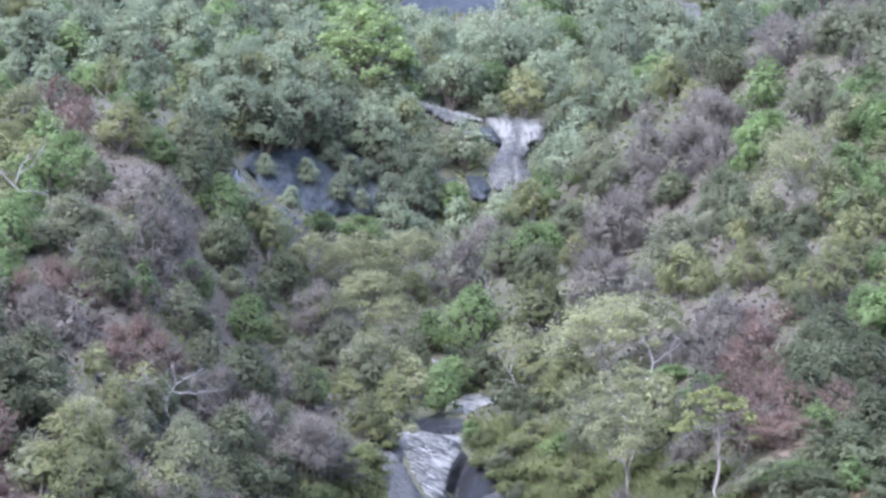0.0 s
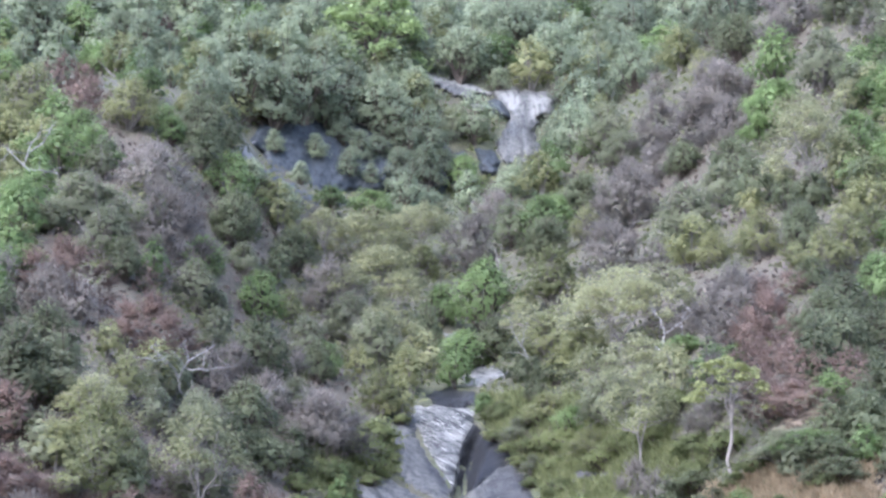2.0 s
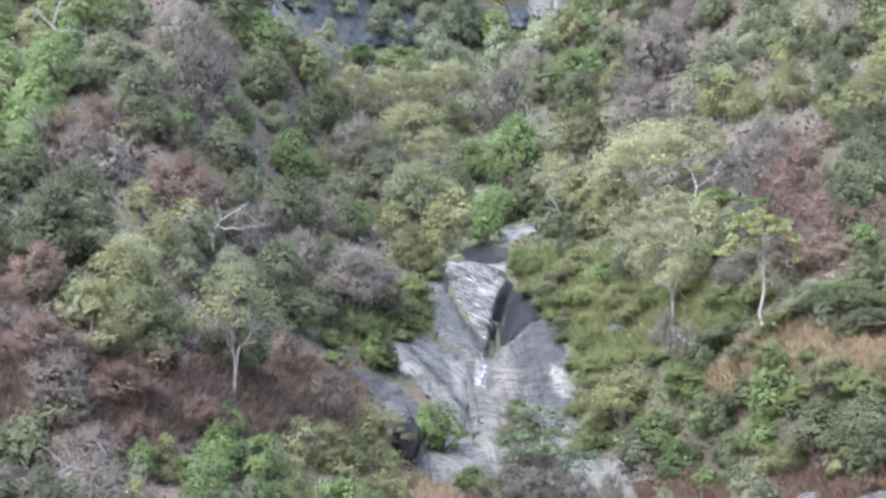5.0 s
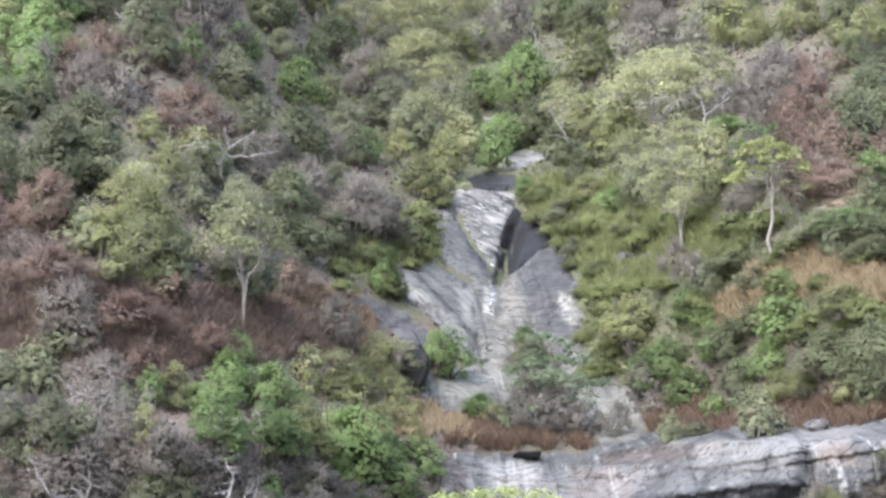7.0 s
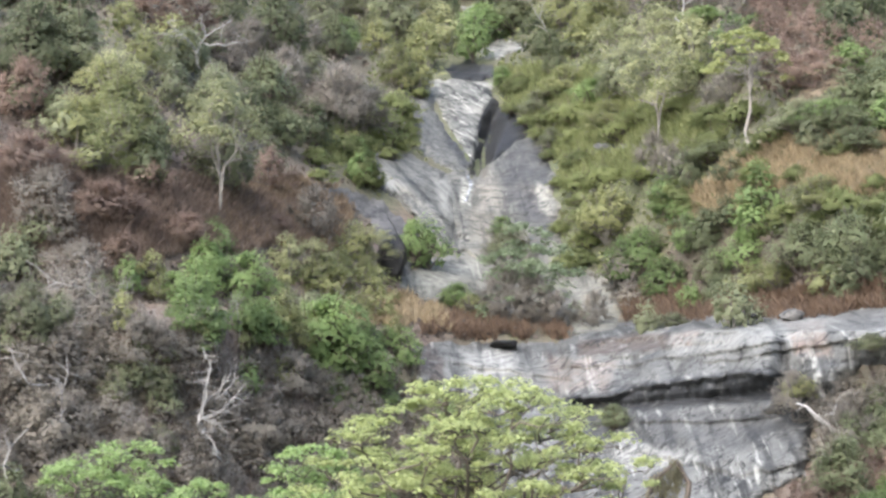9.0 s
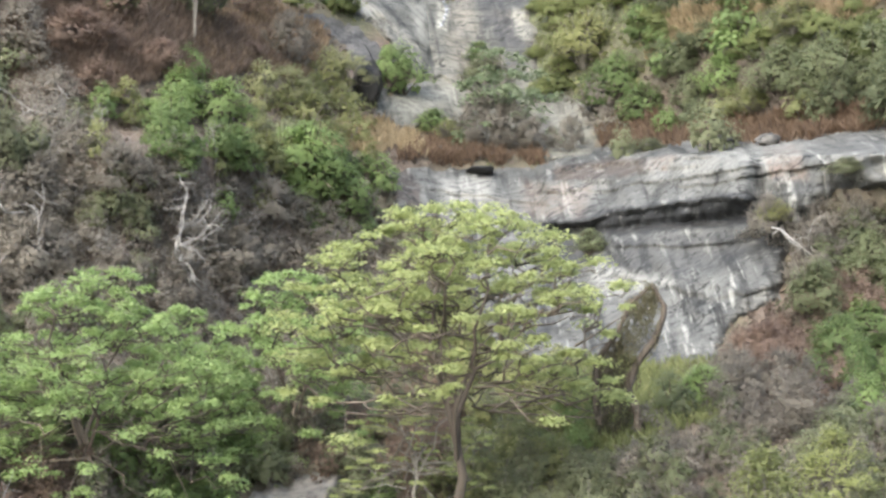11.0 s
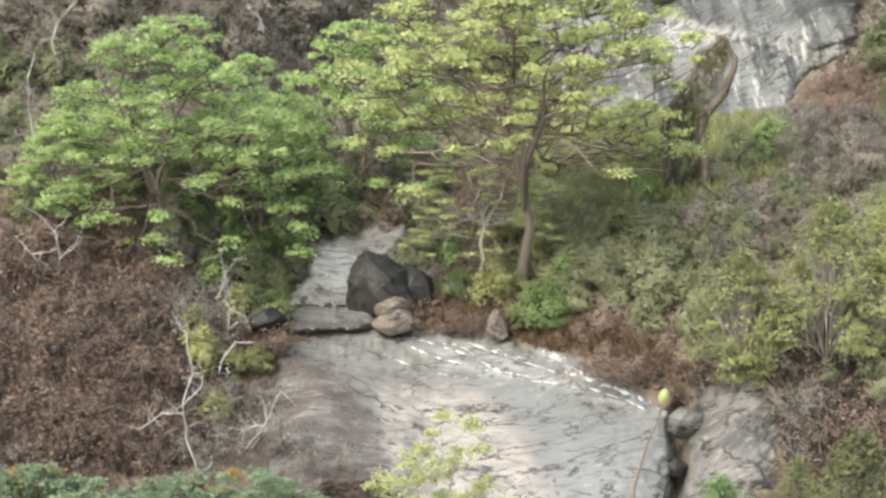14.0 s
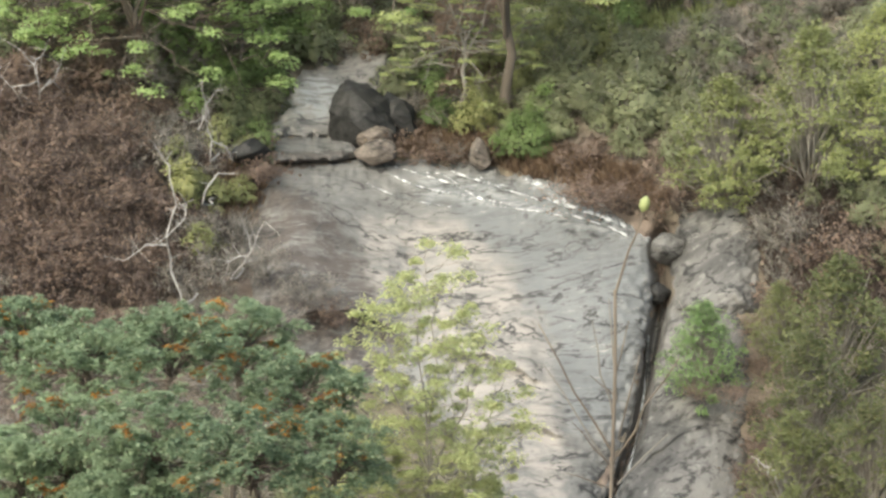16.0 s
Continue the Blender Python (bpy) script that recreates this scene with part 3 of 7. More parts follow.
    outcrop("waterfall_rock", "pale granite chute fanning out below a cleft", [(-0.00, 7.15), (1.14, 7.09), (1.63, 7.46), (2.45, 8.10), (2.97, 8.26), (3.42, 7.21), (3.58, 5.92), (3.66, 4.46),
            (5.19, 4.13), (5.37, 2.37), (3.89, 2.29), (3.33, 2.85), (1.47, 3.17), (0.17, 3.33), (-0.72, 3.65), (-0.97, 4.13), (0.33, 4.86), (0.49, 5.59)],
            ROCK_CHUTE, 1.4, 0.35, 0.04, 0.7, bedding=0.1, steps=[([(0.00, 4.82), (0.90, 4.87), (1.63, 4.62)], 0.5), ([(1.14, 5.95), (1.96, 5.98)], 0.3)],
            zones=[("warm", [(1.14, 6.89), (1.79, 6.97), (1.79, 5.92), (1.30, 4.95), (1.06, 5.92)], 0.6, 0.3), ("pale", [(0.78, 7.02), (1.14, 6.81), (1.06, 6.08), (0.73, 6.24)], 1.0, 0.05),
                   ("wet", [(1.79, 7.70), (2.94, 8.18), (3.42, 7.21), (3.50, 5.59), (2.44, 5.60), (1.96, 6.73)], 0.75, 0.2), ("pale", [(2.93, 6.89), (3.45, 6.56), (3.39, 5.92), (3.01, 6.08)], 0.6, 0.1),
                   ("pale", [(3.73, 3.98), (5.19, 3.97), (5.26, 2.53), (4.05, 2.53)], 0.4, 0.25), ("pale", [(-0.56, 4.38), (1.14, 4.62), (1.31, 4.22), (-0.32, 3.65)], 0.5, 0.15)])
    outcrop("chute_flank_rock", "grey rock flank with long slanting pale runs", [(-1.96, 7.61), (-1.15, 7.82), (-0.17, 7.29), (0.57, 7.08), (0.81, 6.73), (0.69, 4.87), (0.17, 4.86), (-0.57, 5.75), (-1.47, 6.56)],
            ROCK_FLANK, 1.6, 0.3, 0.04, 0.8, steps=[([(-2.29, 7.85), (-1.31, 7.04), (0.65, 5.27)], 0.3)], zones=[("pale", [(-1.47, 7.12), (-0.65, 6.56), (-1.30, 6.56)], 0.7, 0.1), ("pale", [(-0.17, 6.97), (0.57, 6.97), (0.57, 5.59), (0.16, 6.08)], 0.6, 0.12)])
    outcrop("streaked_rock", "steep granite wedge with black and white slanting streaks", [(-0.21, 9.77), (0.32, 9.67), (1.71, 9.77), (1.60, 9.08), (1.27, 8.35), (1.17, 7.46), (0.85, 7.78), (0.24, 8.67)],
            ROCK_STREAKED, 0.9, 0.2, 0.035, 0.6, steps=[([(-0.21, 9.67), (0.48, 8.99), (1.14, 8.02)], 0.35), ([(0.15, 9.67), (0.81, 9.24), (1.47, 8.67)], 0.35)], fray=0.06)
    outcrop("cleft_side_rock", "grey granite rib along the cleft", [(-0.75, 8.99), (-0.42, 9.64), (-0.17, 9.56), (0.32, 8.43), (1.06, 7.34), (0.90, 7.18), (-0.00, 7.29), (-0.63, 8.10)], ROCK_FLANK, 1.5, 0.25, 0.04, 0.6,
            zones=[("wet", [(-0.42, 9.64), (-0.14, 9.45), (1.06, 7.34), (0.73, 7.34)], 0.8, 0.08)])
    # The wet area deepens the cleft's shade, painted on this flank.
    outcrop("cleft_dark_rock", "wet granite flank of the cleft, darkened by painted shade", [(1.14, 8.83), (1.63, 9.24), (2.45, 8.83), (3.02, 8.34), (2.04, 7.70), (1.34, 7.02), (1.14, 7.15), (1.27, 8.02)], ROCK_CLEFT, 0.7, 0.35, 0.04, 1.2,
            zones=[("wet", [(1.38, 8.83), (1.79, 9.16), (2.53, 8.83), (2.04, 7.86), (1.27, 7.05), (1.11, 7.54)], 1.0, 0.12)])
    outcrop("rock_ledge", "small pale broken ledge above the streaked chute", [(1.31, 10.6), (1.95, 10.75), (2.66, 10.76), (2.69, 10.55), (2.12, 10.49), (1.87, 10.29), (1.41, 10.36)],
            ROCK_STREAKED, 1.0, 0.1, 0.03, 1.2, steps=[([(1.21, 10.46), (1.95, 10.55), (2.77, 10.65)], 0.6)], fray=0.06)
    outcrop("rock_ledge", "dark rocks in the stream bed above the chute", [(0.14, 10.13), (0.8, 10.29), (1.46, 10.29), (1.79, 10.13), (1.67, 9.81), (1.05, 9.74), (0.47, 9.84)],
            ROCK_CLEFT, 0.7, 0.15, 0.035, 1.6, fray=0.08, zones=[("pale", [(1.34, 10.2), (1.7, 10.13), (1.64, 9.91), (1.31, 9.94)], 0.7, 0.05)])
    outcrop("rock_ledge", "low grey rock among green weeds", [(4.08, 7.77), (4.73, 8.01), (5.62, 7.97), (5.86, 7.71), (4.89, 7.44)], ROCK_FLANK, 0.9, 0.15, 0.045, 0.6)
    outcrop("rock_ledge", "low grey rock among green weeds", [(2.77, 7.13), (3.42, 7.21), (3.75, 6.89), (3.34, 6.56)], ROCK_FLANK, 0.9, 0.15, 0.045, 0.6)
    outcrop("rock_ledge", "small pale rock among green trees", [(0.77, 11.86), (1.14, 11.90), (1.14, 11.58), (0.84, 11.58)], ROCK_STREAKED, 3.5, 0.12, 0.04, 1.0)
    # The wet area here is a hollow's shade, painted on the hump.
    outcrop("dark_rock", "brown rounded rock hump half covered by bushes", [(-3.42, 6.70), (-2.61, 6.68), (-1.30, 6.24), (-0.48, 5.27), (-0.64, 4.13), (-1.62, 4.13), (-1.46, 5.26), (-2.28, 6.07), (-3.26, 6.38)],
            ROCK_BANK, 1.1, 0.25, 0.045, 0.8, zones=[("wet", [(-1.62, 5.26), (-0.65, 5.27), (-0.64, 4.30), (-1.53, 4.13)], 1.0, 0.1)])
    outcrop("earth_scar", "bare ochre earth scar in dry scrub", [(-4.60, 7.53), (-4.24, 7.42), (-3.83, 7.02), (-3.10, 6.90), (-3.58, 6.67), (-4.40, 6.98)], SAND, 0.4, 0.15, 0.05, 0.6)
    outcrop("earth_scar", "bare ochre earth scar among the weeds", [(10.14, 9.02), (10.71, 9.49), (11.52, 9.88), (12.11, 9.72), (11.66, 9.46), (10.86, 9.16), (10.37, 8.89)], SAND, 0.7, 0.15, 0.05, 0.8)
    outcrop("high_waterfall_rock", "pale grey granite fan of a dry fall high on the mountain", [(2.17, 18.77), (2.43, 18.96), (2.77, 18.96), (3.11, 18.76), (3.79, 18.76), (4.09, 18.56), (4.0, 18.18), (3.61, 17.96), (3.46, 17.57), (3.56, 16.9), (3.1, 16.67), (2.43, 16.77), (2.24, 17.32), (2.55, 17.74), (2.65, 18.12), (2.34, 18.44)],
            ROCK_FAR, 3.0, 0.12, 0.03, 2.0, columns=0.55, bedding=0.35, fray=0.08,
            zones=[("pale", [(2.26, 18.83), (2.77, 18.89), (3.02, 18.54), (2.77, 18.22), (2.43, 18.54)], 0.8, 0.08), ("pale", [(3.19, 18.7), (3.87, 18.66), (3.78, 18.21), (3.28, 18.05)], 0.6, 0.08), ("wet", [(2.34, 18.06), (2.85, 17.98), (3.11, 17.57), (2.43, 17.58)], 0.8, 0.08), ("wet", [(3.53, 17.57), (3.78, 17.57), (3.78, 17.09), (3.44, 17.09)], 0.7, 0.08)])
    outcrop("high_rock_ledge", "long slanting ledge with a pale rim above the fall", [(0.16, 19.22), (0.72, 19.18), (1.41, 18.99), (2.17, 18.77), (2.11, 18.61), (1.66, 18.67), (1.49, 18.44), (0.9, 18.7), (0.3, 18.92)],
            ROCK_FAR, 2.4, 0.1, 0.03, 1.2, bedding=0.3, fray=0.06, zones=[("pale", [(0.16, 19.24), (0.72, 19.19), (1.46, 18.97), (2.17, 18.75), (2.14, 18.64), (1.41, 18.83), (0.64, 19.07), (0.2, 19.11)], 1.0, 0.04), ("wet", [(0.47, 19.02), (1.15, 18.83), (1.49, 18.54), (0.98, 18.7)], 0.7, 0.06)])
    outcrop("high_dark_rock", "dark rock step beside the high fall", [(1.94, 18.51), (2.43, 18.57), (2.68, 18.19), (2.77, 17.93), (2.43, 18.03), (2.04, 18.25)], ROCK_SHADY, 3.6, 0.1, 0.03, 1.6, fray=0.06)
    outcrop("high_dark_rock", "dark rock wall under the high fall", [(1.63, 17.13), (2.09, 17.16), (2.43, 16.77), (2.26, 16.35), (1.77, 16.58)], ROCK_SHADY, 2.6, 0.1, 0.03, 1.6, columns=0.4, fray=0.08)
    outcrop("high_pale_rock", "small pale rock in the bushes beside the high fall", [(1.43, 18.41), (1.97, 18.4), (2.04, 18.25), (1.66, 18.22)], ROCK_FAR, 3.4, 0.08, 0.03, 1.0, fray=0.05, zones=[("pale", [(1.43, 18.41), (1.97, 18.4), (2.04, 18.25), (1.66, 18.22)], 1.0, 0.05)])
    outcrop("high_pale_rock", "small pale rock at the foot of the high fall", [(2.78, 16.79), (3.09, 16.72), (3.15, 16.54), (2.95, 16.58)], ROCK_FAR, 3.4, 0.08, 0.03, 1.0, fray=0.05, zones=[("pale", [(2.78, 16.79), (3.09, 16.72), (3.15, 16.54), (2.95, 16.58)], 1.0, 0.05)])
    outcrop("high_pale_rock", "pale upright rock on the shoulder's crest", [(-5.32, 17.22), (-5.12, 17.19), (-4.9, 16.9), (-4.86, 16.63), (-5.13, 16.65), (-5.27, 16.93)], ROCK_FAR, 3.0, 0.08, 0.03, 1.0, fray=0.05, zones=[("pale", [(-5.32, 17.22), (-5.12, 17.19), (-4.9, 16.9), (-4.86, 16.63), (-5.13, 16.65), (-5.27, 16.93)], 0.8, 0.05)])
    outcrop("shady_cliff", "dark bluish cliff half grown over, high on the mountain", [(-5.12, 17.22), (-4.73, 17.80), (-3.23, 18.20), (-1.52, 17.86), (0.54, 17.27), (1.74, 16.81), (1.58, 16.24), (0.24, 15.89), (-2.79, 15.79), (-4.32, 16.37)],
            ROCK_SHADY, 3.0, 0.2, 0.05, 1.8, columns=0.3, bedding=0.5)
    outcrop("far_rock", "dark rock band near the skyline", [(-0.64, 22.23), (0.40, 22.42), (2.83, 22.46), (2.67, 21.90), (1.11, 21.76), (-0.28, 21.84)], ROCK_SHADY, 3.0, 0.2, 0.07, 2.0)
    outcrop("far_rock", "pale rock glimpsed among the highest trees", [(8.10, 22.10), (8.70, 22.01), (8.60, 21.38), (8.26, 21.55)], ROCK_FAR, 3.0, 0.15, 0.06, 2.0)


build_bedrock()


# ---------------------------------------------------------------- plants: shapes
def unit(v):
    return v / (np.linalg.norm(v, axis=-1, keepdims=True) + 1e-9)


class Heap:
    """Gathers quads, and turns them into one mesh."""

    def __init__(self):
        self.verts, self.faces, self.count = [], [], 0

    def put(self, verts, faces):
        self.verts.append(np.asarray(verts, float))
        self.faces.append(np.asarray(faces) + self.count)
        self.count += len(verts)

    def arrays(self):
        return np.concatenate(self.verts), np.concatenate(self.faces)


def tube(heap, points, radii, sides=5):
    """A tapered limb along points."""
    p = np.asarray(points, float)
    d = unit(np.gradient(p, axis=0))
    ref = np.array([0.0, 0.0, 1.0]) if abs(d[0][2]) < 0.9 else np.array([1.0, 0.0, 0.0])
    u = unit(np.cross(d, ref))
    v = np.cross(d, u)
    a = np.arange(sides) * 2 * math.pi / sides
    ring = u[:, None] * np.cos(a)[None, :, None] + v[:, None] * np.sin(a)[None, :, None]
    heap.put((p[:, None] + ring * np.asarray(radii)[:, None, None]).reshape(-1, 3), grid_faces(len(p), sides, True))


def bent(rng, a, b, n=5, wobble=0.12, sag=0.0):
    """A crooked line from a to b."""
    a, b = np.asarray(a, float), np.asarray(b, float)
    k = np.linspace(0, 1, n)[:, None]
    size = np.linalg.norm(b - a)
    p = a + (b - a) * k + rng.normal(0, wobble * size * 0.35, (n, 3)) * np.sin(k * math.pi)
    p[:, 2] += sag * size * np.sin(k[:, 0] * math.pi)
    p[0], p[-1] = a, b
    return p


def leaves(heap, rng, places, size, up=0.5, slim=0.5, spread=0.35, heart=None, loose=0.55, corners=4):
    """Leaves at places, of about that length, folded diamonds or plain points; with a heart, they face away from it like shingles."""
    n = len(places)
    if heart is None:
        face = unit(rng.normal(0, 1, (n, 3)) + (0, 0, up * 2))
    else:
        face = unit(unit(places - np.asarray(heart)) + rng.normal(0, loose, (n, 3)) + (0, 0, up * 0.6))
    along = unit(np.cross(face, rng.normal(0, 1, (n, 3))))
    across = unit(np.cross(along, face))
    ln = size * rng.uniform(1 - spread, 1 + spread, (n, 1))
    tip, wide = along * ln * 0.5, across * ln * slim * 0.5
    lift = face * ln * 0.08
    if corners == 3:
        v = np.stack([places - tip - wide, places - tip + wide, places + tip], 1).reshape(-1, 3)
    else:
        v = np.stack([places - tip - lift, places + wide + lift, places + tip - lift, places - wide + lift], 1).reshape(-1, 3)
    heap.put(v, np.arange(n * corners).reshape(n, corners))


def clump(rng, centre, radius, n, flat=0.6, fill=0.55):
    """Random places in a flattened ball, denser to its rim and top."""
    d = unit(rng.normal(0, 1, (n, 3)))
    d[:, 2] = np.where(d[:, 2] < -0.35, -d[:, 2], d[:, 2])
    r = radius * (fill + (1 - fill) * rng.random((n, 1)) ** 0.6) * rng.uniform(0.75, 1.12, (n, 1))
    return np.asarray(centre) + d * r * (1, 1, flat)


def inner(heap, rng, centres, radii, flat, heart, count, leaf):
    """The dense inside of a crown: broader leafy sprays that follow the swell of its clumps."""
    d = unit(rng.normal(0, 1, (count, 3)) + (0, 0, 0.35))
    d[:, 2] = np.where(d[:, 2] < -0.4, -d[:, 2], d[:, 2])
    q = d * (1, 1, 1 / flat)
    qq = (q * q).sum(-1)
    far = np.full(count, 0.12)
    for c, s in zip(centres, radii):
        m = (np.asarray(c) - heart) * (1, 1, 1 / flat)
        b = (q * m).sum(-1)
        hit = b * b - qq * ((m * m).sum() - s * s)
        far = np.maximum(far, np.where(hit > 0, (b + np.sqrt(np.maximum(hit, 0))) / qq, 0))
    places = np.asarray(heart) + d * (far * rng.uniform(0.62, 0.84, count))[:, None]
    leaves(heap, rng, places, leaf, 0.3, 0.85, heart=heart, loose=0.22, corners=3)


def shrub_shape(seed, height=0.8, clumps=26, per=95, leaf=0.034, flat=0.85, slim=0.75, gap=0.0, woody=True, size=(0.125, 0.22), stem=1.0, corners=3, mass=460):
    """A leafy crown about one wide, down to the ground, on short stems: (wood, leaves)."""
    rng = np.random.default_rng(seed)
    wood, crown = Heap(), Heap()
    middles, swells = [], []
    for i in range(clumps):
        a = i * 2.4 + rng.uniform(-0.5, 0.5)
        k = (i + 0.4) / clumps
        r = 0.34 * math.sin(min(1, 1.25 * k) * math.pi / 2) * rng.uniform(0.55, 1.2)
        z = height * (0.84 - 0.76 * k ** 1.15 + rng.uniform(-0.08, 0.08))
        c = np.array([r * math.cos(a), r * math.sin(a), z])
        s = rng.uniform(*size)
        middles.append(c)
        swells.append(s)
        leaves(crown, rng, clump(rng, c, s, int(per * rng.uniform(0.7, 1.3) * (1 - gap * rng.random())), flat, 0.4), leaf, 0.45, slim, heart=c * (0.35, 0.35, 0.5), loose=0.45, corners=corners)
        if not woody and i % 3:
            continue
        base = rng.normal(0, 0.025, 3) * (1, 1, 0)
        mid = base + (c - base) * (0.4, 0.4, 0.55)
        tube(wood, bent(rng, base - (0, 0, 0.06), mid, 3), np.array((0.018, 0.015, 0.012)) * stem, 4 if woody else 3)
        tube(wood, bent(rng, mid, c + (0, 0, s * 0.6), 3), np.array((0.012, 0.008, 0.003)) * stem, 3)
        for _ in range(2 if woody else 0):
            tube(wood, bent(rng, mid + (c - mid) * rng.uniform(0.2, 0.8), c + rng.normal(0, s * 0.8, 3), 2), np.array((0.006, 0.003)) * stem, 3)
    if corners == 3:
        inner(crown, rng, middles, swells, flat, np.array([0, 0, 0.25 * height]), mass, leaf * 1.9)
    return wood.arrays(), crown.arrays()


def fuzzy_shape(seed, height=0.72, clumps=18, twigs=1100, leafy=1100, thick=0.006, leaf=0.03, mass=460):
    """A bare bush seen from afar: a soft dome of fine twigs and withered leaves: (wood, twigs)."""
    rng = np.random.default_rng(seed)
    wood, crown = Heap(), Heap()
    middles, swells = [], []
    heart = np.array([0, 0, 0.2 * height])
    for i in range(clumps):
        a, k = i * 2.4 + rng.uniform(-0.5, 0.5), (i + 0.4) / clumps
        r = 0.36 * math.sin(min(1, 1.25 * k) * math.pi / 2) * rng.uniform(0.6, 1.15)
        middles.append(np.array([r * math.cos(a), r * math.sin(a), height * (0.82 - 0.72 * k ** 1.15 + rng.uniform(-0.06, 0.06))]))
        swells.append(rng.uniform(0.12, 0.2))
    inner(crown, rng, middles, swells, 0.9, heart, mass, leaf * 1.5)
    pick = rng.integers(0, clumps, twigs)
    mid, swell = np.array(middles)[pick], np.array(swells)[pick][:, None]
    way = unit(unit(mid - heart) + rng.normal(0, 0.6, (twigs, 3)) + (0, 0, 0.25))
    start = mid + way * swell * rng.uniform(-0.4, 0.7, (twigs, 1))
    tip = start + unit(way + rng.normal(0, 0.3, (twigs, 3))) * rng.uniform(0.06, 0.15, (twigs, 1))
    side = unit(np.cross(way, rng.normal(0, 1, (twigs, 3)))) * thick
    side *= np.sign((np.cross(side, tip - start) * (mid - heart)).sum(-1, keepdims=True))
    crown.put(np.stack([start - side, start + side, tip], 1).reshape(-1, 3), np.arange(twigs * 3).reshape(twigs, 3))
    pick = rng.integers(0, twigs, leafy)
    leaves(crown, rng, start[pick] + (tip - start)[pick] * rng.random((leafy, 1)) + rng.normal(0, 0.03, (leafy, 3)), leaf, 0.4, 0.6, heart=heart, corners=3)
    for m in middles[::3]:
        tube(wood, bent(rng, (0, 0, -0.05), m + (m - heart) * 0.35, 4, 0.15), (0.013, 0.009, 0.006, 0.003), 3)
    return wood.arrays(), crown.arrays()


def tree_shape(seed, height=1.1, fork=0.45, clumps=14, per=90, leaf=0.05, flat=0.45, slim=0.5, trunk=0.028, lean=0.05, domed=0.6, size=(0.1, 0.19), deep=0.35, corners=4):
    """A tree about one wide with a clear trunk, limbs and a layered crown: (wood, leaves)."""
    rng = np.random.default_rng(seed)
    wood, crown = Heap(), Heap()
    split = np.array([lean * rng.normal(), lean * rng.normal(), height * fork])
    tube(wood, bent(rng, (0, 0, -0.06), split, 6, 0.08), np.linspace(trunk * 1.35, trunk * 0.8, 6), 8)
    limbs = []
    for i in range(5):
        a = i * 1.257 + rng.uniform(-0.4, 0.4)
        end = split + np.array([0.2 * math.cos(a), 0.2 * math.sin(a), height * (1 - fork) * rng.uniform(0.45, 0.72)])
        tube(wood, bent(rng, split - (0, 0, 0.03 * i * height), end, 5, 0.18, 0.06), np.linspace(trunk * 0.62, trunk * 0.28, 5), 6)
        limbs.append(end)
    for i in range(clumps):
        a = i * 2.4 + rng.uniform(-0.4, 0.4)
        r = 0.45 * math.sqrt((i + 0.2) / clumps) * rng.uniform(0.85, 1.15)
        z = height * (0.95 - domed * (1 - fork) * (r / 0.45) ** 2 - deep * (1 - fork) * rng.random() ** 1.5)
        c = np.array([r * math.cos(a), r * math.sin(a), z])
        s = rng.uniform(*size)
        leaves(crown, rng, clump(rng, c, s, int(per * rng.uniform(0.7, 1.3)), flat, 0.2), leaf, 0.9, slim, heart=c - (0, 0, s * 0.6), corners=corners)
        start = min(limbs, key=lambda q: float(np.linalg.norm(q - c)) + (0.3 if q[2] > c[2] - 0.03 else 0.0))
        if start[2] > c[2] - 0.02:
            start = split + (start - split) * rng.uniform(0.15, 0.6)
        limbs.append(c * 0.6 + start * 0.4)
        tube(wood, bent(rng, start, c - (0, 0, 0.02), 4, 0.3), np.linspace(trunk * 0.3, trunk * 0.1, 4), 4)
        for _ in range(3):
            tube(wood, bent(rng, c - (0, 0, 0.03), c + rng.normal(0, 1, 3) * (s * 0.7, s * 0.7, s * 0.25), 2), np.array((0.1, 0.04)) * trunk, 3)
    return wood.arrays(), crown.arrays()


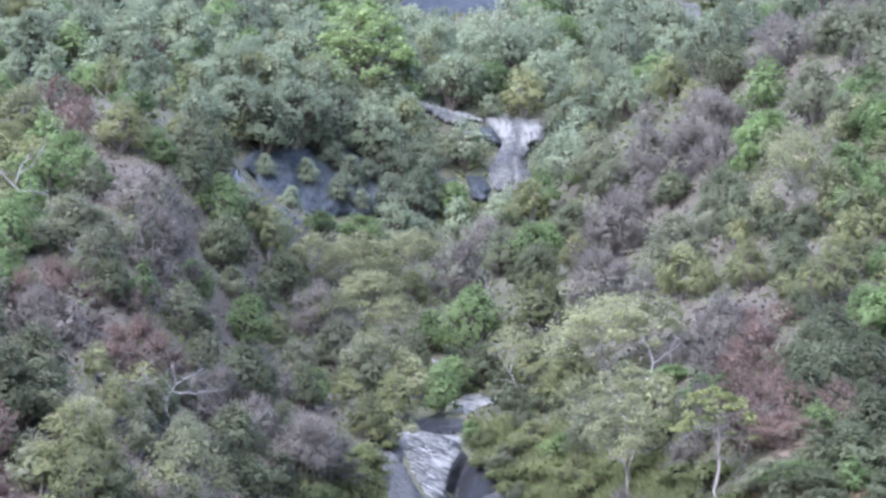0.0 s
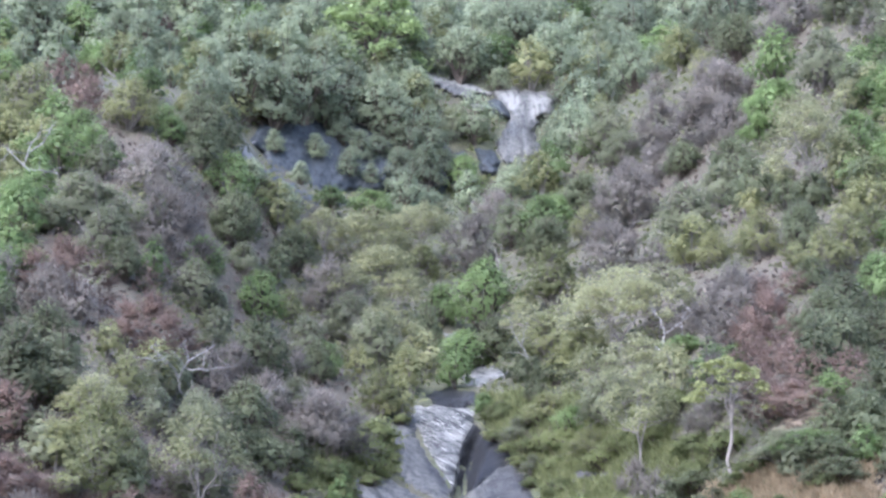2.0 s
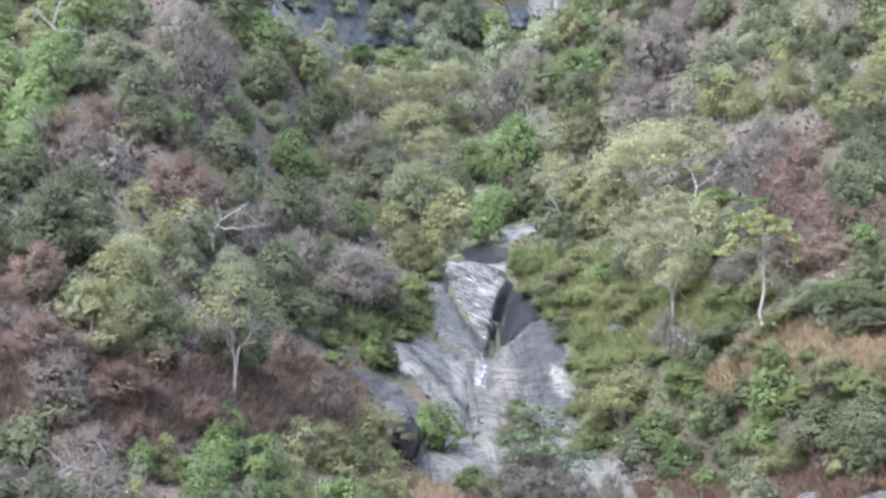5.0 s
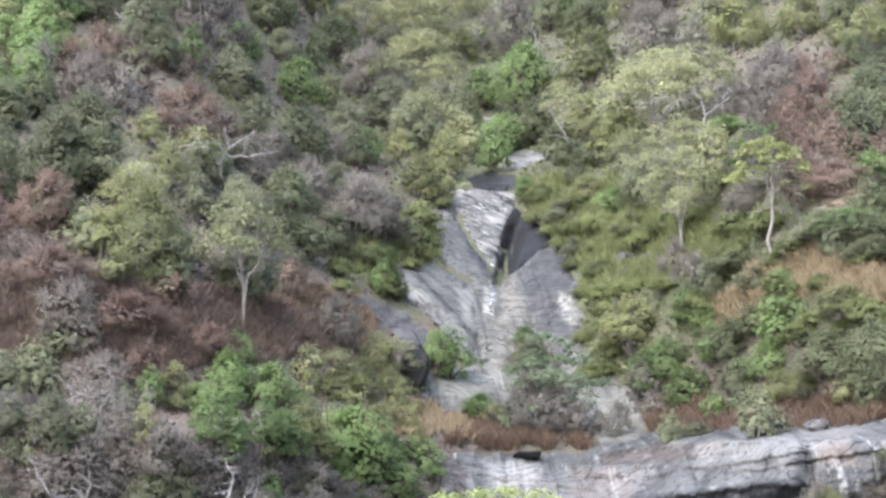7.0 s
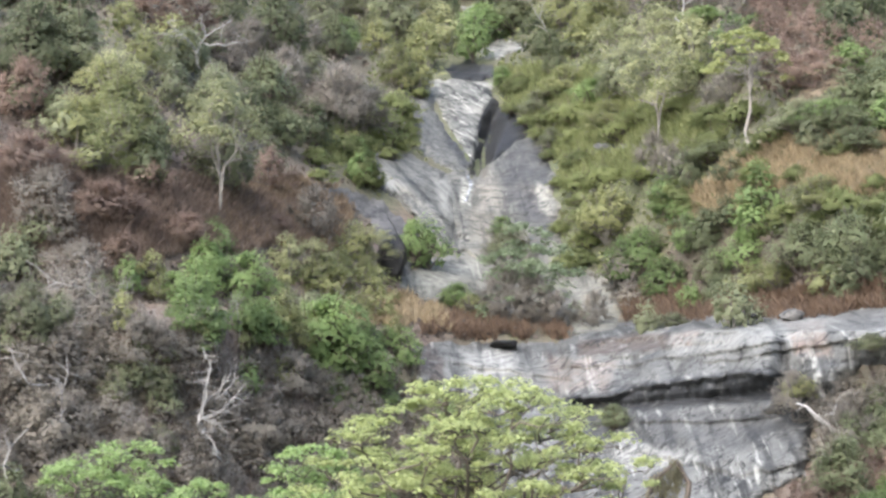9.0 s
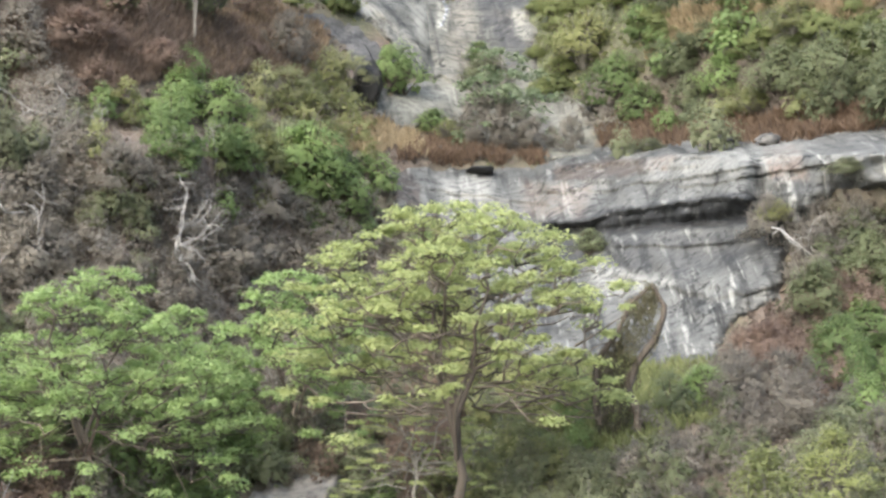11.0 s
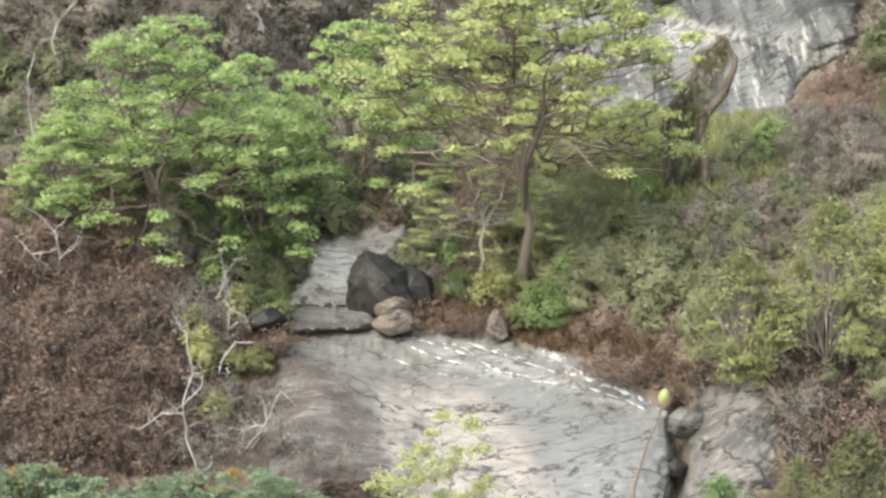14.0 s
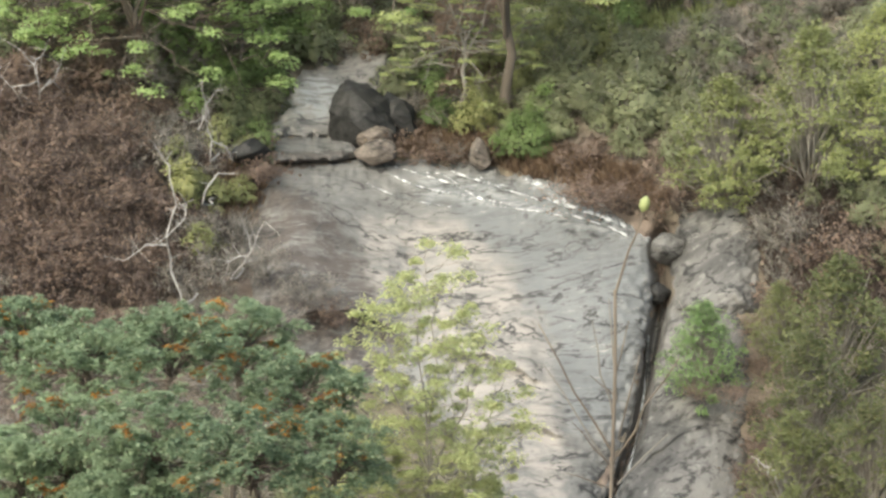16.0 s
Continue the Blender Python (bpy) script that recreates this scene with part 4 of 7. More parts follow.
def bare_shape(seed, height=0.75, stems=9, twigs=420, thick=0.011, spray=0.6, leaf=0.05, leafy=60, slim=0.5, forks=3):
    """A leafless, much-forked bush with a few withered leaves: (wood, leaves)."""
    rng = np.random.default_rng(seed)
    wood, crown = Heap(), Heap()
    ends, ways = [], []

    def grow(at, way, length, r, level):
        end = at + way * length
        tube(wood, bent(rng, at, end, 3 if level else 2, 0.22), (r, r * 0.8, r * 0.55) if level else (r, r * 0.5), 3)
        ends.append(end)
        ways.append(way)
        if level:
            for _ in range(forks):
                w = unit(way + rng.normal(0, 1, 3) * spray + (0, 0, 0.12))
                grow(at + (end - at) * rng.uniform(0.55, 1.0), w, length * rng.uniform(0.6, 0.85), r * 0.58, level - 1)

    for i in range(stems):
        a = i * 2.4 + rng.uniform(-0.3, 0.3)
        tilt = 0.3 + 1.0 * math.sqrt(i / stems)
        way = unit(np.array([math.cos(a) * tilt, math.sin(a) * tilt, 1.0]))
        grow(np.array([0.02 * math.cos(a), 0.02 * math.sin(a), -0.05]), way, height * rng.uniform(0.36, 0.46), thick, 2)
    ends, ways = np.array(ends), np.array(ways)
    pick = rng.integers(0, len(ends), twigs)
    start = ends[pick] - ways[pick] * rng.uniform(0, 0.2, (twigs, 1))
    way = unit(ways[pick] + rng.normal(0, 0.7, (twigs, 3)))
    tip = start + way * rng.uniform(0.1, 0.24, (twigs, 1))
    side = unit(np.cross(way, rng.normal(0, 1, (twigs, 3)))) * thick * 0.42
    mid = (start + tip) / 2 + rng.normal(0, 0.012, (twigs, 3))
    wood.put(np.stack([start, mid + side, tip, mid - side], 1).reshape(-1, 3), np.arange(twigs * 4).reshape(twigs, 4))
    spots = tip[rng.integers(0, twigs, leafy)] + rng.normal(0, 0.035, (leafy, 3))
    leaves(crown, rng, spots, leaf, 0.3, slim)
    return wood.arrays(), crown.arrays()


def dead_shape(seed, height=1.15, thick=0.017, levels=4, spread=0.8, lean=(0.1, 0.0)):
    """A dead standing tree: a forked trunk and crooked bare branches."""
    rng = np.random.default_rng(seed)
    wood = Heap()

    def grow(at, way, length, r, level):
        end = at + way * length
        tube(wood, bent(rng, at, end, 5, 0.16), np.linspace(r, r * 0.62, 5), 6 if level > 2 else 4)
        if level:
            for _ in range(3):
                w = unit(way * 0.9 + rng.normal(0, 1, 3) * spread * (1, 1, 0.7) + (0, 0, 0.16))
                grow(at + (end - at) * rng.uniform(0.7, 1.0), w, length * rng.uniform(0.58, 0.85), r * 0.6, level - 1)

    grow(np.array([0, 0, -0.06]), unit(np.array([*lean, 1.0])), height * 0.36, thick, levels)
    return wood.arrays()


# ---------------------------------------------------------------- plants: kinds
def kind_of(name, category, label, shapes, rank, colours, wood_mat, far=None, far_rank=None):
    return dict(name=name, category=category, label=label, shapes=shapes, rank=rank, far=far or shapes, far_rank=far_rank or rank, colours=colours, wood=wood_mat, ready=None)


KINDS = {
    "G": kind_of("green_bush", "bush", "dense mid-green leafy bush on the slope", [shrub_shape(s) for s in (11, 12, 13)], [shrub_shape(s, 0.8, 15, 46, 0.048, slim=0.75, woody=False, mass=170) for s in (14, 15)],
                 ((0.186, 0.255, 0.107), (0.265, 0.35, 0.139), (0.312, 0.391, 0.169)), BARK_BROWN),
    "L": kind_of("lime_bush", "bush", "yellow-green bush with fresh leaves", [shrub_shape(s, 0.85, gap=0.3) for s in (21, 22, 23)], [shrub_shape(s, 0.85, 15, 46, 0.048, slim=0.75, woody=False, mass=170) for s in (24, 25)],
                 ((0.251, 0.278, 0.131), (0.345, 0.354, 0.166), (0.397, 0.389, 0.2)), BARK_GREY),
    "O": kind_of("olive_bush", "bush", "dull olive-green bush with small leaves", [shrub_shape(s, 0.75, gap=0.3) for s in (31, 32, 33)], [shrub_shape(s, 0.75, 15, 46, 0.048, slim=0.75, woody=False, mass=170) for s in (34, 35)],
                 ((0.22, 0.239, 0.145), (0.27, 0.289, 0.173), (0.314, 0.322, 0.203)), BARK_GREY),
    "D": kind_of("dark_bush", "bush", "dark green dense bush", [shrub_shape(s) for s in (41, 42, 43)], [shrub_shape(s, 0.8, 15, 46, 0.048, slim=0.75, woody=False, mass=170) for s in (44, 45)],
                 ((0.167, 0.191, 0.11), (0.216, 0.243, 0.137), (0.256, 0.267, 0.158)), BARK_BROWN),
    "Y": kind_of("pale_tree", "tree", "slender tree with a thin yellowish-green crown", [tree_shape(s, 1.1, 0.3, 34, 75, 0.036, 0.75, 0.7, trunk=0.014, corners=3) for s in (51, 52, 53)],
                 [shrub_shape(s, 0.9, 15, 46, 0.048, slim=0.75, woody=False, mass=170, gap=0.4) for s in (54, 55)],
                 ((0.323, 0.34, 0.18), (0.411, 0.417, 0.224), (0.466, 0.461, 0.267)), BARK_GREY),
    "B": kind_of("bare_bush", "bush", "leafless grey-brown thicket bush", [bare_shape(s, leafy=420, leaf=0.05, slim=0.3) for s in (61, 62, 63)], [bare_shape(s, 0.75, 4, 120, 0.014, leafy=130, leaf=0.07, slim=0.35, forks=2) for s in (64, 65)],
                 ((0.243, 0.224, 0.189), (0.298, 0.272, 0.231), (0.331, 0.293, 0.231)), TWIG_GREY, [fuzzy_shape(s) for s in (66, 67, 68)], [fuzzy_shape(s, 0.72, 14, 260, 260, 0.008, 0.04, 200) for s in (69, 70)]),
    "R": kind_of("rusty_bush", "bush", "dry bush with reddish-brown withered leaves", [bare_shape(s, 0.7, leaf=0.05, leafy=650) for s in (71, 72)], [bare_shape(s, 0.7, 4, 110, 0.014, leafy=120, leaf=0.09, forks=2) for s in (73, 74)],
                 ((0.224, 0.168, 0.136), (0.282, 0.211, 0.167), (0.329, 0.236, 0.167)), TWIG_RUST, [fuzzy_shape(s, 0.66, leafy=1400) for s in (75, 76, 77)], [fuzzy_shape(s, 0.66, 14, 240, 300, 0.008, 0.04, 200) for s in (78, 79)]),
    # Paler than the nearer kinds: distance haze is put into these leaf colours.
    "F": kind_of("far_tree", "tree", "tree high on the mountain, leaf colours paled for haze", [shrub_shape(s, 0.95) for s in (81, 82, 83)], [shrub_shape(s, 0.95, 15, 46, 0.048, slim=0.75, woody=False, mass=170) for s in (84, 85)],
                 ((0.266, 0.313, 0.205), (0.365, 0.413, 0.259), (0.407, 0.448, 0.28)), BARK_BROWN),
    "W": kind_of("low_weeds", "bush", "low sprawling weeds and climbers", [shrub_shape(s, 0.4, 22, 100, 0.036, 0.5) for s in (91, 92)], [shrub_shape(s, 0.4, 14, 50, 0.05, 0.5, woody=False, mass=170) for s in (93, 94)],
                 ((0.176, 0.208, 0.0827), (0.234, 0.263, 0.108), (0.279, 0.289, 0.136)), BARK_BROWN),
}


def facing(v, f):
    """The faces of a crown, turned to look away from its heart."""
    out = crown_normals(v, f)[f[:, 0]]
    away = (np.cross(v[f[:, 1]] - v[f[:, 0]], v[f[:, -1]] - v[f[:, 0]]) * out).sum(-1) > 0
    return np.where(away[:, None], f, f[:, ::-1])


def crown_normals(v, f):
    """Leaf normals that follow the rounded crown, with some swell and a little of each leaf's own tilt."""
    heart = np.array([0, 0, 0.3 * v[:, 2].max()])
    swell = np.stack([rough(v[:, 0] * 6 + v[:, 2] * 4, v[:, 1] * 6 + i * 9, i) for i in range(3)], 1)
    tilt = np.repeat(unit(np.cross(v[f[:, 1]] - v[f[:, 0]], v[f[:, 2]] - v[f[:, 0]])), f.shape[1], 0)
    tilt *= np.sign(tilt[:, 2:] + 1e-6)
    return unit(unit((v - heart) * (1, 1, 1.25)) + 0.35 * swell + 0.2 * tilt)


def ready(code):
    """Makes the shared meshes and materials of a kind once."""
    k = KINDS[code]
    if not k["ready"]:
        mat = foliage(k["name"] + "_leaves", *k["colours"], through_leaf=0.55)
        k["ready"] = [[(mesh_of("trunk", *w, k["wood"]), mesh_of("crown", c[0], facing(*c), mat, True, normals=crown_normals(*c))) for w, c in group] for group in (k["shapes"], k["rank"], k["far"], k["far_rank"])]
    return k


def plant(code, place, width, tall=1.0, turn=None, label="", rng=random, rank=False, distant=False):
    """One plant of a kind as a thing of its own, standing at a place."""
    k = ready(code)
    stems, crown = rng.choice(k["ready"][(2 if distant else 0) + (1 if rank else 0)])
    root = new(k["name"])
    root.matrix_basis = Matrix.LocRotScale(Vector(place), Euler((rng.uniform(-0.06, 0.06), rng.uniform(-0.06, 0.06), rng.uniform(0, 6.28) if turn is None else turn)), Vector((width, width, width * tall)))
    for nm, me in (("trunk", stems), ("crown", crown)):
        new(nm, me).parent = root
    return tagged(root, label or ("small " if rank else "") + k["label"], k["category"], k["name"] + "s on the mountainside")


# Plants that stand out: kind, bearing and height angle of the crown's middle, width in degrees.
STANDING = []


def stand(code, az, el, size, tall=1.0):
    STANDING.append((code, az, el, size * (0.0162 if el < 6 else 0.0145 if code == "W" else 0.0205), tall))


def list_high_ground():
    stand("L", -4.84, 19.97, 110, 0.7)
    stand("L", -2.96, 19.90, 90)
    stand("L", -0.73, 19.98, 80)
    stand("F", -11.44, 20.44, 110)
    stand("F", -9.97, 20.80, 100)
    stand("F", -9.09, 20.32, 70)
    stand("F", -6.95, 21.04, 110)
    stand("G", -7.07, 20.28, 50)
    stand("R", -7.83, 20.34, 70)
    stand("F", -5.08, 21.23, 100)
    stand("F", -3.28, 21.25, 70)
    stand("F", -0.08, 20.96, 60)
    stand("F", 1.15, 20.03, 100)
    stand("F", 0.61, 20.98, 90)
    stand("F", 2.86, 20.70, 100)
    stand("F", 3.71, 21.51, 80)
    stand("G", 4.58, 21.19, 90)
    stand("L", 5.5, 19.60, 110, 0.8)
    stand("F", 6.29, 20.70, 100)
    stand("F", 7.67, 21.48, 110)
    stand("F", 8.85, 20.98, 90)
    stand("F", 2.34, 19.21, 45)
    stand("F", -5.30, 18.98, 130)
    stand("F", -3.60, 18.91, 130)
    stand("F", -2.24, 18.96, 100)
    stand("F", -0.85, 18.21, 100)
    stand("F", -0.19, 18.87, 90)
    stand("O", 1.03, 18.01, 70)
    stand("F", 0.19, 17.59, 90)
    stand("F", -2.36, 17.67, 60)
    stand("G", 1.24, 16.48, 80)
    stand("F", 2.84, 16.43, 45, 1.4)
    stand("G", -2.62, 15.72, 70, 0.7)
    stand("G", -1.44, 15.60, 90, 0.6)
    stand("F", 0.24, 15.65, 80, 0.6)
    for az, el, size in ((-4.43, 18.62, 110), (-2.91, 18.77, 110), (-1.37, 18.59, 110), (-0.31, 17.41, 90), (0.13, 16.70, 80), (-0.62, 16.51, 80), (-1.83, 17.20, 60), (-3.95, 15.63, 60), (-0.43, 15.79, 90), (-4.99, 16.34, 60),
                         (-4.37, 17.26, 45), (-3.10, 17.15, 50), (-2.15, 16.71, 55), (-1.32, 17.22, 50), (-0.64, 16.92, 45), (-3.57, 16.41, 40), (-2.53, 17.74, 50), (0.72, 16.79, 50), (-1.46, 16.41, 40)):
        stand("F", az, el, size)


def list_left_shoulder():
    stand("L", -11.58, 18.21, 120)
    stand("L", -8.69, 18.20, 120, 0.8)
    stand("R", -9.99, 18.90, 50)
    stand("L", -6.94, 18.24, 70, 0.7)
    stand("G", -10.12, 17.38, 80)
    stand("D", -6.58, 17.78, 110)
    stand("G", -7.40, 17.49, 60)
    stand("G", -5.65, 16.22, 110)
    stand("L", -4.63, 15.79, 70)
    stand("B", -7.83, 16.42, 130)
    stand("B", -7.40, 15.00, 150)
    stand("O", -9.90, 15.48, 120)
    stand("O", -9.18, 14.57, 110)
    stand("D", -5.43, 15.11, 110)
    stand("D", -3.72, 14.22, 90)
    stand("G", -6.35, 13.93, 90)
    stand("R", -10.24, 13.54, 170, 0.9)
    stand("B", -10.67, 12.87, 120)
    stand("G", -11.53, 13.61, 60)
    stand("R", -7.87, 12.08, 170, 0.85)
    stand("D", -4.57, 11.28, 130)
    stand("O", -6.47, 13.12, 110)
    stand("G", -4.65, 12.89, 100)
    stand("L", -3.81, 12.60, 60)
    stand("O", -3.28, 11.65, 100)
    stand("D", -2.92, 11.02, 80)
    stand("B", -2.68, 13.29, 130)
    stand("O", -1.99, 12.34, 110)
    stand("O", -1.30, 11.72, 120)
    stand("D", -10.71, 11.28, 150)
    stand("D", -10.95, 10.32, 110)
    stand("Y", -9.32, 9.78, 110, 0.7)
    stand("L", -8.41, 10.46, 90)
    stand("L", -9.10, 8.84, 120)
    stand("O", -6.26, 9.45, 110)
    stand("B", -2.86, 9.42, 170, 0.8)
    stand("D", -4.82, 9.67, 110)


def list_valley():
    stand("Y", -2.74, 14.74, 90, 0.8)
    stand("Y", -1.40, 14.63, 120, 0.8)
    stand("Y", 0.10, 14.83, 110, 0.8)
    stand("Y", -1.03, 13.50, 120, 0.8)
    stand("B", 1.53, 14.54, 110, 1.2)
    stand("B", 2.27, 15.53, 90)
    stand("G", 3.61, 15.22, 100)
    stand("L", 4.95, 15.07, 70)
    stand("D", 3.79, 14.66, 80)
    stand("D", 4.78, 15.88, 80)
    stand("G", 1.98, 13.09, 130, 1.1)
    stand("G", 0.65, 12.74, 90, 0.9)
    stand("D", 0.26, 12.08, 70, 1.2)
    stand("D", 2.33, 11.80, 90)
    stand("G", 1.35, 11.46, 110, 0.7)
    stand("L", 3.96, 13.61, 120, 0.9)
    stand("L", 3.82, 11.83, 130, 0.8)
    stand("Y", 6.12, 12.49, 180, 0.75)
    stand("Y", 3.15, 12.14, 80, 1.0)
    stand("D", 3.42, 10.29, 45, 1.2)
    stand("G", 1.96, 9.88, 50, 0.8)


def list_right_slope():
    stand("B", 11.05, 21.07, 130)
    stand("O", 12.01, 19.60, 120, 1.1)
    stand("B", 8.82, 18.90, 140)
    stand("L", 8.49, 19.47, 70)
    stand("G", 10.66, 18.62, 100, 0.6)
    stand("D", 9.52, 20.32, 100)
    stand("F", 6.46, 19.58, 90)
    stand("O", 5.62, 17.81, 120)
    stand("B", 7.13, 17.97, 120)
    stand("Y", 11.45, 17.08, 120, 1.2)
    stand("B", 9.14, 17.94, 110)
    stand("D", 9.29, 16.65, 110)
    stand("G", 12.93, 17.35, 110)
    stand("B", 6.29, 16.04, 150)
    stand("O", 7.95, 15.38, 130)
    stand("L", 8.68, 14.41, 70)
    stand("L", 10.08, 14.71, 90)
    stand("D", 11.15, 14.85, 70, 1.4)
    stand("L", 11.86, 14.20, 90)
    stand("L", 13.33, 14.80, 100, 0.7)
    stand("B", 5.62, 14.42, 130)
    stand("B", 9.24, 12.96, 170, 0.9)
    stand("R", 10.20, 12.47, 110)
    stand("D", 12.30, 12.76, 120)
    stand("D", 13.39, 11.94, 110)
    stand("G", 13.28, 13.37, 90)
    stand("R", 10.87, 10.14, 120, 0.6)
    stand("L", 7.35, 11.03, 120, 0.5)
    stand("Y", 5.23, 10.58, 110, 0.9)
    stand("W", 4.24, 8.82, 130)
    stand("O", 2.94, 9.15, 70, 0.7)
    stand("G", 4.57, 9.46, 90, 0.6)
    stand("L", 3.76, 9.79, 90, 0.6)
    stand("W", 6.03, 8.80, 110)
    stand("W", 4.88, 7.04, 120)
    stand("W", 6.02, 7.19, 110)
    stand("W", 5.38, 8.33, 120)
    stand("W", 7.96, 7.97, 120)
    stand("W", 8.93, 8.75, 130)
    stand("Y", 6.45, 9.60, 120, 1.3)
    stand("W", 7.01, 9.11, 120)
    stand("O", 10.52, 8.72, 120, 0.6)
    stand("D", 11.63, 8.61, 130, 0.4)
    stand("B", 6.35, 7.83, 70, 1.3)
    for az, el in ((10.34, 7.05), (11.61, 7.66), (9.14, 6.67), (12.53, 6.76), (11.11, 6.48)):
        stand("W", az, el, 80)
    stand("W", 2.45, 9.64, 100)
    for az, el in ((3.84, 8.82), (4.16, 7.53), (4.31, 6.40), (4.39, 5.27), (3.43, 8.75), (4.08, 8.18), (4.23, 6.88), (4.55, 5.91)):
        stand("W", az, el, 75 + 40 * (el % 1))
    stand("W", 3.59, 9.47, 100)
    for az, el, size in ((2.20, 8.99, 55), (2.61, 8.64, 50), (2.97, 8.26, 60), (3.34, 7.66, 60), (3.58, 6.89, 55), (3.61, 5.59, 60), (3.74, 4.62, 70), (-1.31, 7.66, 60), (-0.42, 9.44, 50), (-0.74, 8.34, 55), (-1.76, 6.88, 60)):
        stand("W", az, el, size)
    stand("O", 3.35, 8.18, 50, 0.8)
    stand("L", 5.04, 6.07, 130, 0.75)
    stand("G", 6.00, 4.94, 130, 0.85)
    stand("G", 6.63, 4.13, 130, 0.8)
    stand("D", 8.07, 4.44, 110, 0.9)
    stand("G", 8.88, 4.91, 120, 0.8)
    stand("D", 10.46, 5.05, 150, 0.85)
    stand("L", 9.82, 4.26, 110, 0.6)
    stand("D", 11.87, 5.19, 150, 0.9)
    stand("D", 12.17, 4.40, 110)


def list_middle():
    stand("L", -9.20, 9.33, 150, 0.8)
    stand("L", -8.93, 8.06, 130, 0.9)
    stand("O", -6.38, 9.24, 120)
    stand("Y", -6.20, 7.96, 150, 1.2)
    stand("B", -2.63, 9.30, 150, 0.8)
    stand("D", -2.79, 8.65, 60)
    stand("B", -4.27, 10.08, 110)
    stand("D", -11.53, 10.68, 160)
    stand("R", -11.66, 9.41, 130)
    stand("R", -11.61, 7.51, 150, 0.7)
    stand("R", -9.37, 6.29, 160, 0.6)
    stand("B", -11.11, 6.41, 130)
    stand("W", -2.29, 8.01, 110)
    stand("R", -7.12, 5.53, 160, 0.6)
    stand("R", -4.55, 5.72, 80, 0.5)
    stand("B", -3.42, 6.06, 110, 1.1)
    stand("L", -2.27, 5.10, 110, 0.9)
    stand("G", -0.57, 5.27, 80, 1.2)
    stand("G", 0.66, 3.65, 90, 0.7)
    stand("L", 1.14, 3.41, 80, 0.6)
    stand("O", 2.20, 5.19, 120, 0.7)
    stand("B", 1.95, 3.82, 140, 1.1)
    stand("B", 2.76, 3.57, 130, 1.0)
    stand("B", 4.54, 3.33, 90, 1.0)
    stand("B", 3.57, 3.33, 100, 0.9)
    stand("G", 1.96, 5.60, 70, 0.8)
    stand("G", -5.33, 4.10, 150, 0.9)
    stand("L", -3.24, 4.28, 130, 0.8)
    stand("G", -5.00, 2.98, 130, 0.7)
    stand("G", -3.06, 2.67, 190, 0.9)
    stand("G", -7.41, 3.92, 90, 0.7)
    stand("G", -1.92, 1.71, 140, 0.9)
    stand("O", -11.50, 3.23, 130)
    stand("B", -10.12, 4.52, 170, 0.7)
    stand("B", -10.84, 1.97, 190, 0.8)
    stand("B", -8.34, 2.31, 180, 0.8)
    stand("B", -6.09, 0.89, 160, 0.7)
    stand("B", -4.01, 1.38, 160, 0.8)
    stand("B", -2.55, 0.10, 110, 0.9)
    stand("O", -7.84, 1.04, 90)
    stand("B", -10.64, 0.15, 190, 0.9)
    stand("B", -9.86, -1.61, 180, 0.8)
    stand("B", -8.29, -0.50, 140, 0.8)
    stand("B", -4.95, -0.02, 190, 0.7)
    stand("B", -11.26, 1.41, 140, 0.9)
    stand("R", 10.18, -2.60, 160, 0.8)
    stand("B", 11.59, -0.04, 150, 0.9)
    stand("R", 12.06, -1.31, 130, 0.8)
    stand("R", 9.89, -2.67, 140, 0.8)
    stand("B", 9.10, -3.31, 120, 0.8)
    stand("R", 11.00, -3.38, 140, 0.8)
    stand("O", 8.30, -3.72, 100, 0.7)
    stand("L", 10.34, 1.08, 90, 0.6)
    stand("D", 13.00, -0.04, 100, 0.9)
    stand("G", 12.99, -2.10, 120, 0.9)
    stand("B", 11.12, -4.18, 170, 0.8)
    stand("G", 8.35, -3.89, 120, 0.8)
    stand("G", 4.74, -4.23, 130, 1.0)
    stand("B", 10.18, 0.92, 130, 0.9)
    stand("D", 5.15, 0.21, 80, 0.7)
    stand("O", 6.84, 2.94, 80, 0.5)
    stand("O", 12.38, 2.34, 100, 0.4)


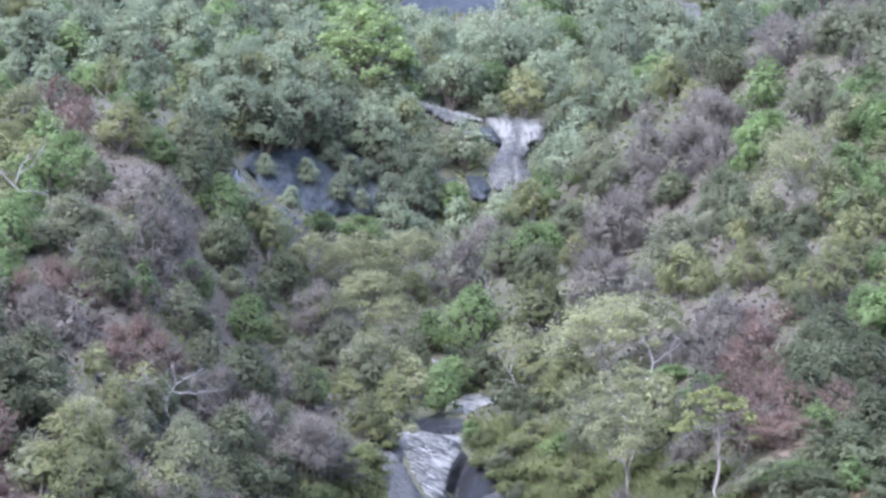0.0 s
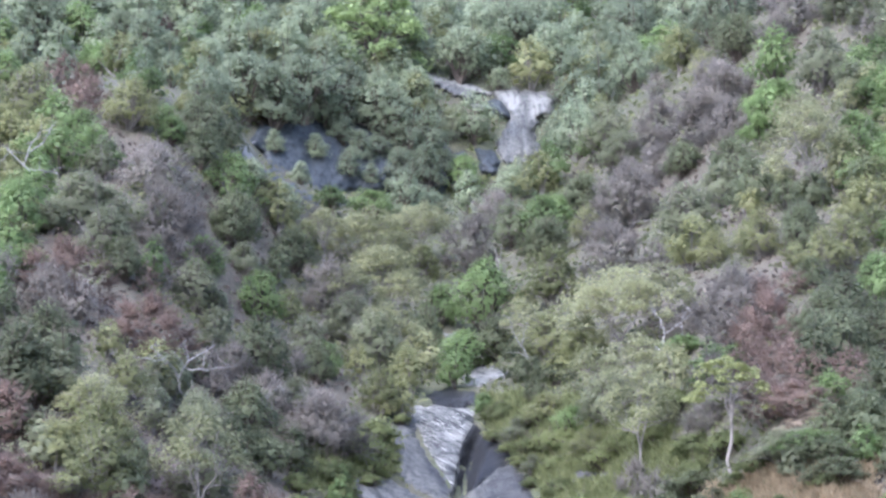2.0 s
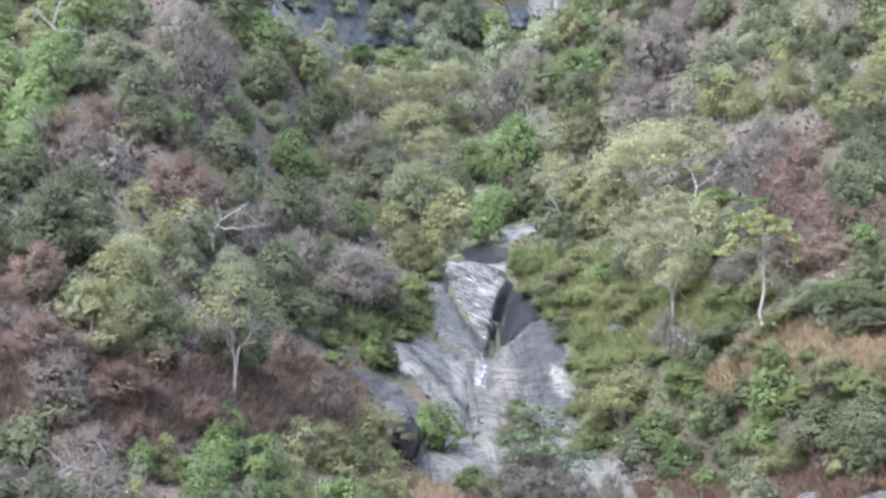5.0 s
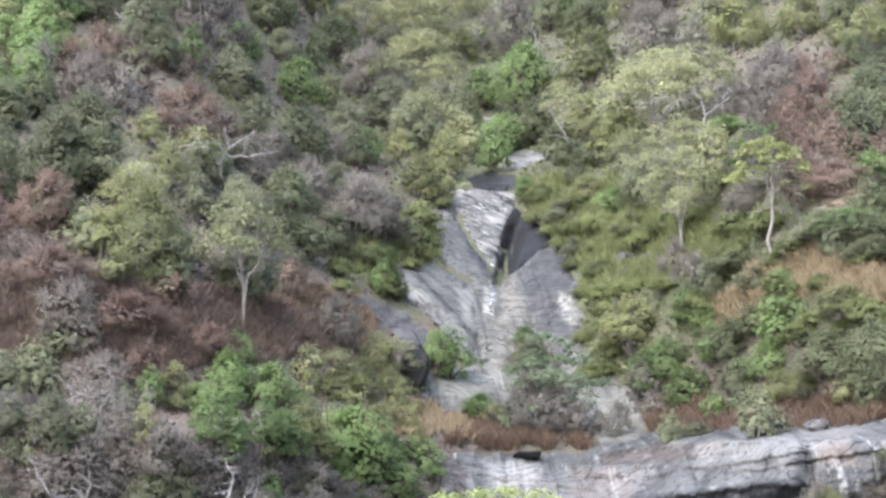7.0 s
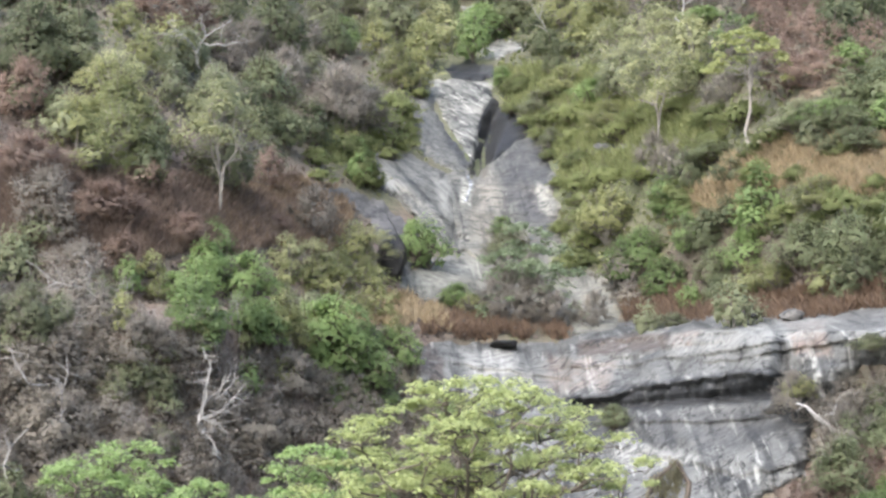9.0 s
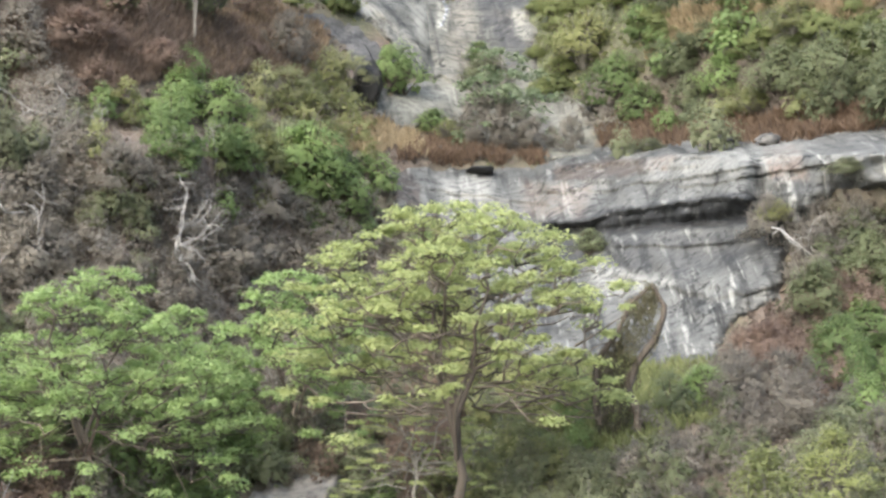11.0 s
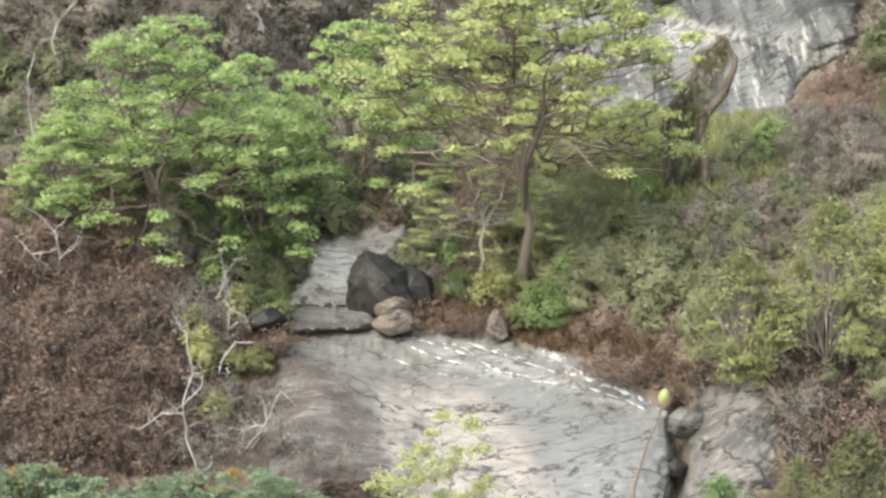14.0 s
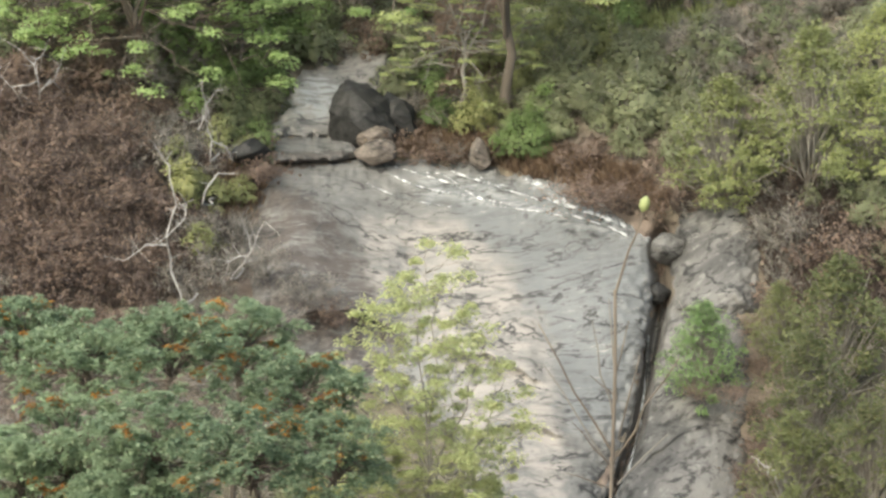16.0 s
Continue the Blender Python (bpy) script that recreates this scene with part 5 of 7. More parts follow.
def list_low_ground():
    stand("G", -0.54, -8.15, 110, 0.7)
    stand("G", 1.83, -8.70, 130, 0.9)
    stand("O", 3.70, -7.55, 130, 0.8)
    stand("O", 5.15, -7.69, 150, 0.9)
    stand("R", -0.04, -9.04, 90, 0.7)
    stand("L", 2.47, -6.52, 100, 0.8)
    stand("R", 0.52, -6.85, 100, 0.8)
    stand("O", -1.60, -6.94, 90, 0.8)
    stand("L", 3.68, -5.86, 120, 0.8)
    stand("R", -1.84, -8.23, 70, 0.7)
    stand("L", 0.77, -7.74, 70, 0.7)
    stand("O", 2.73, -8.05, 100, 0.8)
    stand("B", -1.19, -7.75, 100, 0.9)
    stand("O", 4.82, -6.41, 130, 0.8)
    stand("B", 6.74, -5.74, 150, 0.7)
    stand("O", 2.71, -6.76, 110, 0.9)
    stand("R", 3.72, -10.12, 160, 0.6)
    stand("B", 9.41, -3.78, 160, 0.8)
    stand("L", 4.15, -4.32, 150, 0.8)
    stand("D", 8.30, -3.95, 110, 0.7)
    stand("B", 10.65, -3.44, 150, 0.8)
    stand("O", 11.32, -5.65, 130, 0.8)
    stand("D", -12.25, -3.82, 130, 0.7)
    stand("R", -12.61, -6.98, 170, 0.9)
    stand("R", -10.57, -8.14, 170, 0.7)
    stand("R", -12.17, -9.21, 170, 0.7)
    stand("R", -9.96, -10.06, 170, 0.6)
    stand("B", -8.18, -8.67, 140, 0.9)
    stand("R", -11.56, -11.12, 190, 0.6)
    stand("B", -6.74, -11.09, 120, 0.9)
    stand("L", -6.58, -10.29, 60, 0.5)
    stand("R", -5.63, -9.66, 80, 0.5)
    stand("R", -0.55, -9.24, 90, 0.5)
    stand("G", -6.69, -6.91, 160, 0.5)
    stand("D", -5.92, -7.97, 90, 0.9)
    stand("B", -4.55, -12.91, 130, 0.8)
    stand("R", -3.74, -13.66, 110, 0.7)
    stand("B", -5.69, -12.08, 110, 0.9)
    stand("B", -5.24, -13.87, 120, 0.7)
    stand("B", -6.84, -12.05, 150, 0.9)
    stand("R", -10.88, -11.75, 150, 0.7)
    stand("B", 9.57, -10.90, 170, 0.9)
    stand("R", 11.03, -11.50, 150, 0.8)
    stand("O", 11.78, -10.52, 130, 0.8)
    stand("R", 4.70, -10.36, 130, 0.7)
    stand("R", 8.65, -18.11, 110, 0.8)
    for az, el, size in ((8.77, -13.97, 80), (8.89, -15.08, 90), (8.84, -16.36, 90), (8.96, -17.31, 90), (6.94, -15.94, 60), (8.09, -15.91, 70)):
        stand("R", az, el, size, 0.8)
    for az, el, size in ((-11.95, -17.42, 170), (-8.69, -18.07, 170), (-6.18, -18.33, 160), (-10.29, -16.88, 150), (-13.05, -16.72, 150), (-4.32, -17.75, 130), (-7.32, -17.02, 140), (-13.30, -18.27, 170)):
        stand("B", az, el, size, 0.9)
    for az, el, size in ((-10.69, -18.44, 140), (-5.01, -18.53, 140), (-3.30, -17.61, 110)):
        stand("O", az, el, size, 0.8)


def list_high_bushes():
    stand("B", 9.09, 18.88, 144, 0.9)
    stand("G", 10.57, 18.42, 110, 0.5)
    stand("B", 8.23, 17.8, 119, 0.9)
    stand("Y", 11.53, 17.43, 144, 1)
    stand("G", 5.29, 17.31, 85, 0.7)
    stand("O", 6.05, 17.13, 110, 0.8)
    stand("D", 7.88, 16.85, 85, 0.8)
    stand("B", 7.05, 16.79, 110, 0.8)
    stand("O", 8.85, 16.1, 102, 0.9)
    stand("D", 4.86, 15.95, 94, 0.8)
    stand("B", 6.19, 15.69, 110, 0.9)
    stand("G", 4.02, 15.39, 85, 0.9)
    stand("O", -9.32, 15.34, 128, 0.7)
    stand("D", -7.83, 15.1, 68, 1)
    stand("D", 11.27, 14.98, 85, 1)
    stand("Y", 0.08, 14.9, 94, 0.8)
    stand("D", -5.67, 14.86, 76, 1)
    stand("L", -0.92, 14.65, 94, 0.8)
    stand("L", 9.8, 14.63, 85, 0.8)
    stand("L", -3.34, 14.61, 68, 0.9)
    stand("D", 3.68, 14.59, 94, 0.9)
    stand("Y", -2.0, 14.55, 85, 0.9)
    stand("L", 12.38, 14.37, 110, 0.8)
    stand("L", 8.64, 14.26, 68, 0.9)
    stand("Y", -1.16, 14.24, 68, 0.8)
    stand("G", -8.85, 14.09, 60, 0.9)
    stand("L", 0.09, 14.01, 76, 0.8)


def list_valley_bushes():
    stand("G", -5.23, 13.99, 51, 0.8)
    stand("O", -5.15, 13.91, 76, 0.9)
    stand("D", -8.59, 13.78, 85, 1)
    stand("L", -11.34, 13.64, 94, 0.5)
    stand("Y", -0.98, 13.52, 119, 0.8)
    stand("R", 9.92, 13.03, 102, 0.9)
    stand("Y", -1.97, 13.02, 102, 0.9)
    stand("Y", 7.06, 12.93, 128, 0.8)
    stand("Y", -0.56, 12.87, 85, 0.9)
    stand("Y", 5.65, 12.63, 153, 0.8)
    stand("D", 11.82, 12.25, 119, 0.9)
    stand("O", -1.96, 12.21, 110, 0.9)
    stand("B", 7.86, 12.19, 94, 0.7)
    stand("Y", -0.88, 11.9, 102, 0.9)
    stand("G", 7.77, 11.55, 102, 0.4)
    stand("G", -2.76, 11.14, 76, 0.9)
    stand("B", -3.92, 11.12, 110, 0.9)
    stand("B", -5.39, 11.08, 94, 0.9)
    stand("Y", 6.45, 10.93, 110, 0.9)
    stand("O", -10.7, 10.65, 162, 0.7)
    stand("L", -1.1, 10.28, 85, 1)
    stand("O", 5.62, 10.13, 128, 0.8)
    stand("O", -3.56, 10.08, 94, 0.8)
    stand("B", 8.37, 9.62, 94, 0.7)
    stand("O", -11.58, 9.34, 110, 0.8)
    stand("B", -2.72, 9.12, 144, 0.8)
    stand("L", -8.86, 8.97, 128, 0.9)


def list_lower_bushes():
    stand("L", 5.12, 8.85, 94, 0.5)
    stand("G", 11.22, 8.77, 128, 0.4)
    stand("D", -8.19, 8.19, 94, 0.9)
    stand("D", 11.98, 7.97, 128, 0.4)
    stand("W", -2.53, 7.84, 128, 1)
    stand("G", -2.37, 7.84, 68, 0.7)
    stand("D", 8.01, 7.71, 110, 0.4)
    stand("O", -6.09, 7.61, 128, 1)
    stand("L", 10.99, 6.56, 119, 0.5)
    stand("L", -1.95, 4.35, 85, 0.8)
    stand("L", -7.85, 3.75, 70, 0.8)
    stand("Y", -1.78, 4.94, 94, 0.9)
    stand("L", -2.75, 4.61, 76, 0.9)
    stand("Y", -3.56, 4.6, 94, 0.9)
    stand("L", -2.26, 3.32, 94, 0.7)
    stand("O", -3.55, 3.31, 102, 0.8)
    stand("L", -4.19, 2.66, 102, 0.7)
    stand("B", 11.1, 0.41, 102, 0.7)
    stand("D", 11.5, -1.18, 150, 0.9)
    stand("G", 12.21, -2.53, 129, 0.9)
    stand("R", 10.26, -2.53, 129, 0.8)
    stand("D", 8.36, -3.97, 110, 0.7)
    stand("L", 4.35, -4.3, 150, 0.9)
    stand("G", 4.51, -4.62, 110, 0.9)
    stand("O", 3.38, -6.07, 120, 0.9)


for listing in (list_high_ground, list_left_shoulder, list_valley, list_right_slope, list_middle, list_low_ground, list_high_bushes, list_valley_bushes, list_lower_bushes):
    listing()


def on_rock(az, el, margin=0.0):
    for outline in OUTCROPS:
        if float(edge_distance(np.array([az]), np.array([el]), outline)[0]) > margin:
            return True
    return False


def plant_standing():
    rng = random.Random(5)
    for code, az, el, width, tall in STANDING:
        high = {"Y": 1.15, "W": 0.38, "F": 0.95, "L": 0.85}.get(code, 0.78) * tall * width
        foot = el - high * 0.5
        p = spot(az, foot, 1.3 if on_rock(az, foot) else 0.0)
        d = math.hypot(p[0], p[1])
        plant(code, p - (0, 0, 0.02 * d * math.radians(width)), d * math.radians(width), tall, rng=rng, distant=el > -4.5)


plant_standing()


OPEN_GRASS = (
    [(-13.47, 7.29), (-9.39, 7.09), (-5.36, 6.75), (-2.93, 6.5), (-2.4, 5.6), (-3.4, 4.9), (-7.74, 4.56), (-13.39, 4.46)],
    [(6.81, 5.57), (8.27, 7.00), (9.56, 7.78), (13.80, 7.91), (13.76, 6.42), (10.80, 6.48), (8.90, 6.35), (7.45, 5.41)],
    [(5.34, 2.61), (5.50, 3.33), (8.38, 3.56), (13.69, 3.75), (13.68, 3.12), (9.95, 2.80)],
    [(-0.31, 2.28), (-2.26, 3.00), (-1.45, 3.56), (0.33, 3.17), (2.28, 2.85), (4.05, 2.53), (3.73, 2.21)],
    [(3.77, -4.07), (5.39, -3.42), (8.43, -3.57), (8.75, -4.84), (6.35, -5.66), (3.93, -5.52)],
    [(2.12, 9.48), (3.60, 9.95), (6.04, 9.28), (6.02, 7.19), (3.75, 6.72), (3.26, 8.02)],
)


# The thicket between them, which nobody could count, takes after the plants that stand nearby.
def plant_thicket():
    rng, picker = np.random.default_rng(17), random.Random(6)
    known = np.array([(a, e) for _, a, e, _, _ in STANDING])
    codes = [s[0] for s in STANDING]
    reach_of = np.array([(0.42 * w, 0.36 * w * t) for _, _, _, w, t in STANDING])
    heaps, made = {}, {}
    rows = np.concatenate([np.arange(-17.5, 3.0, 0.47), np.arange(3.0, 23.0, 0.5)])
    for el in rows:
        for az in np.arange(-15.4, 15.41, 0.62):
            a, e = az + rng.uniform(-0.4, 0.4), el + rng.uniform(-0.3, 0.3)
            if on_rock(a, e, -0.45 if e > 15 else -0.12) or on_rock(a, e + 0.35, 0.0):
                continue
            if rng.random() < 0.85 and any(float(edge_distance(np.array([a]), np.array([e]), area)[0]) > -0.1 for area in OPEN_GRASS):
                continue
            if e < -9.5 and -4.6 < a < 5.4 or e < -14 and a > 0:
                continue
            order = np.argsort(np.hypot(known[:, 0] - a, known[:, 1] - e))[:4]
            code = codes[order[min(3, int(rng.exponential(0.9)))]]
            beyond = e > interp(a, CREST) + 0.1
            # Past the crest mostly the haze-paled kind grows.
            if beyond:
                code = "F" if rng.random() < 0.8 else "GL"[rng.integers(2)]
            elif code == "F":
                code = "GOLB"[rng.integers(4)]
            k = KINDS[code]
            width = math.radians(rng.uniform(1.25, 2.3)) * (0.75 if e < 3 else 0.95)
            if e > 3 and not beyond and np.any(((a - known[:, 0]) / reach_of[:, 0]) ** 2 + ((e - known[:, 1]) / reach_of[:, 1]) ** 2 < 1):
                continue
            wood, crown = k["far_rank"][rng.integers(len(k["far_rank"]))]
            p = spot(a, e - 0.45)
            size = width * math.hypot(p[0], p[1])
            turn = rng.uniform(0, 6.28)
            if e < 3.4 and made.get(code, 0) < 230:
                made[code] = made.get(code, 0) + 1
                plant(code, p, size, rng.uniform(0.7, 1.15), turn, rng=picker, rank=True, distant=e > -4.5)
                continue
            c, s = math.cos(turn), math.sin(turn)
            m = np.array([[c, -s, 0], [s, c, 0], [0, 0, rng.uniform(0.7, 1.15)]]) * size
            tint = rng.random()
            for part_name, (v, f) in (("trunk", wood), ("crown", crown)):
                h = heaps.setdefault((code, part_name), [Heap(), [], []])
                h[0].put(v @ m.T + p, facing(v, f) if part_name == "crown" else f)
                h[1].append(np.full(len(v), tint))
                if part_name == "crown":
                    h[2].append(crown_normals(v, f) @ np.array([[c, -s, 0], [s, c, 0], [0, 0, 1]]).T)
    for (code, part_name), (heap, tints, bent_normals) in heaps.items():
        k = KINDS[code]
        root = bpy.data.objects.get("thicket_of_" + k["name"])
        if not root:
            root = tagged(new("thicket_of_" + k["name"]), "tangled undergrowth: " + k["label"], "undergrowth", kind="stuff")
        mat = k["wood"] if part_name == "trunk" else foliage(k["name"] + "_thicket_leaves", *k["colours"], joined=True, through_leaf=0.55)
        ob = new(part_name, mesh_of(part_name, *heap.arrays(), mat, bool(bent_normals), [("tint", np.concatenate(tints))], np.concatenate(bent_normals) if bent_normals else None))
        ob.parent = root
        ob["kind"] = "stuff"


plant_thicket()


# ---------------------------------------------------------------- single trees
def part(name, arrays, mat, parent, label=""):
    ob = new(name, mesh_of(name, *arrays, mat, name != "crown"))
    ob.parent = parent
    return tagged(ob, label)


def single_tree(name, label, az, foot, width, tall, shape, leaf_mat, wood_mat, turn=0.0, category="tree"):
    """A tree of its own, from its shape, standing at a bearing and height angle, that many degrees wide."""
    p = spot(az, foot)
    size = math.hypot(p[0], p[1]) * math.radians(width * 0.0162)
    root = new(name)
    root.matrix_basis = Matrix.LocRotScale(Vector(p), Euler((0, 0, turn)), Vector((size, size, size * tall)))
    if isinstance(shape[0], tuple):
        part("trunk", shape[0], wood_mat, root)
        part("crown", shape[1], leaf_mat, root)
    else:
        part("trunk", shape, wood_mat, root)
    return tagged(root, label, category)


LEAF_SPREADING = foliage("spreading_tree_leaves", (0.38, 0.425, 0.185), (0.38, 0.425, 0.185), (0.46, 0.49, 0.225))
LEAF_FRESH = foliage("fresh_tree_leaves", (0.31, 0.405, 0.165), (0.31, 0.405, 0.165), (0.37, 0.45, 0.2))
LEAF_YELLOW = foliage("yellowing_bush_leaves", (0.27, 0.30, 0.13), (0.34, 0.365, 0.155), (0.44, 0.45, 0.21))
LEAF_OCHRE = foliage("ochre_bush_leaves", (0.15, 0.172, 0.082), (0.2, 0.22, 0.102), (0.31, 0.29, 0.14))
LEAF_SAPLING = foliage("sapling_leaves", (0.4, 0.435, 0.21), (0.4, 0.435, 0.21), (0.5, 0.46, 0.25))
LEAF_FEATHERY = foliage("feathery_leaves", (0.2, 0.27, 0.165), (0.245, 0.315, 0.19), (0.44, 0.49, 0.32))
LEAF_AUTUMN = foliage("withered_leaves", (0.34, 0.16, 0.05), (0.42, 0.22, 0.06), (0.45, 0.3, 0.1))
LEAF_DULL = foliage("dull_tree_leaves", (0.2, 0.25, 0.15), (0.22, 0.27, 0.16), (0.28, 0.31, 0.19))
LEAF_BANK = foliage("bank_bush_leaves", (0.2, 0.285, 0.125), (0.2, 0.285, 0.125), (0.27, 0.36, 0.16))
LEAF_LIME = foliage("lime_tree_leaves", (0.37, 0.455, 0.2), (0.37, 0.455, 0.2), (0.42, 0.49, 0.24))
LEAF_VINE = foliage("climber_leaves", (0.21, 0.195, 0.115), (0.21, 0.195, 0.115), (0.27, 0.24, 0.15))
LEAF_STUMP = foliage("dark_climber_leaves", (0.12, 0.108, 0.072), (0.12, 0.108, 0.072), (0.17, 0.15, 0.1))


def build_single_trees():
    single_tree("spreading_tree", "spreading tree with a layered yellow-green crown and forked grey trunk", 1.29, -8.30, 650, 0.92,
                tree_shape(101, 1.05, 0.35, 270, 120, 0.0125, 0.5, 0.75, 0.013, 0.03, 0.36, (0.025, 0.065), 0.62, 3), LEAF_SPREADING, BARK_BROWN, 0.4)
    single_tree("slender_tree", "slender tree with low layered yellow-green sprays", 0.12, -8.07, 330, 0.75,
                tree_shape(106, 1.05, 0.45, 90, 70, 0.019, 0.35, 0.7, 0.012, 0.06, 0.7, (0.03, 0.08), 0.8, 3), LEAF_SPREADING, BARK_GREY, 1.1)
    single_tree("green_tree", "fresh green tree with a broad open crown", -8.81, -6.73, 540, 0.85,
                tree_shape(102, 0.88, 0.22, 220, 120, 0.0135, 0.65, 0.75, 0.012, 0.04, 0.75, (0.035, 0.075), 0.65, 3), LEAF_FRESH, BARK_BROWN, 1.0)
    single_tree("green_tree", "fresh green tree beside the spreading tree", -3.47, -5.48, 380, 0.95,
                tree_shape(103, 0.88, 0.2, 180, 112, 0.017, 0.65, 0.75, 0.012, 0.04, 0.75, (0.04, 0.085), 0.75, 3), LEAF_FRESH, BARK_BROWN, 2.0)
    single_tree("green_tree", "fresh green tree leaning over the stream bank", -6.55, -5.95, 340, 0.9,
                tree_shape(105, 0.9, 0.25, 150, 110, 0.018, 0.65, 0.75, 0.012, 0.04, 0.75, (0.035, 0.08), 0.8, 3), LEAF_FRESH, BARK_BROWN, 2.6)
    single_tree("green_tree", "low green tree on the stream bank", -11.66, -6.45, 260, 0.85,
                tree_shape(104, 0.85, 0.25, 120, 84, 0.02, 0.55, 0.75, 0.012, 0.04, 0.75, (0.05, 0.1), 0.65, 3), LEAF_FRESH, BARK_BROWN, 3.0)
    for i, (az, foot, width, tall) in enumerate(((7.63, -10.71, 270, 0.95), (10.02, -10.09, 300, 1.05), (11.60, -10.05, 250, 0.9), (7.80, -10.95, 150, 0.7), (11.98, -7.83, 220, 0.9))):
        single_tree("yellow_green_bush", "large yellow-green bush with many small leaves", az, foot, width, tall,
                    shrub_shape(140 + i, 0.95, 120, 64, 0.028, 0.9, 0.6, 0.65, size=(0.05, 0.13), stem=0.4, corners=4), LEAF_YELLOW, BARK_GREY, i * 1.3, "bush")
    single_tree("slender_tree", "slender tree with a tall pale trunk and thin yellowish crown", 8.91, 7.51, 165, 1.0,
                tree_shape(108, 1.45, 0.58, 40, 42, 0.05, 0.6, 0.6, 0.018, 0.02, 0.5, (0.07, 0.12), 0.4), LEAF_YELLOW, BARK_GREY, 0.4)
    single_tree("small_tree", "small grey-green tree with thin trunks before the chute", 2.71, 2.86, 200, 0.92,
                tree_shape(109, 1.0, 0.3, 70, 60, 0.036, 0.7, 0.7, 0.014, 0.06, 0.7, (0.06, 0.12), 0.75, 3), LEAF_DULL, BARK_GREY, 1.2)
    single_tree("lime_tree", "large rounded lime-green tree standing out on the high slope", -1.53, 19.28, 215, 1.1,
                tree_shape(107, 0.8, 0.22, 90, 70, 0.04, 0.8, 0.65, 0.02, 0.03, 0.75, (0.08, 0.13), 0.6), LEAF_LIME, BARK_BROWN, 0.4)
    for az, foot, wide, seed in ((-10.15, 3.34, 100, 150), (-9.07, 2.71, 128, 151), (-10.48, 1.92, 156, 152), (-10.34, -0.14, 114, 153), (-8.13, 2.08, 142, 154), (-7.51, 0.48, 100, 155), (-6.08, 0.56, 128, 156), (-4.96, -0.17, 156, 157), (-9.24, 0.96, 114, 158), (-6.55, 1.92, 142, 159), (-10.8, 0.65, 100, 160), (-4.48, 1.12, 128, 161), (-8.46, -0.79, 156, 162), (-2.72, -0.75, 114, 163), (-5.59, 2.24, 142, 164), (-9.72, -0.94, 100, 165), ):
        single_tree("bare_tree", "leafless pale grey tree with fine forked twigs", az, foot, wide, 1.0, dead_shape(seed, 0.9, 0.009, 4, 1.0, (0.15, 0.0)), None, TWIG_PALE, seed)
    for az, foot, high, seed in ((2.34, 13.10, 120, 132), (11.84, 15.32, 90, 133), (6.74, 6.54, 130, 134), (5.90, 10.90, 60, 136), (6.63, 10.73, 70, 137), (2.78, 11.74, 80, 138), (4.08, 9.63, 60, 139), (-12.43, -5.24, 170, 135)):
        single_tree("slender_snag", "thin pale standing trunk", az, foot, high, 1.0, dead_shape(seed, 1.3, 0.018, 1, 0.25, (0.02, 0.02)), None, BARK_GREY, seed)


def build_draped_tree():
    """A dead leaning trunk, forked low, with climbers hanging from it in curtains."""
    rng = np.random.default_rng(8)
    base = spot(6.32, -5.41)
    d = math.hypot(base[0], base[1])

    def at(az, el):
        a, e = math.radians(az), math.radians(el)
        return np.array([d * math.sin(a), d * math.cos(a), EYE.z + d * math.tan(e)])

    root = new("draped_dead_tree")
    root.location = base
    lean = [at(6.58, -5.54), at(6.48, -4.77), at(6.20, -4.01), at(6.46, -3.34), at(6.97, -2.66), at(7.26, -1.68), at(6.90, -1.08)]
    prop = [at(5.42, -5.06), at(5.30, -3.34), at(5.72, -2.72), at(6.04, -2.16), at(6.33, -1.53), at(6.90, -1.08)]
    for name, line, r in (("trunk", lean, 0.17), ("limb", prop, 0.11)):
        heap = Heap()
        q = np.concatenate([bent(rng, p0, p1, 4, 0.1)[:-1] for p0, p1 in zip(line[:-1], line[1:])] + [[line[-1]]])
        tube(heap, q - base, np.linspace(r, r * 0.45, len(q)) * rng.uniform(0.8, 1.25, len(q)), 7)
        part(name, heap.arrays(), BARK_BROWN, root)

    def along(line, u):
        k = u * (len(line) - 1)
        i = min(int(k), len(line) - 2)
        return line[i] + (line[i + 1] - line[i]) * (k - i)

    for name, count, lo, hi, label in (("climber", 180, 0.5, 1.0, "thin brownish hanging climber"), ("climber", 120, 0.0, 0.55, "dark dense climber over the stump")):
        curtain = Heap()
        for k in range(count):
            u, w = rng.uniform(lo, hi), rng.random() ** (1.3 if lo else 1.9)
            top = along(prop, u) * (1 - w * 0.9) + along(lean, u) * w * 0.9 + rng.normal(0, 0.13, 3)
            drop = rng.uniform(0.2, 0.95) * (0.6 if lo else 1.0)
            tube(curtain, bent(rng, top, top - np.array([0.05, 0, drop]), 4, 0.2) - base, (0.014, 0.012, 0.01, 0.006), 4)
            n = int(34 * drop * (1 if lo else 2.4))
            leaves(curtain, rng, top + rng.normal(0, 0.06, (n, 3)) - np.array([0, 0, 1.0]) * rng.random((n, 1)) * drop - base, 0.085, -0.2, 0.45)
        part(name, curtain.arrays(), LEAF_VINE if lo else LEAF_STUMP, root, label)
    tagged(root, "dead leaning trunk draped in dark climbers", "tree")


build_single_trees()
build_draped_tree()


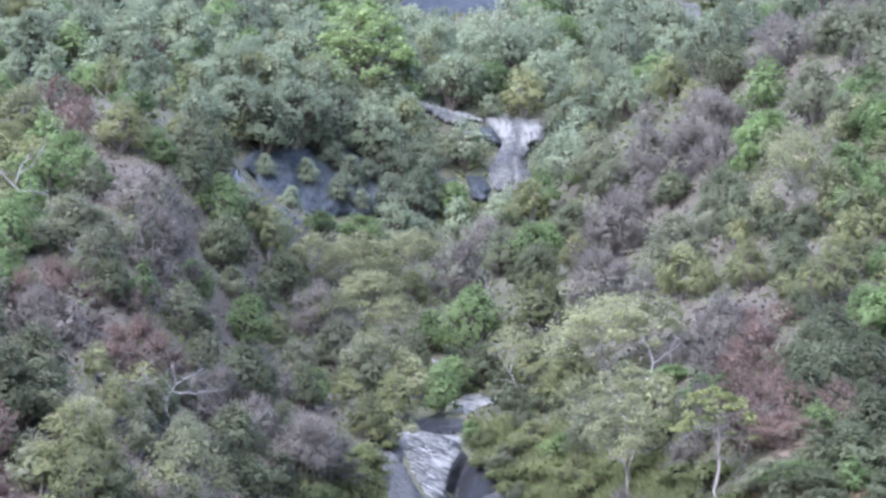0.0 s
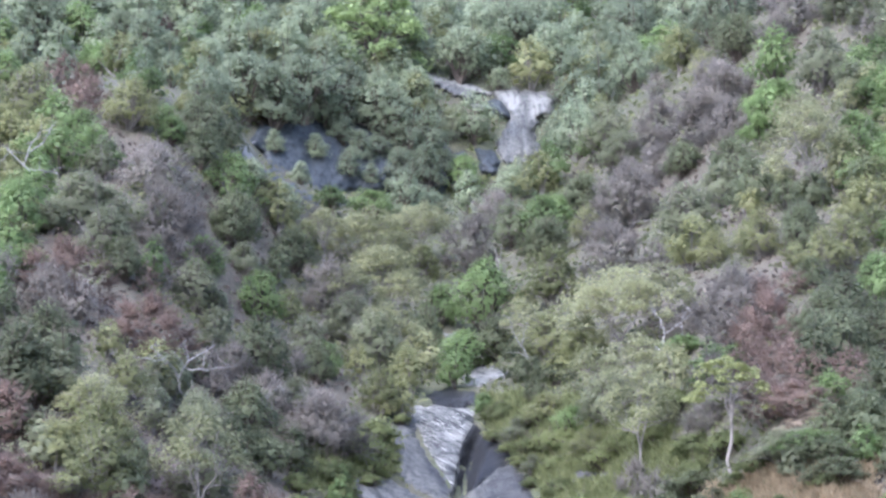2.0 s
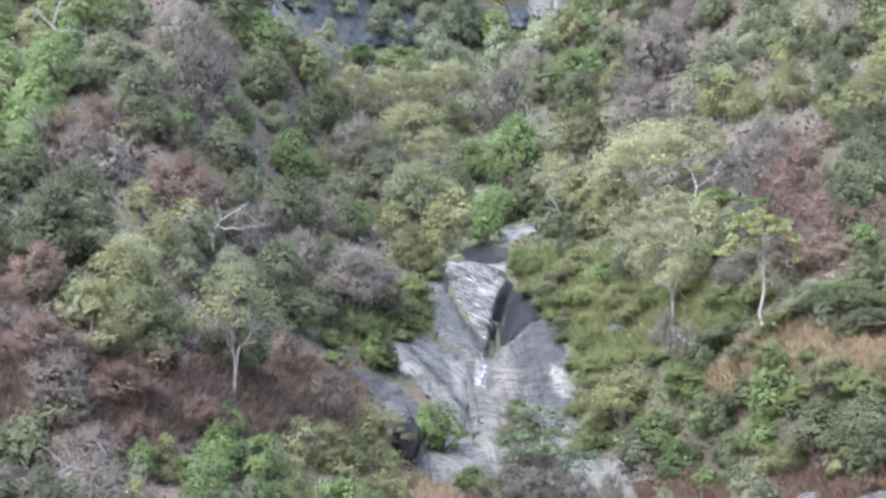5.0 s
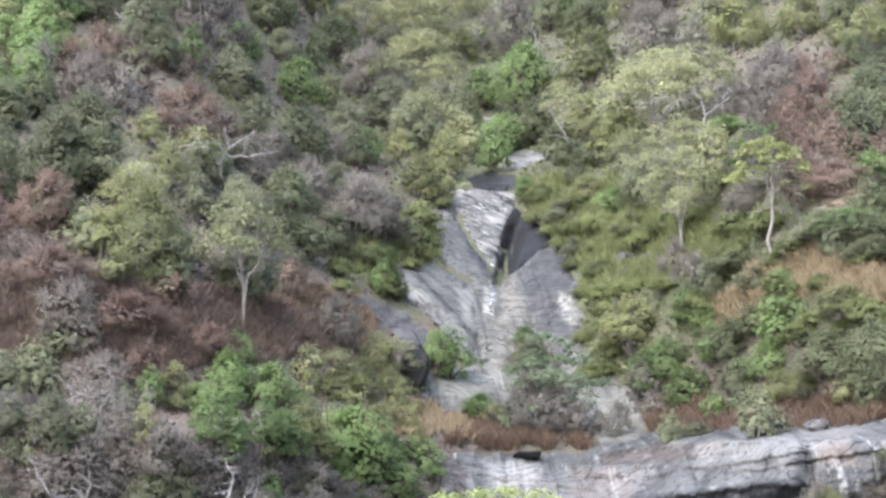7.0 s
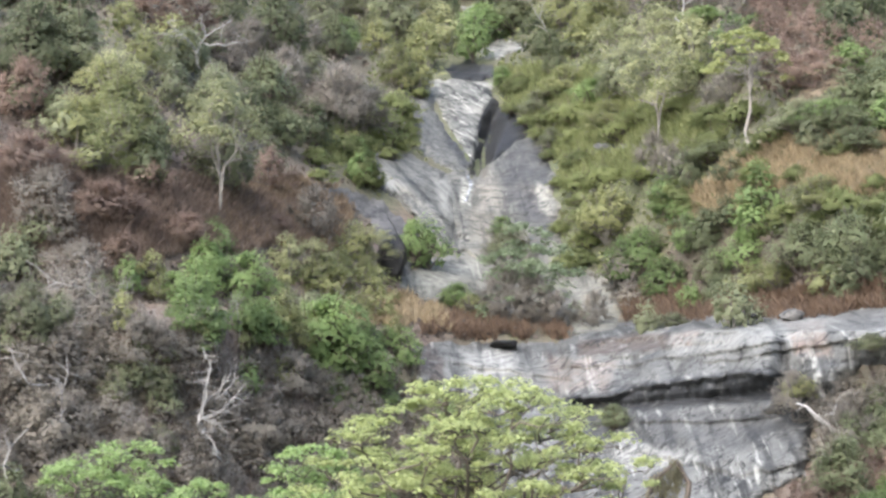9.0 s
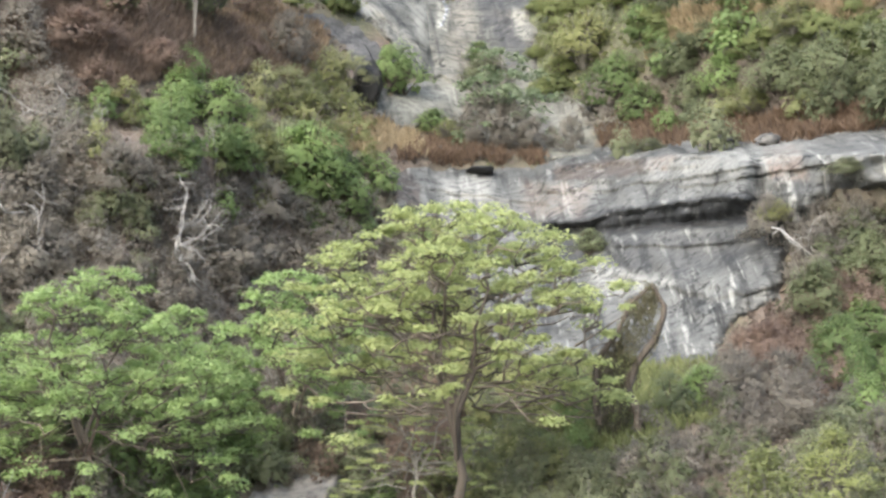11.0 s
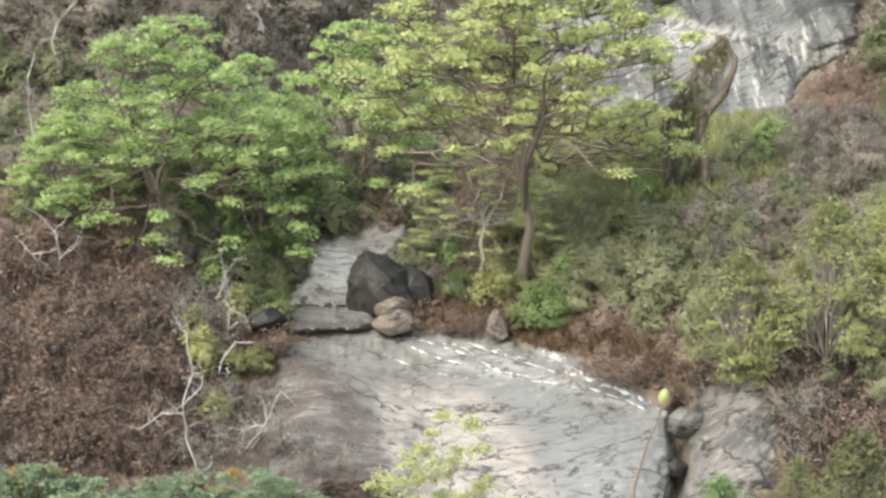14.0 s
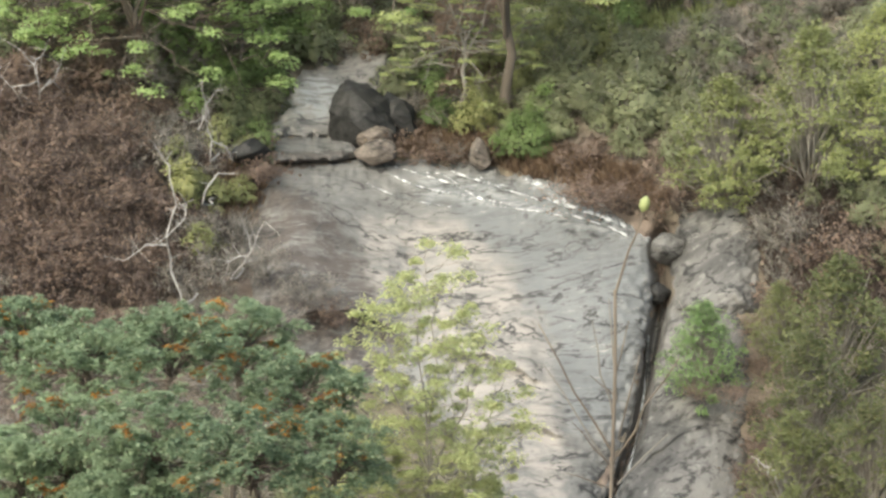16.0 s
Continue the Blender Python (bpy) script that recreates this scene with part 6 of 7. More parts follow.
def dead_limbs(label, lines, thick, seed, twigs=3, name="dead_tree"):
    """Bleached crooked limbs: lines of bearing and height angle, sprung from the slope below the first one's foot."""
    rng = np.random.default_rng(seed)
    foot = spot(*lines[0][0])
    d = math.hypot(foot[0], foot[1]) * 0.955

    def at(az, el, back):
        a, e = math.radians(az), math.radians(el)
        return np.array([(d + back) * math.sin(a), (d + back) * math.cos(a), EYE.z + (d + back) * math.tan(e)])

    root = new(name)
    root.location = foot
    px = d * math.radians(0.0162)
    for k, line in enumerate(lines):
        tilt = rng.normal(0, 6 * px)
        p = np.array([at(az, el, tilt * i * 0.5) for i, (az, el) in enumerate(line)]) - foot
        if k == 0:
            p = np.concatenate([[p[0] + (0, 0.5 + 0.048 * d, -0.35)], p])
        q = np.concatenate([p[:1]] + [bent(rng, p0, p1, 4, 0.12)[1:] for p0, p1 in zip(p[:-1], p[1:])])
        heap = Heap()
        r = thick * px * (0.66 if k == 0 else 0.48) * 0.5
        tube(heap, q, np.linspace(r, r * 0.4, len(q)), 6)
        for _ in range(twigs):
            s = q[rng.integers(len(q) // 3, len(q))]
            way = unit(rng.normal(0, 1, 3) * (1.2, 0.6, 1.0) + (0, 0, 0.25))
            tube(heap, bent(rng, s, s + way * px * rng.uniform(14, 44), 3, 0.25), np.array((0.4, 0.28, 0.14)) * r, 4)
        part("trunk" if k == 0 else "branch", heap.arrays(), BARK_PALE, root)
    return tagged(root, label, "dead tree")


DEAD = "bleached dead tree with crooked bare branches"
dead_limbs(DEAD, [[(-6.84, 10.06), (-6.93, 10.51), (-7.30, 10.95), (-7.74, 11.29)], [(-6.88, 10.43), (-6.63, 10.92), (-6.74, 11.51)], [(-6.69, 10.71), (-6.07, 10.66), (-5.39, 10.80)], [(-7.30, 10.95), (-7.57, 10.88), (-7.86, 10.97)], [(-6.63, 10.92), (-6.21, 11.17), (-5.84, 11.42)]], 6, 1, 4)
dead_limbs(DEAD, [[(-11.44, 16.00), (-11.78, 16.29), (-12.18, 16.66)], [(-11.64, 16.19), (-11.48, 16.79), (-11.21, 17.20)], [(-11.44, 16.08), (-11.07, 16.07), (-10.63, 16.00)], [(-11.50, 16.55), (-11.07, 16.97), (-10.81, 17.46)]], 6, 2, 4)
dead_limbs(DEAD, [[(7.08, 11.35), (7.22, 11.86), (7.69, 12.17), (8.21, 12.57)], [(7.20, 11.83), (7.07, 12.28), (6.80, 12.63)], [(7.69, 12.17), (7.89, 12.61)]], 5, 3, 4)
dead_limbs(DEAD, [[(-6.68, -0.03), (-6.51, 0.61), (-6.41, 1.25)], [(-6.64, 0.06), (-6.03, 0.29), (-5.52, 0.16)], [(-6.55, 0.48), (-6.00, 0.77), (-5.71, 1.12)], [(-6.61, 0.16), (-6.20, -0.00), (-5.88, -0.32)]], 6, 4, 5)
dead_limbs("pale fallen branch leaning out of the scrub", [[(10.57, 0.47), (11.44, -0.28), (12.56, -1.09)], [(12.56, -1.09), (13.07, -0.90), (13.92, -0.71)], [(12.56, -1.09), (11.91, -1.41), (10.81, -1.89)], [(11.44, -0.28), (11.28, 0.28), (11.44, 0.76)]], 6, 5, 3)
dead_limbs(DEAD, [[(-8.16, -13.59), (-8.46, -12.56), (-8.55, -11.60), (-8.23, -10.72), (-8.39, -9.60), (-8.82, -8.98)], [(-8.55, -11.84), (-9.15, -11.82), (-9.78, -12.24)], [(-8.52, -11.60), (-8.03, -11.13), (-7.94, -10.73)]], 7, 6, 7)
dead_limbs("pale broken stick standing in the scrub", [[(-7.48, -10.71), (-7.31, -10.19), (-7.00, -9.83), (-6.42, -9.84)]], 7, 7, 2)
dead_limbs(DEAD, [[(-7.22, -9.50), (-7.17, -8.83), (-7.31, -8.02), (-7.38, -7.19)], [(-7.28, -8.18), (-7.55, -8.58)], [(-7.17, -8.91), (-6.75, -9.08), (-6.57, -9.48)], [(-7.28, -7.86), (-6.95, -7.47)]], 6, 8, 7)
dead_limbs(DEAD, [[(-6.73, -12.86), (-6.19, -12.20), (-5.70, -11.24)], [(-6.19, -12.20), (-6.52, -12.25), (-6.88, -12.40)], [(-6.10, -12.07), (-6.17, -11.67), (-6.33, -11.26)]], 6, 9, 7)
dead_limbs(DEAD, [[(-9.30, 3.22), (-9.87, 3.73), (-10.73, 3.87), (-11.56, 4.46)], [(-9.87, 3.73), (-9.72, 4.29), (-10.13, 4.76)], [(-10.73, 3.87), (-11.04, 3.68), (-11.50, 3.23)]], 5, 10, 7)
dead_limbs(DEAD, [[(-6.71, -0.10), (-6.53, 0.70), (-6.34, 1.49), (-6.58, 2.08)], [(-6.68, 0.01), (-6.08, 0.22), (-5.51, 0.89)], [(-6.53, 0.57), (-6.09, 0.89), (-5.77, 1.37)], [(-6.62, 0.09), (-6.15, -0.07), (-5.68, 0.01)]], 6, 11, 7)
dead_limbs(DEAD, [[(-10.53, -0.05), (-10.50, 0.79), (-10.33, 1.34)], [(-10.50, 0.71), (-10.64, 1.18)]], 6, 12, 7)
dead_limbs(DEAD, [[(-11.44, 1.02), (-11.76, 1.57), (-11.96, 2.04)], [(-11.68, 1.46), (-11.43, 1.81)]], 5, 13, 7)
dead_limbs(DEAD, [[(-12.06, -1.25), (-11.83, -0.68), (-11.39, -0.20)], [(-11.90, -0.81), (-12.04, -0.33)]], 6, 14, 3)
dead_limbs(DEAD, [[(-12.39, -5.05), (-12.62, -3.89), (-12.73, -2.62), (-12.53, -1.59)]], 6, 15, 4)
dead_limbs(DEAD, [[(10.50, 0.52), (11.34, -0.35), (12.46, -1.29)], [(11.34, -0.35), (11.07, -1.06)]], 5, 16, 3)
dead_limbs(DEAD, [[(9.74, -18.61), (9.23, -18.17), (8.64, -17.87)], [(9.23, -18.17), (9.58, -18.86)]], 7, 17, 3)
dead_limbs(DEAD, [[(-11.96, -7.42), (-12.08, -6.63), (-12.52, -6.14)], [(-12.02, -7.10), (-12.73, -7.24), (-13.17, -6.75)], [(-11.96, -7.42), (-11.47, -6.96), (-11.29, -6.49)], [(-12.08, -6.63), (-11.75, -6.24)]], 5, 18, 8)
dead_limbs(DEAD, [[(3.36, 11.00), (2.98, 11.57), (2.70, 12.29)], [(3.03, 11.49), (3.20, 12.13)]], 4, 19, 4)
dead_limbs(DEAD, [[(-4.51, 9.60), (-4.35, 10.00), (-3.95, 10.33)], [(-4.43, 9.84), (-4.76, 10.16)], [(-5.08, 9.59), (-4.92, 9.91)]], 4, 20, 5)
dead_limbs(DEAD, [[(-6.15, -0.98), (-6.31, -0.50), (-6.67, -0.26)], [(-6.55, 0.06), (-6.46, 0.70), (-6.38, 1.43)], [(-6.39, 0.30), (-5.91, 0.22), (-5.43, 0.62)]], 5, 21, 7)


# ---------------------------------------------------------------- near plants below the viewpoint
def build_near_plants():
    rng = np.random.default_rng(3)
    tops = ((-12.76, -14.05, 260), (-11.00, -14.46, 250), (-8.55, -14.41, 240), (-6.57, -14.31, 250), (-4.78, -15.81, 240), (-3.81, -17.60, 230), (-11.59, -16.85, 270), (-9.1, -17.0, 260), (-6.33, -17.53, 280), (-12.97, -18.14, 280), (-9.55, -18.82, 280))
    for i, (az, el, width) in enumerate(tops):
        p = spot(az, -22.3 - 0.5 * (i % 3) - (0.9 if i > 5 else 0))
        away = math.hypot(p[0], p[1])
        size = away * math.radians(width * 0.0162)
        high = EYE.z + away * math.tan(math.radians(el + width * 0.0162 * 0.28)) - p[2]
        shape = feathery_shape(200 + i, high / size)
        root = new("feathery_tree")
        root.matrix_basis = Matrix.LocRotScale(Vector(p), Euler((0, 0, rng.uniform(0, 6))), Vector((size, size, size)))
        part("trunk", shape[0], BARK_BROWN, root)
        part("crown", shape[1], LEAF_FEATHERY, root)
        part("withered_leaves", shape[2], LEAF_AUTUMN, root, "orange withered leaves")
        tagged(root, "feathery grey-green tree with some orange leaves", "tree", "feathery trees below the viewpoint")
    for az, el, width, tall, mat, seed in ((-1.08, -14.30, 470, 1.0, LEAF_SAPLING, 221), (-0.43, -18.61, 300, 0.8, LEAF_SAPLING, 222), (-2.97, -18.26, 240, 0.8, LEAF_YELLOW, 229), (7.15, -14.7, 210, 1.0, LEAF_BANK, 223), (10.95, -13.73, 300, 1.1, LEAF_OCHRE, 224), (10.22, -15.82, 260, 1.1, LEAF_OCHRE, 225), (9.80, -17.90, 230, 1.0, LEAF_OCHRE, 227), (9.34, -13.79, 150, 1.0, LEAF_OCHRE, 228),
                                           (12.07, -17.46, 240, 1.1, LEAF_OCHRE, 226)):
        foot = -21.2 if az < 4 else el - width * 0.0162 * 0.5
        p = spot(az, foot)
        away = math.hypot(p[0], p[1])
        size = away * math.radians(width * 0.0162)
        high = (EYE.z + away * math.tan(math.radians(el + width * 0.0162 * 0.4)) - p[2]) / 0.95
        airy = az < 4
        shape = tree_shape(seed, high * 0.95 / size, 0.28, 210, 95, 0.0165, 0.75, 0.6, 0.008, 0.05, 0.8, (0.03, 0.08), 0.85) if airy else shrub_shape(seed, 0.95 * high / size, 110, 46, 0.034, 0.95, 0.6, 0.5, size=(0.06, 0.14), stem=0.5, corners=4)
        root = new("sapling" if airy else "leafy_bush")
        root.matrix_basis = Matrix.LocRotScale(Vector(p), Euler((0, 0, seed)), Vector((size, size, size)))
        part("trunk", shape[0], BARK_GREY, root)
        part("crown", shape[1], mat, root)
        tagged(root, "airy yellow-green sapling in front of the slab" if airy else "leafy bush beside the rock bank", "bush")


def feathery_shape(seed, top):
    """A crown, one wide, of sprays of paired leaflets on a trunk that high: (wood, leaves, withered leaves)."""
    rng = np.random.default_rng(seed)
    wood, crown, old = Heap(), Heap(), Heap()
    tube(wood, bent(rng, (0, 0, -0.05), (0, 0, top - 0.4), 5, 0.08), np.linspace(0.028, 0.016, 5), 7)
    for i in range(64):
        a = i * 2.4 + rng.uniform(-0.4, 0.4)
        r = 0.47 * math.sqrt((i + 0.5) / 64)
        c = np.array([r * math.cos(a), r * math.sin(a), top - 0.08 - 1.1 * r * r - 0.42 * rng.random() ** 1.4])
        tube(wood, bent(rng, (0, 0, top - 0.7 + 0.3 * rng.random()), c, 4, 0.15), np.linspace(0.008, 0.002, 4), 4)
        withered = rng.random() < 0.14
        for j in range(11):
            way = unit(rng.normal(0, 1, 3) * (1, 1, 0.25))
            k = np.linspace(0.2, 1, 5)[:, None]
            rib = c + rng.normal(0, 0.02, 3) + way * k * rng.uniform(0.05, 0.10) - np.array([0, 0, 0.03]) * k ** 2
            side = unit(np.cross(way, (0, 0, 1.0)))
            spots = np.concatenate([rib + side * 0.016, rib - side * 0.016]) + rng.normal(0, 0.006, (10, 3))
            leaves(old if withered and j < 4 else crown, rng, spots, 0.042, 1.3, 0.5)
    return wood.arrays(), crown.arrays(), old.arrays()


build_near_plants()


def build_near_stalk():
    """A bare stalk with a yellow bud, an arm's reach past the viewpoint."""
    def at(az, el, d):
        a, e = math.radians(az), math.radians(el)
        return np.array([d * math.sin(a), d * math.cos(a), EYE.z - 0.094 + d * math.tan(e)])
    rng = np.random.default_rng(9)
    root = new("bare_stalk")
    foot, top = at(4.6, -20.94, 3.3), at(4.5, -13.02, 3.4)
    foot[2] = -0.1
    main = Heap()
    tube(main, bent(rng, foot, top, 7, 0.03), np.linspace(0.0046, 0.003, 7), 7)
    part("stem", main.arrays(), BARK_BROWN, root)
    for a, b, r in (((4.5, -13.14), (5.35, -10.54), 0.0036), ((4.61, -16.16), (4.32, -13.27), 0.003), ((4.55, -17.76), (2.26, -14.02), 0.0036), ((4.52, -16.8), (3.84, -13.92), 0.003), ((4.47, -18.09), (2.43, -15.22), 0.003), ((4.56, -18.24), (3.28, -16.83), 0.0026), ((4.64, -17.76), (6.42, -14.92), 0.0036), ((4.66, -17.28), (5.26, -14.86), 0.0026), ((4.65, -18.56), (6.13, -17.09), 0.003), ((4.57, -15.36), (4.91, -13.9), 0.0022), ((4.48, -16.0), (3.77, -15.45), 0.002), ((4.57, -18.72), (3.12, -18.27), 0.0024)):
        twig = Heap()
        tube(twig, bent(rng, at(*a, 3.4), at(*b, 3.38), 5, 0.05), np.linspace(r * 0.75, r * 0.35, 5), 6)
        part("twig", twig.arrays(), TWIG_GREY if r == 0.003 else BARK_BROWN, root)
    bud = Heap()
    tip = at(5.32, -10.54, 3.38)
    tube(bud, tip + np.linspace(-0.014, 0.014, 7)[:, None] * unit(np.array([0.3, 0.1, 1.0])), 0.009 * np.sqrt(np.maximum(0.02, 1 - np.linspace(-1, 1, 7) ** 2)), 8)
    part("bud", bud.arrays(), LEAF_SAPLING, root, "small yellow bud")
    tagged(root, "bare grey stalk with thin twigs and a yellow bud", "stalk")


build_near_stalk()


# ---------------------------------------------------------------- boulders and water
def boulder(label, az, el, wide, high, deep, mat, seed, sharp=0.3, corners=()):
    """A weathered block; its base sits a little in the ground."""
    w, h = wide * 0.0162, high * 0.0162
    p = spot(az, el - h * 0.5, 0.5)
    d = math.hypot(p[0], p[1])
    rng = np.random.default_rng(seed)
    bm = bmesh.new()
    for q in corners or unit(rng.normal(0, 1, (int(46 - 30 * sharp), 3))) * rng.uniform(0.42, 0.56, (int(46 - 30 * sharp), 1)):
        bm.verts.new(q)
    hull = bmesh.ops.convex_hull(bm, input=bm.verts)
    bmesh.ops.delete(bm, geom=[v for v in bm.verts if not v.link_faces], context="VERTS")
    bmesh.ops.bevel(bm, geom=list(bm.edges), offset=0.012 if corners else 0.035, segments=2, affect="EDGES", profile=0.6)
    bmesh.ops.triangulate(bm, faces=list(bm.faces))
    bmesh.ops.subdivide_edges(bm, edges=[e for e in bm.edges if e.calc_length() > 0.12], cuts=4, use_grid_fill=True)
    bmesh.ops.triangulate(bm, faces=[f for f in bm.faces if len(f.verts) > 4])
    off = Vector((seed * 3.7, seed * 1.3, 0))
    for v in bm.verts:
        v.co *= 1 + (0.07 if corners else 0.05) * noise.noise(v.co * 4 + off) + (0.07 if corners else 0.03) * noise.noise(v.co * 10 + off) + 0.025 * noise.noise(v.co * 24 + off)
    me = bpy.data.meshes.new("boulder")
    bm.to_mesh(me)
    bm.free()
    me.materials.append(mat)
    me.polygons.foreach_set("use_smooth", np.full(len(me.polygons), True))
    ob = new("boulder", me)
    k = d * math.radians(1)
    ob.matrix_basis = Matrix.LocRotScale(Vector(p) + Vector((0, 0, h * k * 0.42)), Euler((0, 0, 0 if corners else seed * 1.1)), Vector((w * k * 1.05, w * k * deep, h * k * 1.1)))
    return tagged(ob, label, "boulder", "boulders in the stream bed")


boulder("large dark angular boulder above the slab", -2.72, -8.03, 120, 106, 0.9, ROCK_DARK, 21, 0.52,
        ((-0.5, -0.2, -0.5), (-0.45, 0.4, -0.5), (0.3, -0.5, -0.5), (0.52, 0.1, -0.5), (0.3, 0.5, -0.5), (-0.5, -0.22, 0.05), (-0.42, -0.1, 0.34), (-0.3, 0.15, 0.52), (-0.22, -0.22, 0.42), (0.02, 0.1, 0.46), (0.12, -0.4, 0.12), (0.3, -0.05, 0.24), (0.46, 0.25, -0.02), (-0.3, 0.42, 0.3), (-0.16, -0.52, -0.1), (0.42, -0.3, -0.2)))
boulder("dark boulder in the shade behind the largest one", -1.85, -8.18, 76, 80, 0.9, ROCK_DARK, 23, 0.5,
        ((-0.5, -0.3, -0.5), (-0.4, 0.45, -0.5), (0.45, -0.4, -0.5), (0.5, 0.3, -0.5), (-0.45, -0.2, 0.3), (-0.2, 0.3, 0.5), (0.15, -0.2, 0.38), (0.4, 0.2, 0.2), (0.35, -0.4, 0.05), (-0.1, -0.48, 0.1)))
boulder("rounded brown boulder resting on the slab", -2.48, -8.79, 88, 40, 0.8, ROCK_BROWN, 2)
boulder("rounded brown boulder at the slab's head", -2.39, -9.24, 76, 46, 0.9, ROCK_BROWN, 3)
boulder("small dark boulder at the scrub's edge", -6.05, -9.2, 78, 50, 0.9, ROCK_DARK, 4)
boulder("brown boulder among rusty weeds", 0.60, -9.28, 46, 56, 0.9, ROCK_BROWN, 5)
boulder("dark boulder wedged in the cleft", 6.06, -11.95, 62, 64, 0.9, ROCK_BANK, 6)
boulder("dark boulder low in the cleft", 5.78, -13.24, 56, 40, 0.9, ROCK_DARK, 7)
boulder("small grey boulder on the cliff's rim", 10.18, 3.06, 46, 24, 0.8, ROCK_BANK, 8)
boulder("dark flat boulder on the cliff's rim", 9.08, 3.07, 60, 20, 0.8, ROCK_DARK, 9)
# Near-black block added where a shaded hollow opens in the scrub.
boulder("near-black block standing for a shaded hollow below the chute", -1.16, 4.78, 74, 74, 0.8, ROCK_DARK, 10, 0.2)
boulder("dark low boulder at the cliff's rim", 2.00, 2.24, 60, 16, 0.8, ROCK_DARK, 11)


def rise_at(rock, az, el):
    """How far a rock stands out of the slope there."""
    xs, ys, rise = SURFACES[rock]
    x, y = (az - xs[0]) / (xs[1] - xs[0]), (el - ys[0]) / (ys[1] - ys[0])
    i, j = np.clip(x.astype(int), 0, len(xs) - 2), np.clip(y.astype(int), 0, len(ys) - 2)
    u, v = x - i, y - j
    return (rise[j, i] * (1 - u) + rise[j, i + 1] * u) * (1 - v) + (rise[j + 1, i] * (1 - u) + rise[j + 1, i + 1] * u) * v


def trickle(label, line, width, lift=1.2, rock=""):
    """A thin sheet of running water on the rock along a line of bearings and height angles."""
    n = 60
    k = np.linspace(0, len(line) - 1, n)
    az, el = np.interp(k, range(len(line)), [p[0] for p in line]), np.interp(k, range(len(line)), [p[1] for p in line])
    az = az + 0.03 * rough(k * 4, k, 5)
    w = width * 0.0162 * (0.6 + 0.5 * np.abs(rough(k * 3, k * 0.7, 6)))
    cols = np.linspace(-0.5, 0.5, 5)
    A, E = az[:, None] + cols[None] * w[:, None], el[:, None] + 0 * cols[None]
    if rock:
        k = np.interp(np.arange(n) / (n - 1), (0, 0.15, 0.85, 1), (0.2, 1, 1, 0.2))[:, None] * (1 + 0.5 * rough(np.arange(n) * 0.9, np.arange(n) * 0.3, 8))[:, None]
        A, E = A - cols[None] * w[:, None] * (0.6 - 0.4 * k), E + cols[None] * w[:, None] * k
        lift = rise_at(rock, A, E) + 0.015
    v = spot(A, E, lift + 0.05 * (1 - 4 * cols[None] ** 2))
    tagged(new("water_run", mesh_of("water_run", v.reshape(-1, 3), grid_faces(n, 5), WATER, True)), label, "water", kind="structure")


trickle("white thread of water in the rock cleft", [(5.58, -14.53), (5.47, -15.82), (5.33, -17.11), (5.02, -18.39), (4.49, -19.52)], 5, 0.5)


def slab_run(line, width):
    trickle("shallow bright water running over the slab's head", line, width, rock="broad smooth granite slab with a warm dry side and a wet grey side")


slab_run([(-2.03, -9.91), (-1.38, -10.24), (-0.64, -10.44), (0.26, -10.57)], 4)
slab_run([(-1.87, -9.72), (-0.89, -10.01), (-0.23, -10.21), (0.59, -10.64), (1.5, -10.83)], 3.5)
slab_run([(-0.39, -9.79), (0.27, -10.05), (0.92, -10.22), (1.5, -10.3)], 4)
slab_run([(0.59, -10.02), (1.25, -10.38), (1.99, -10.57), (2.4, -10.73)], 3)
slab_run([(1.91, -10.08), (2.43, -10.28), (2.81, -10.53), (3.09, -10.73)], 9)
slab_run([(2.37, -10.57), (3.06, -10.82), (3.72, -11.01), (4.46, -11.23), (5.04, -11.48), (5.54, -11.76)], 8)
slab_run([(2.9, -10.99), (3.72, -11.27), (4.38, -11.46), (5.01, -11.74)], 4)
slab_run([(0.92, -10.8), (1.75, -10.96), (2.49, -11.02), (3.23, -11.21)], 3)
slab_run([(4.71, -11.36), (5.29, -11.64), (5.67, -11.96)], 6)
slab_run([(-2.7, -10.19), (-1.88, -10.56), (-0.89, -10.79), (-0.23, -10.89)], 2.5)
slab_run([(-1.21, -9.88), (-0.56, -9.92), (0.1, -10.31)], 3)
trickle("thin bright run of water down the chute", [(0.99, 7.06), (1.05, 6.8), (0.99, 6.52), (0.89, 6.31)], 6, 1.72)


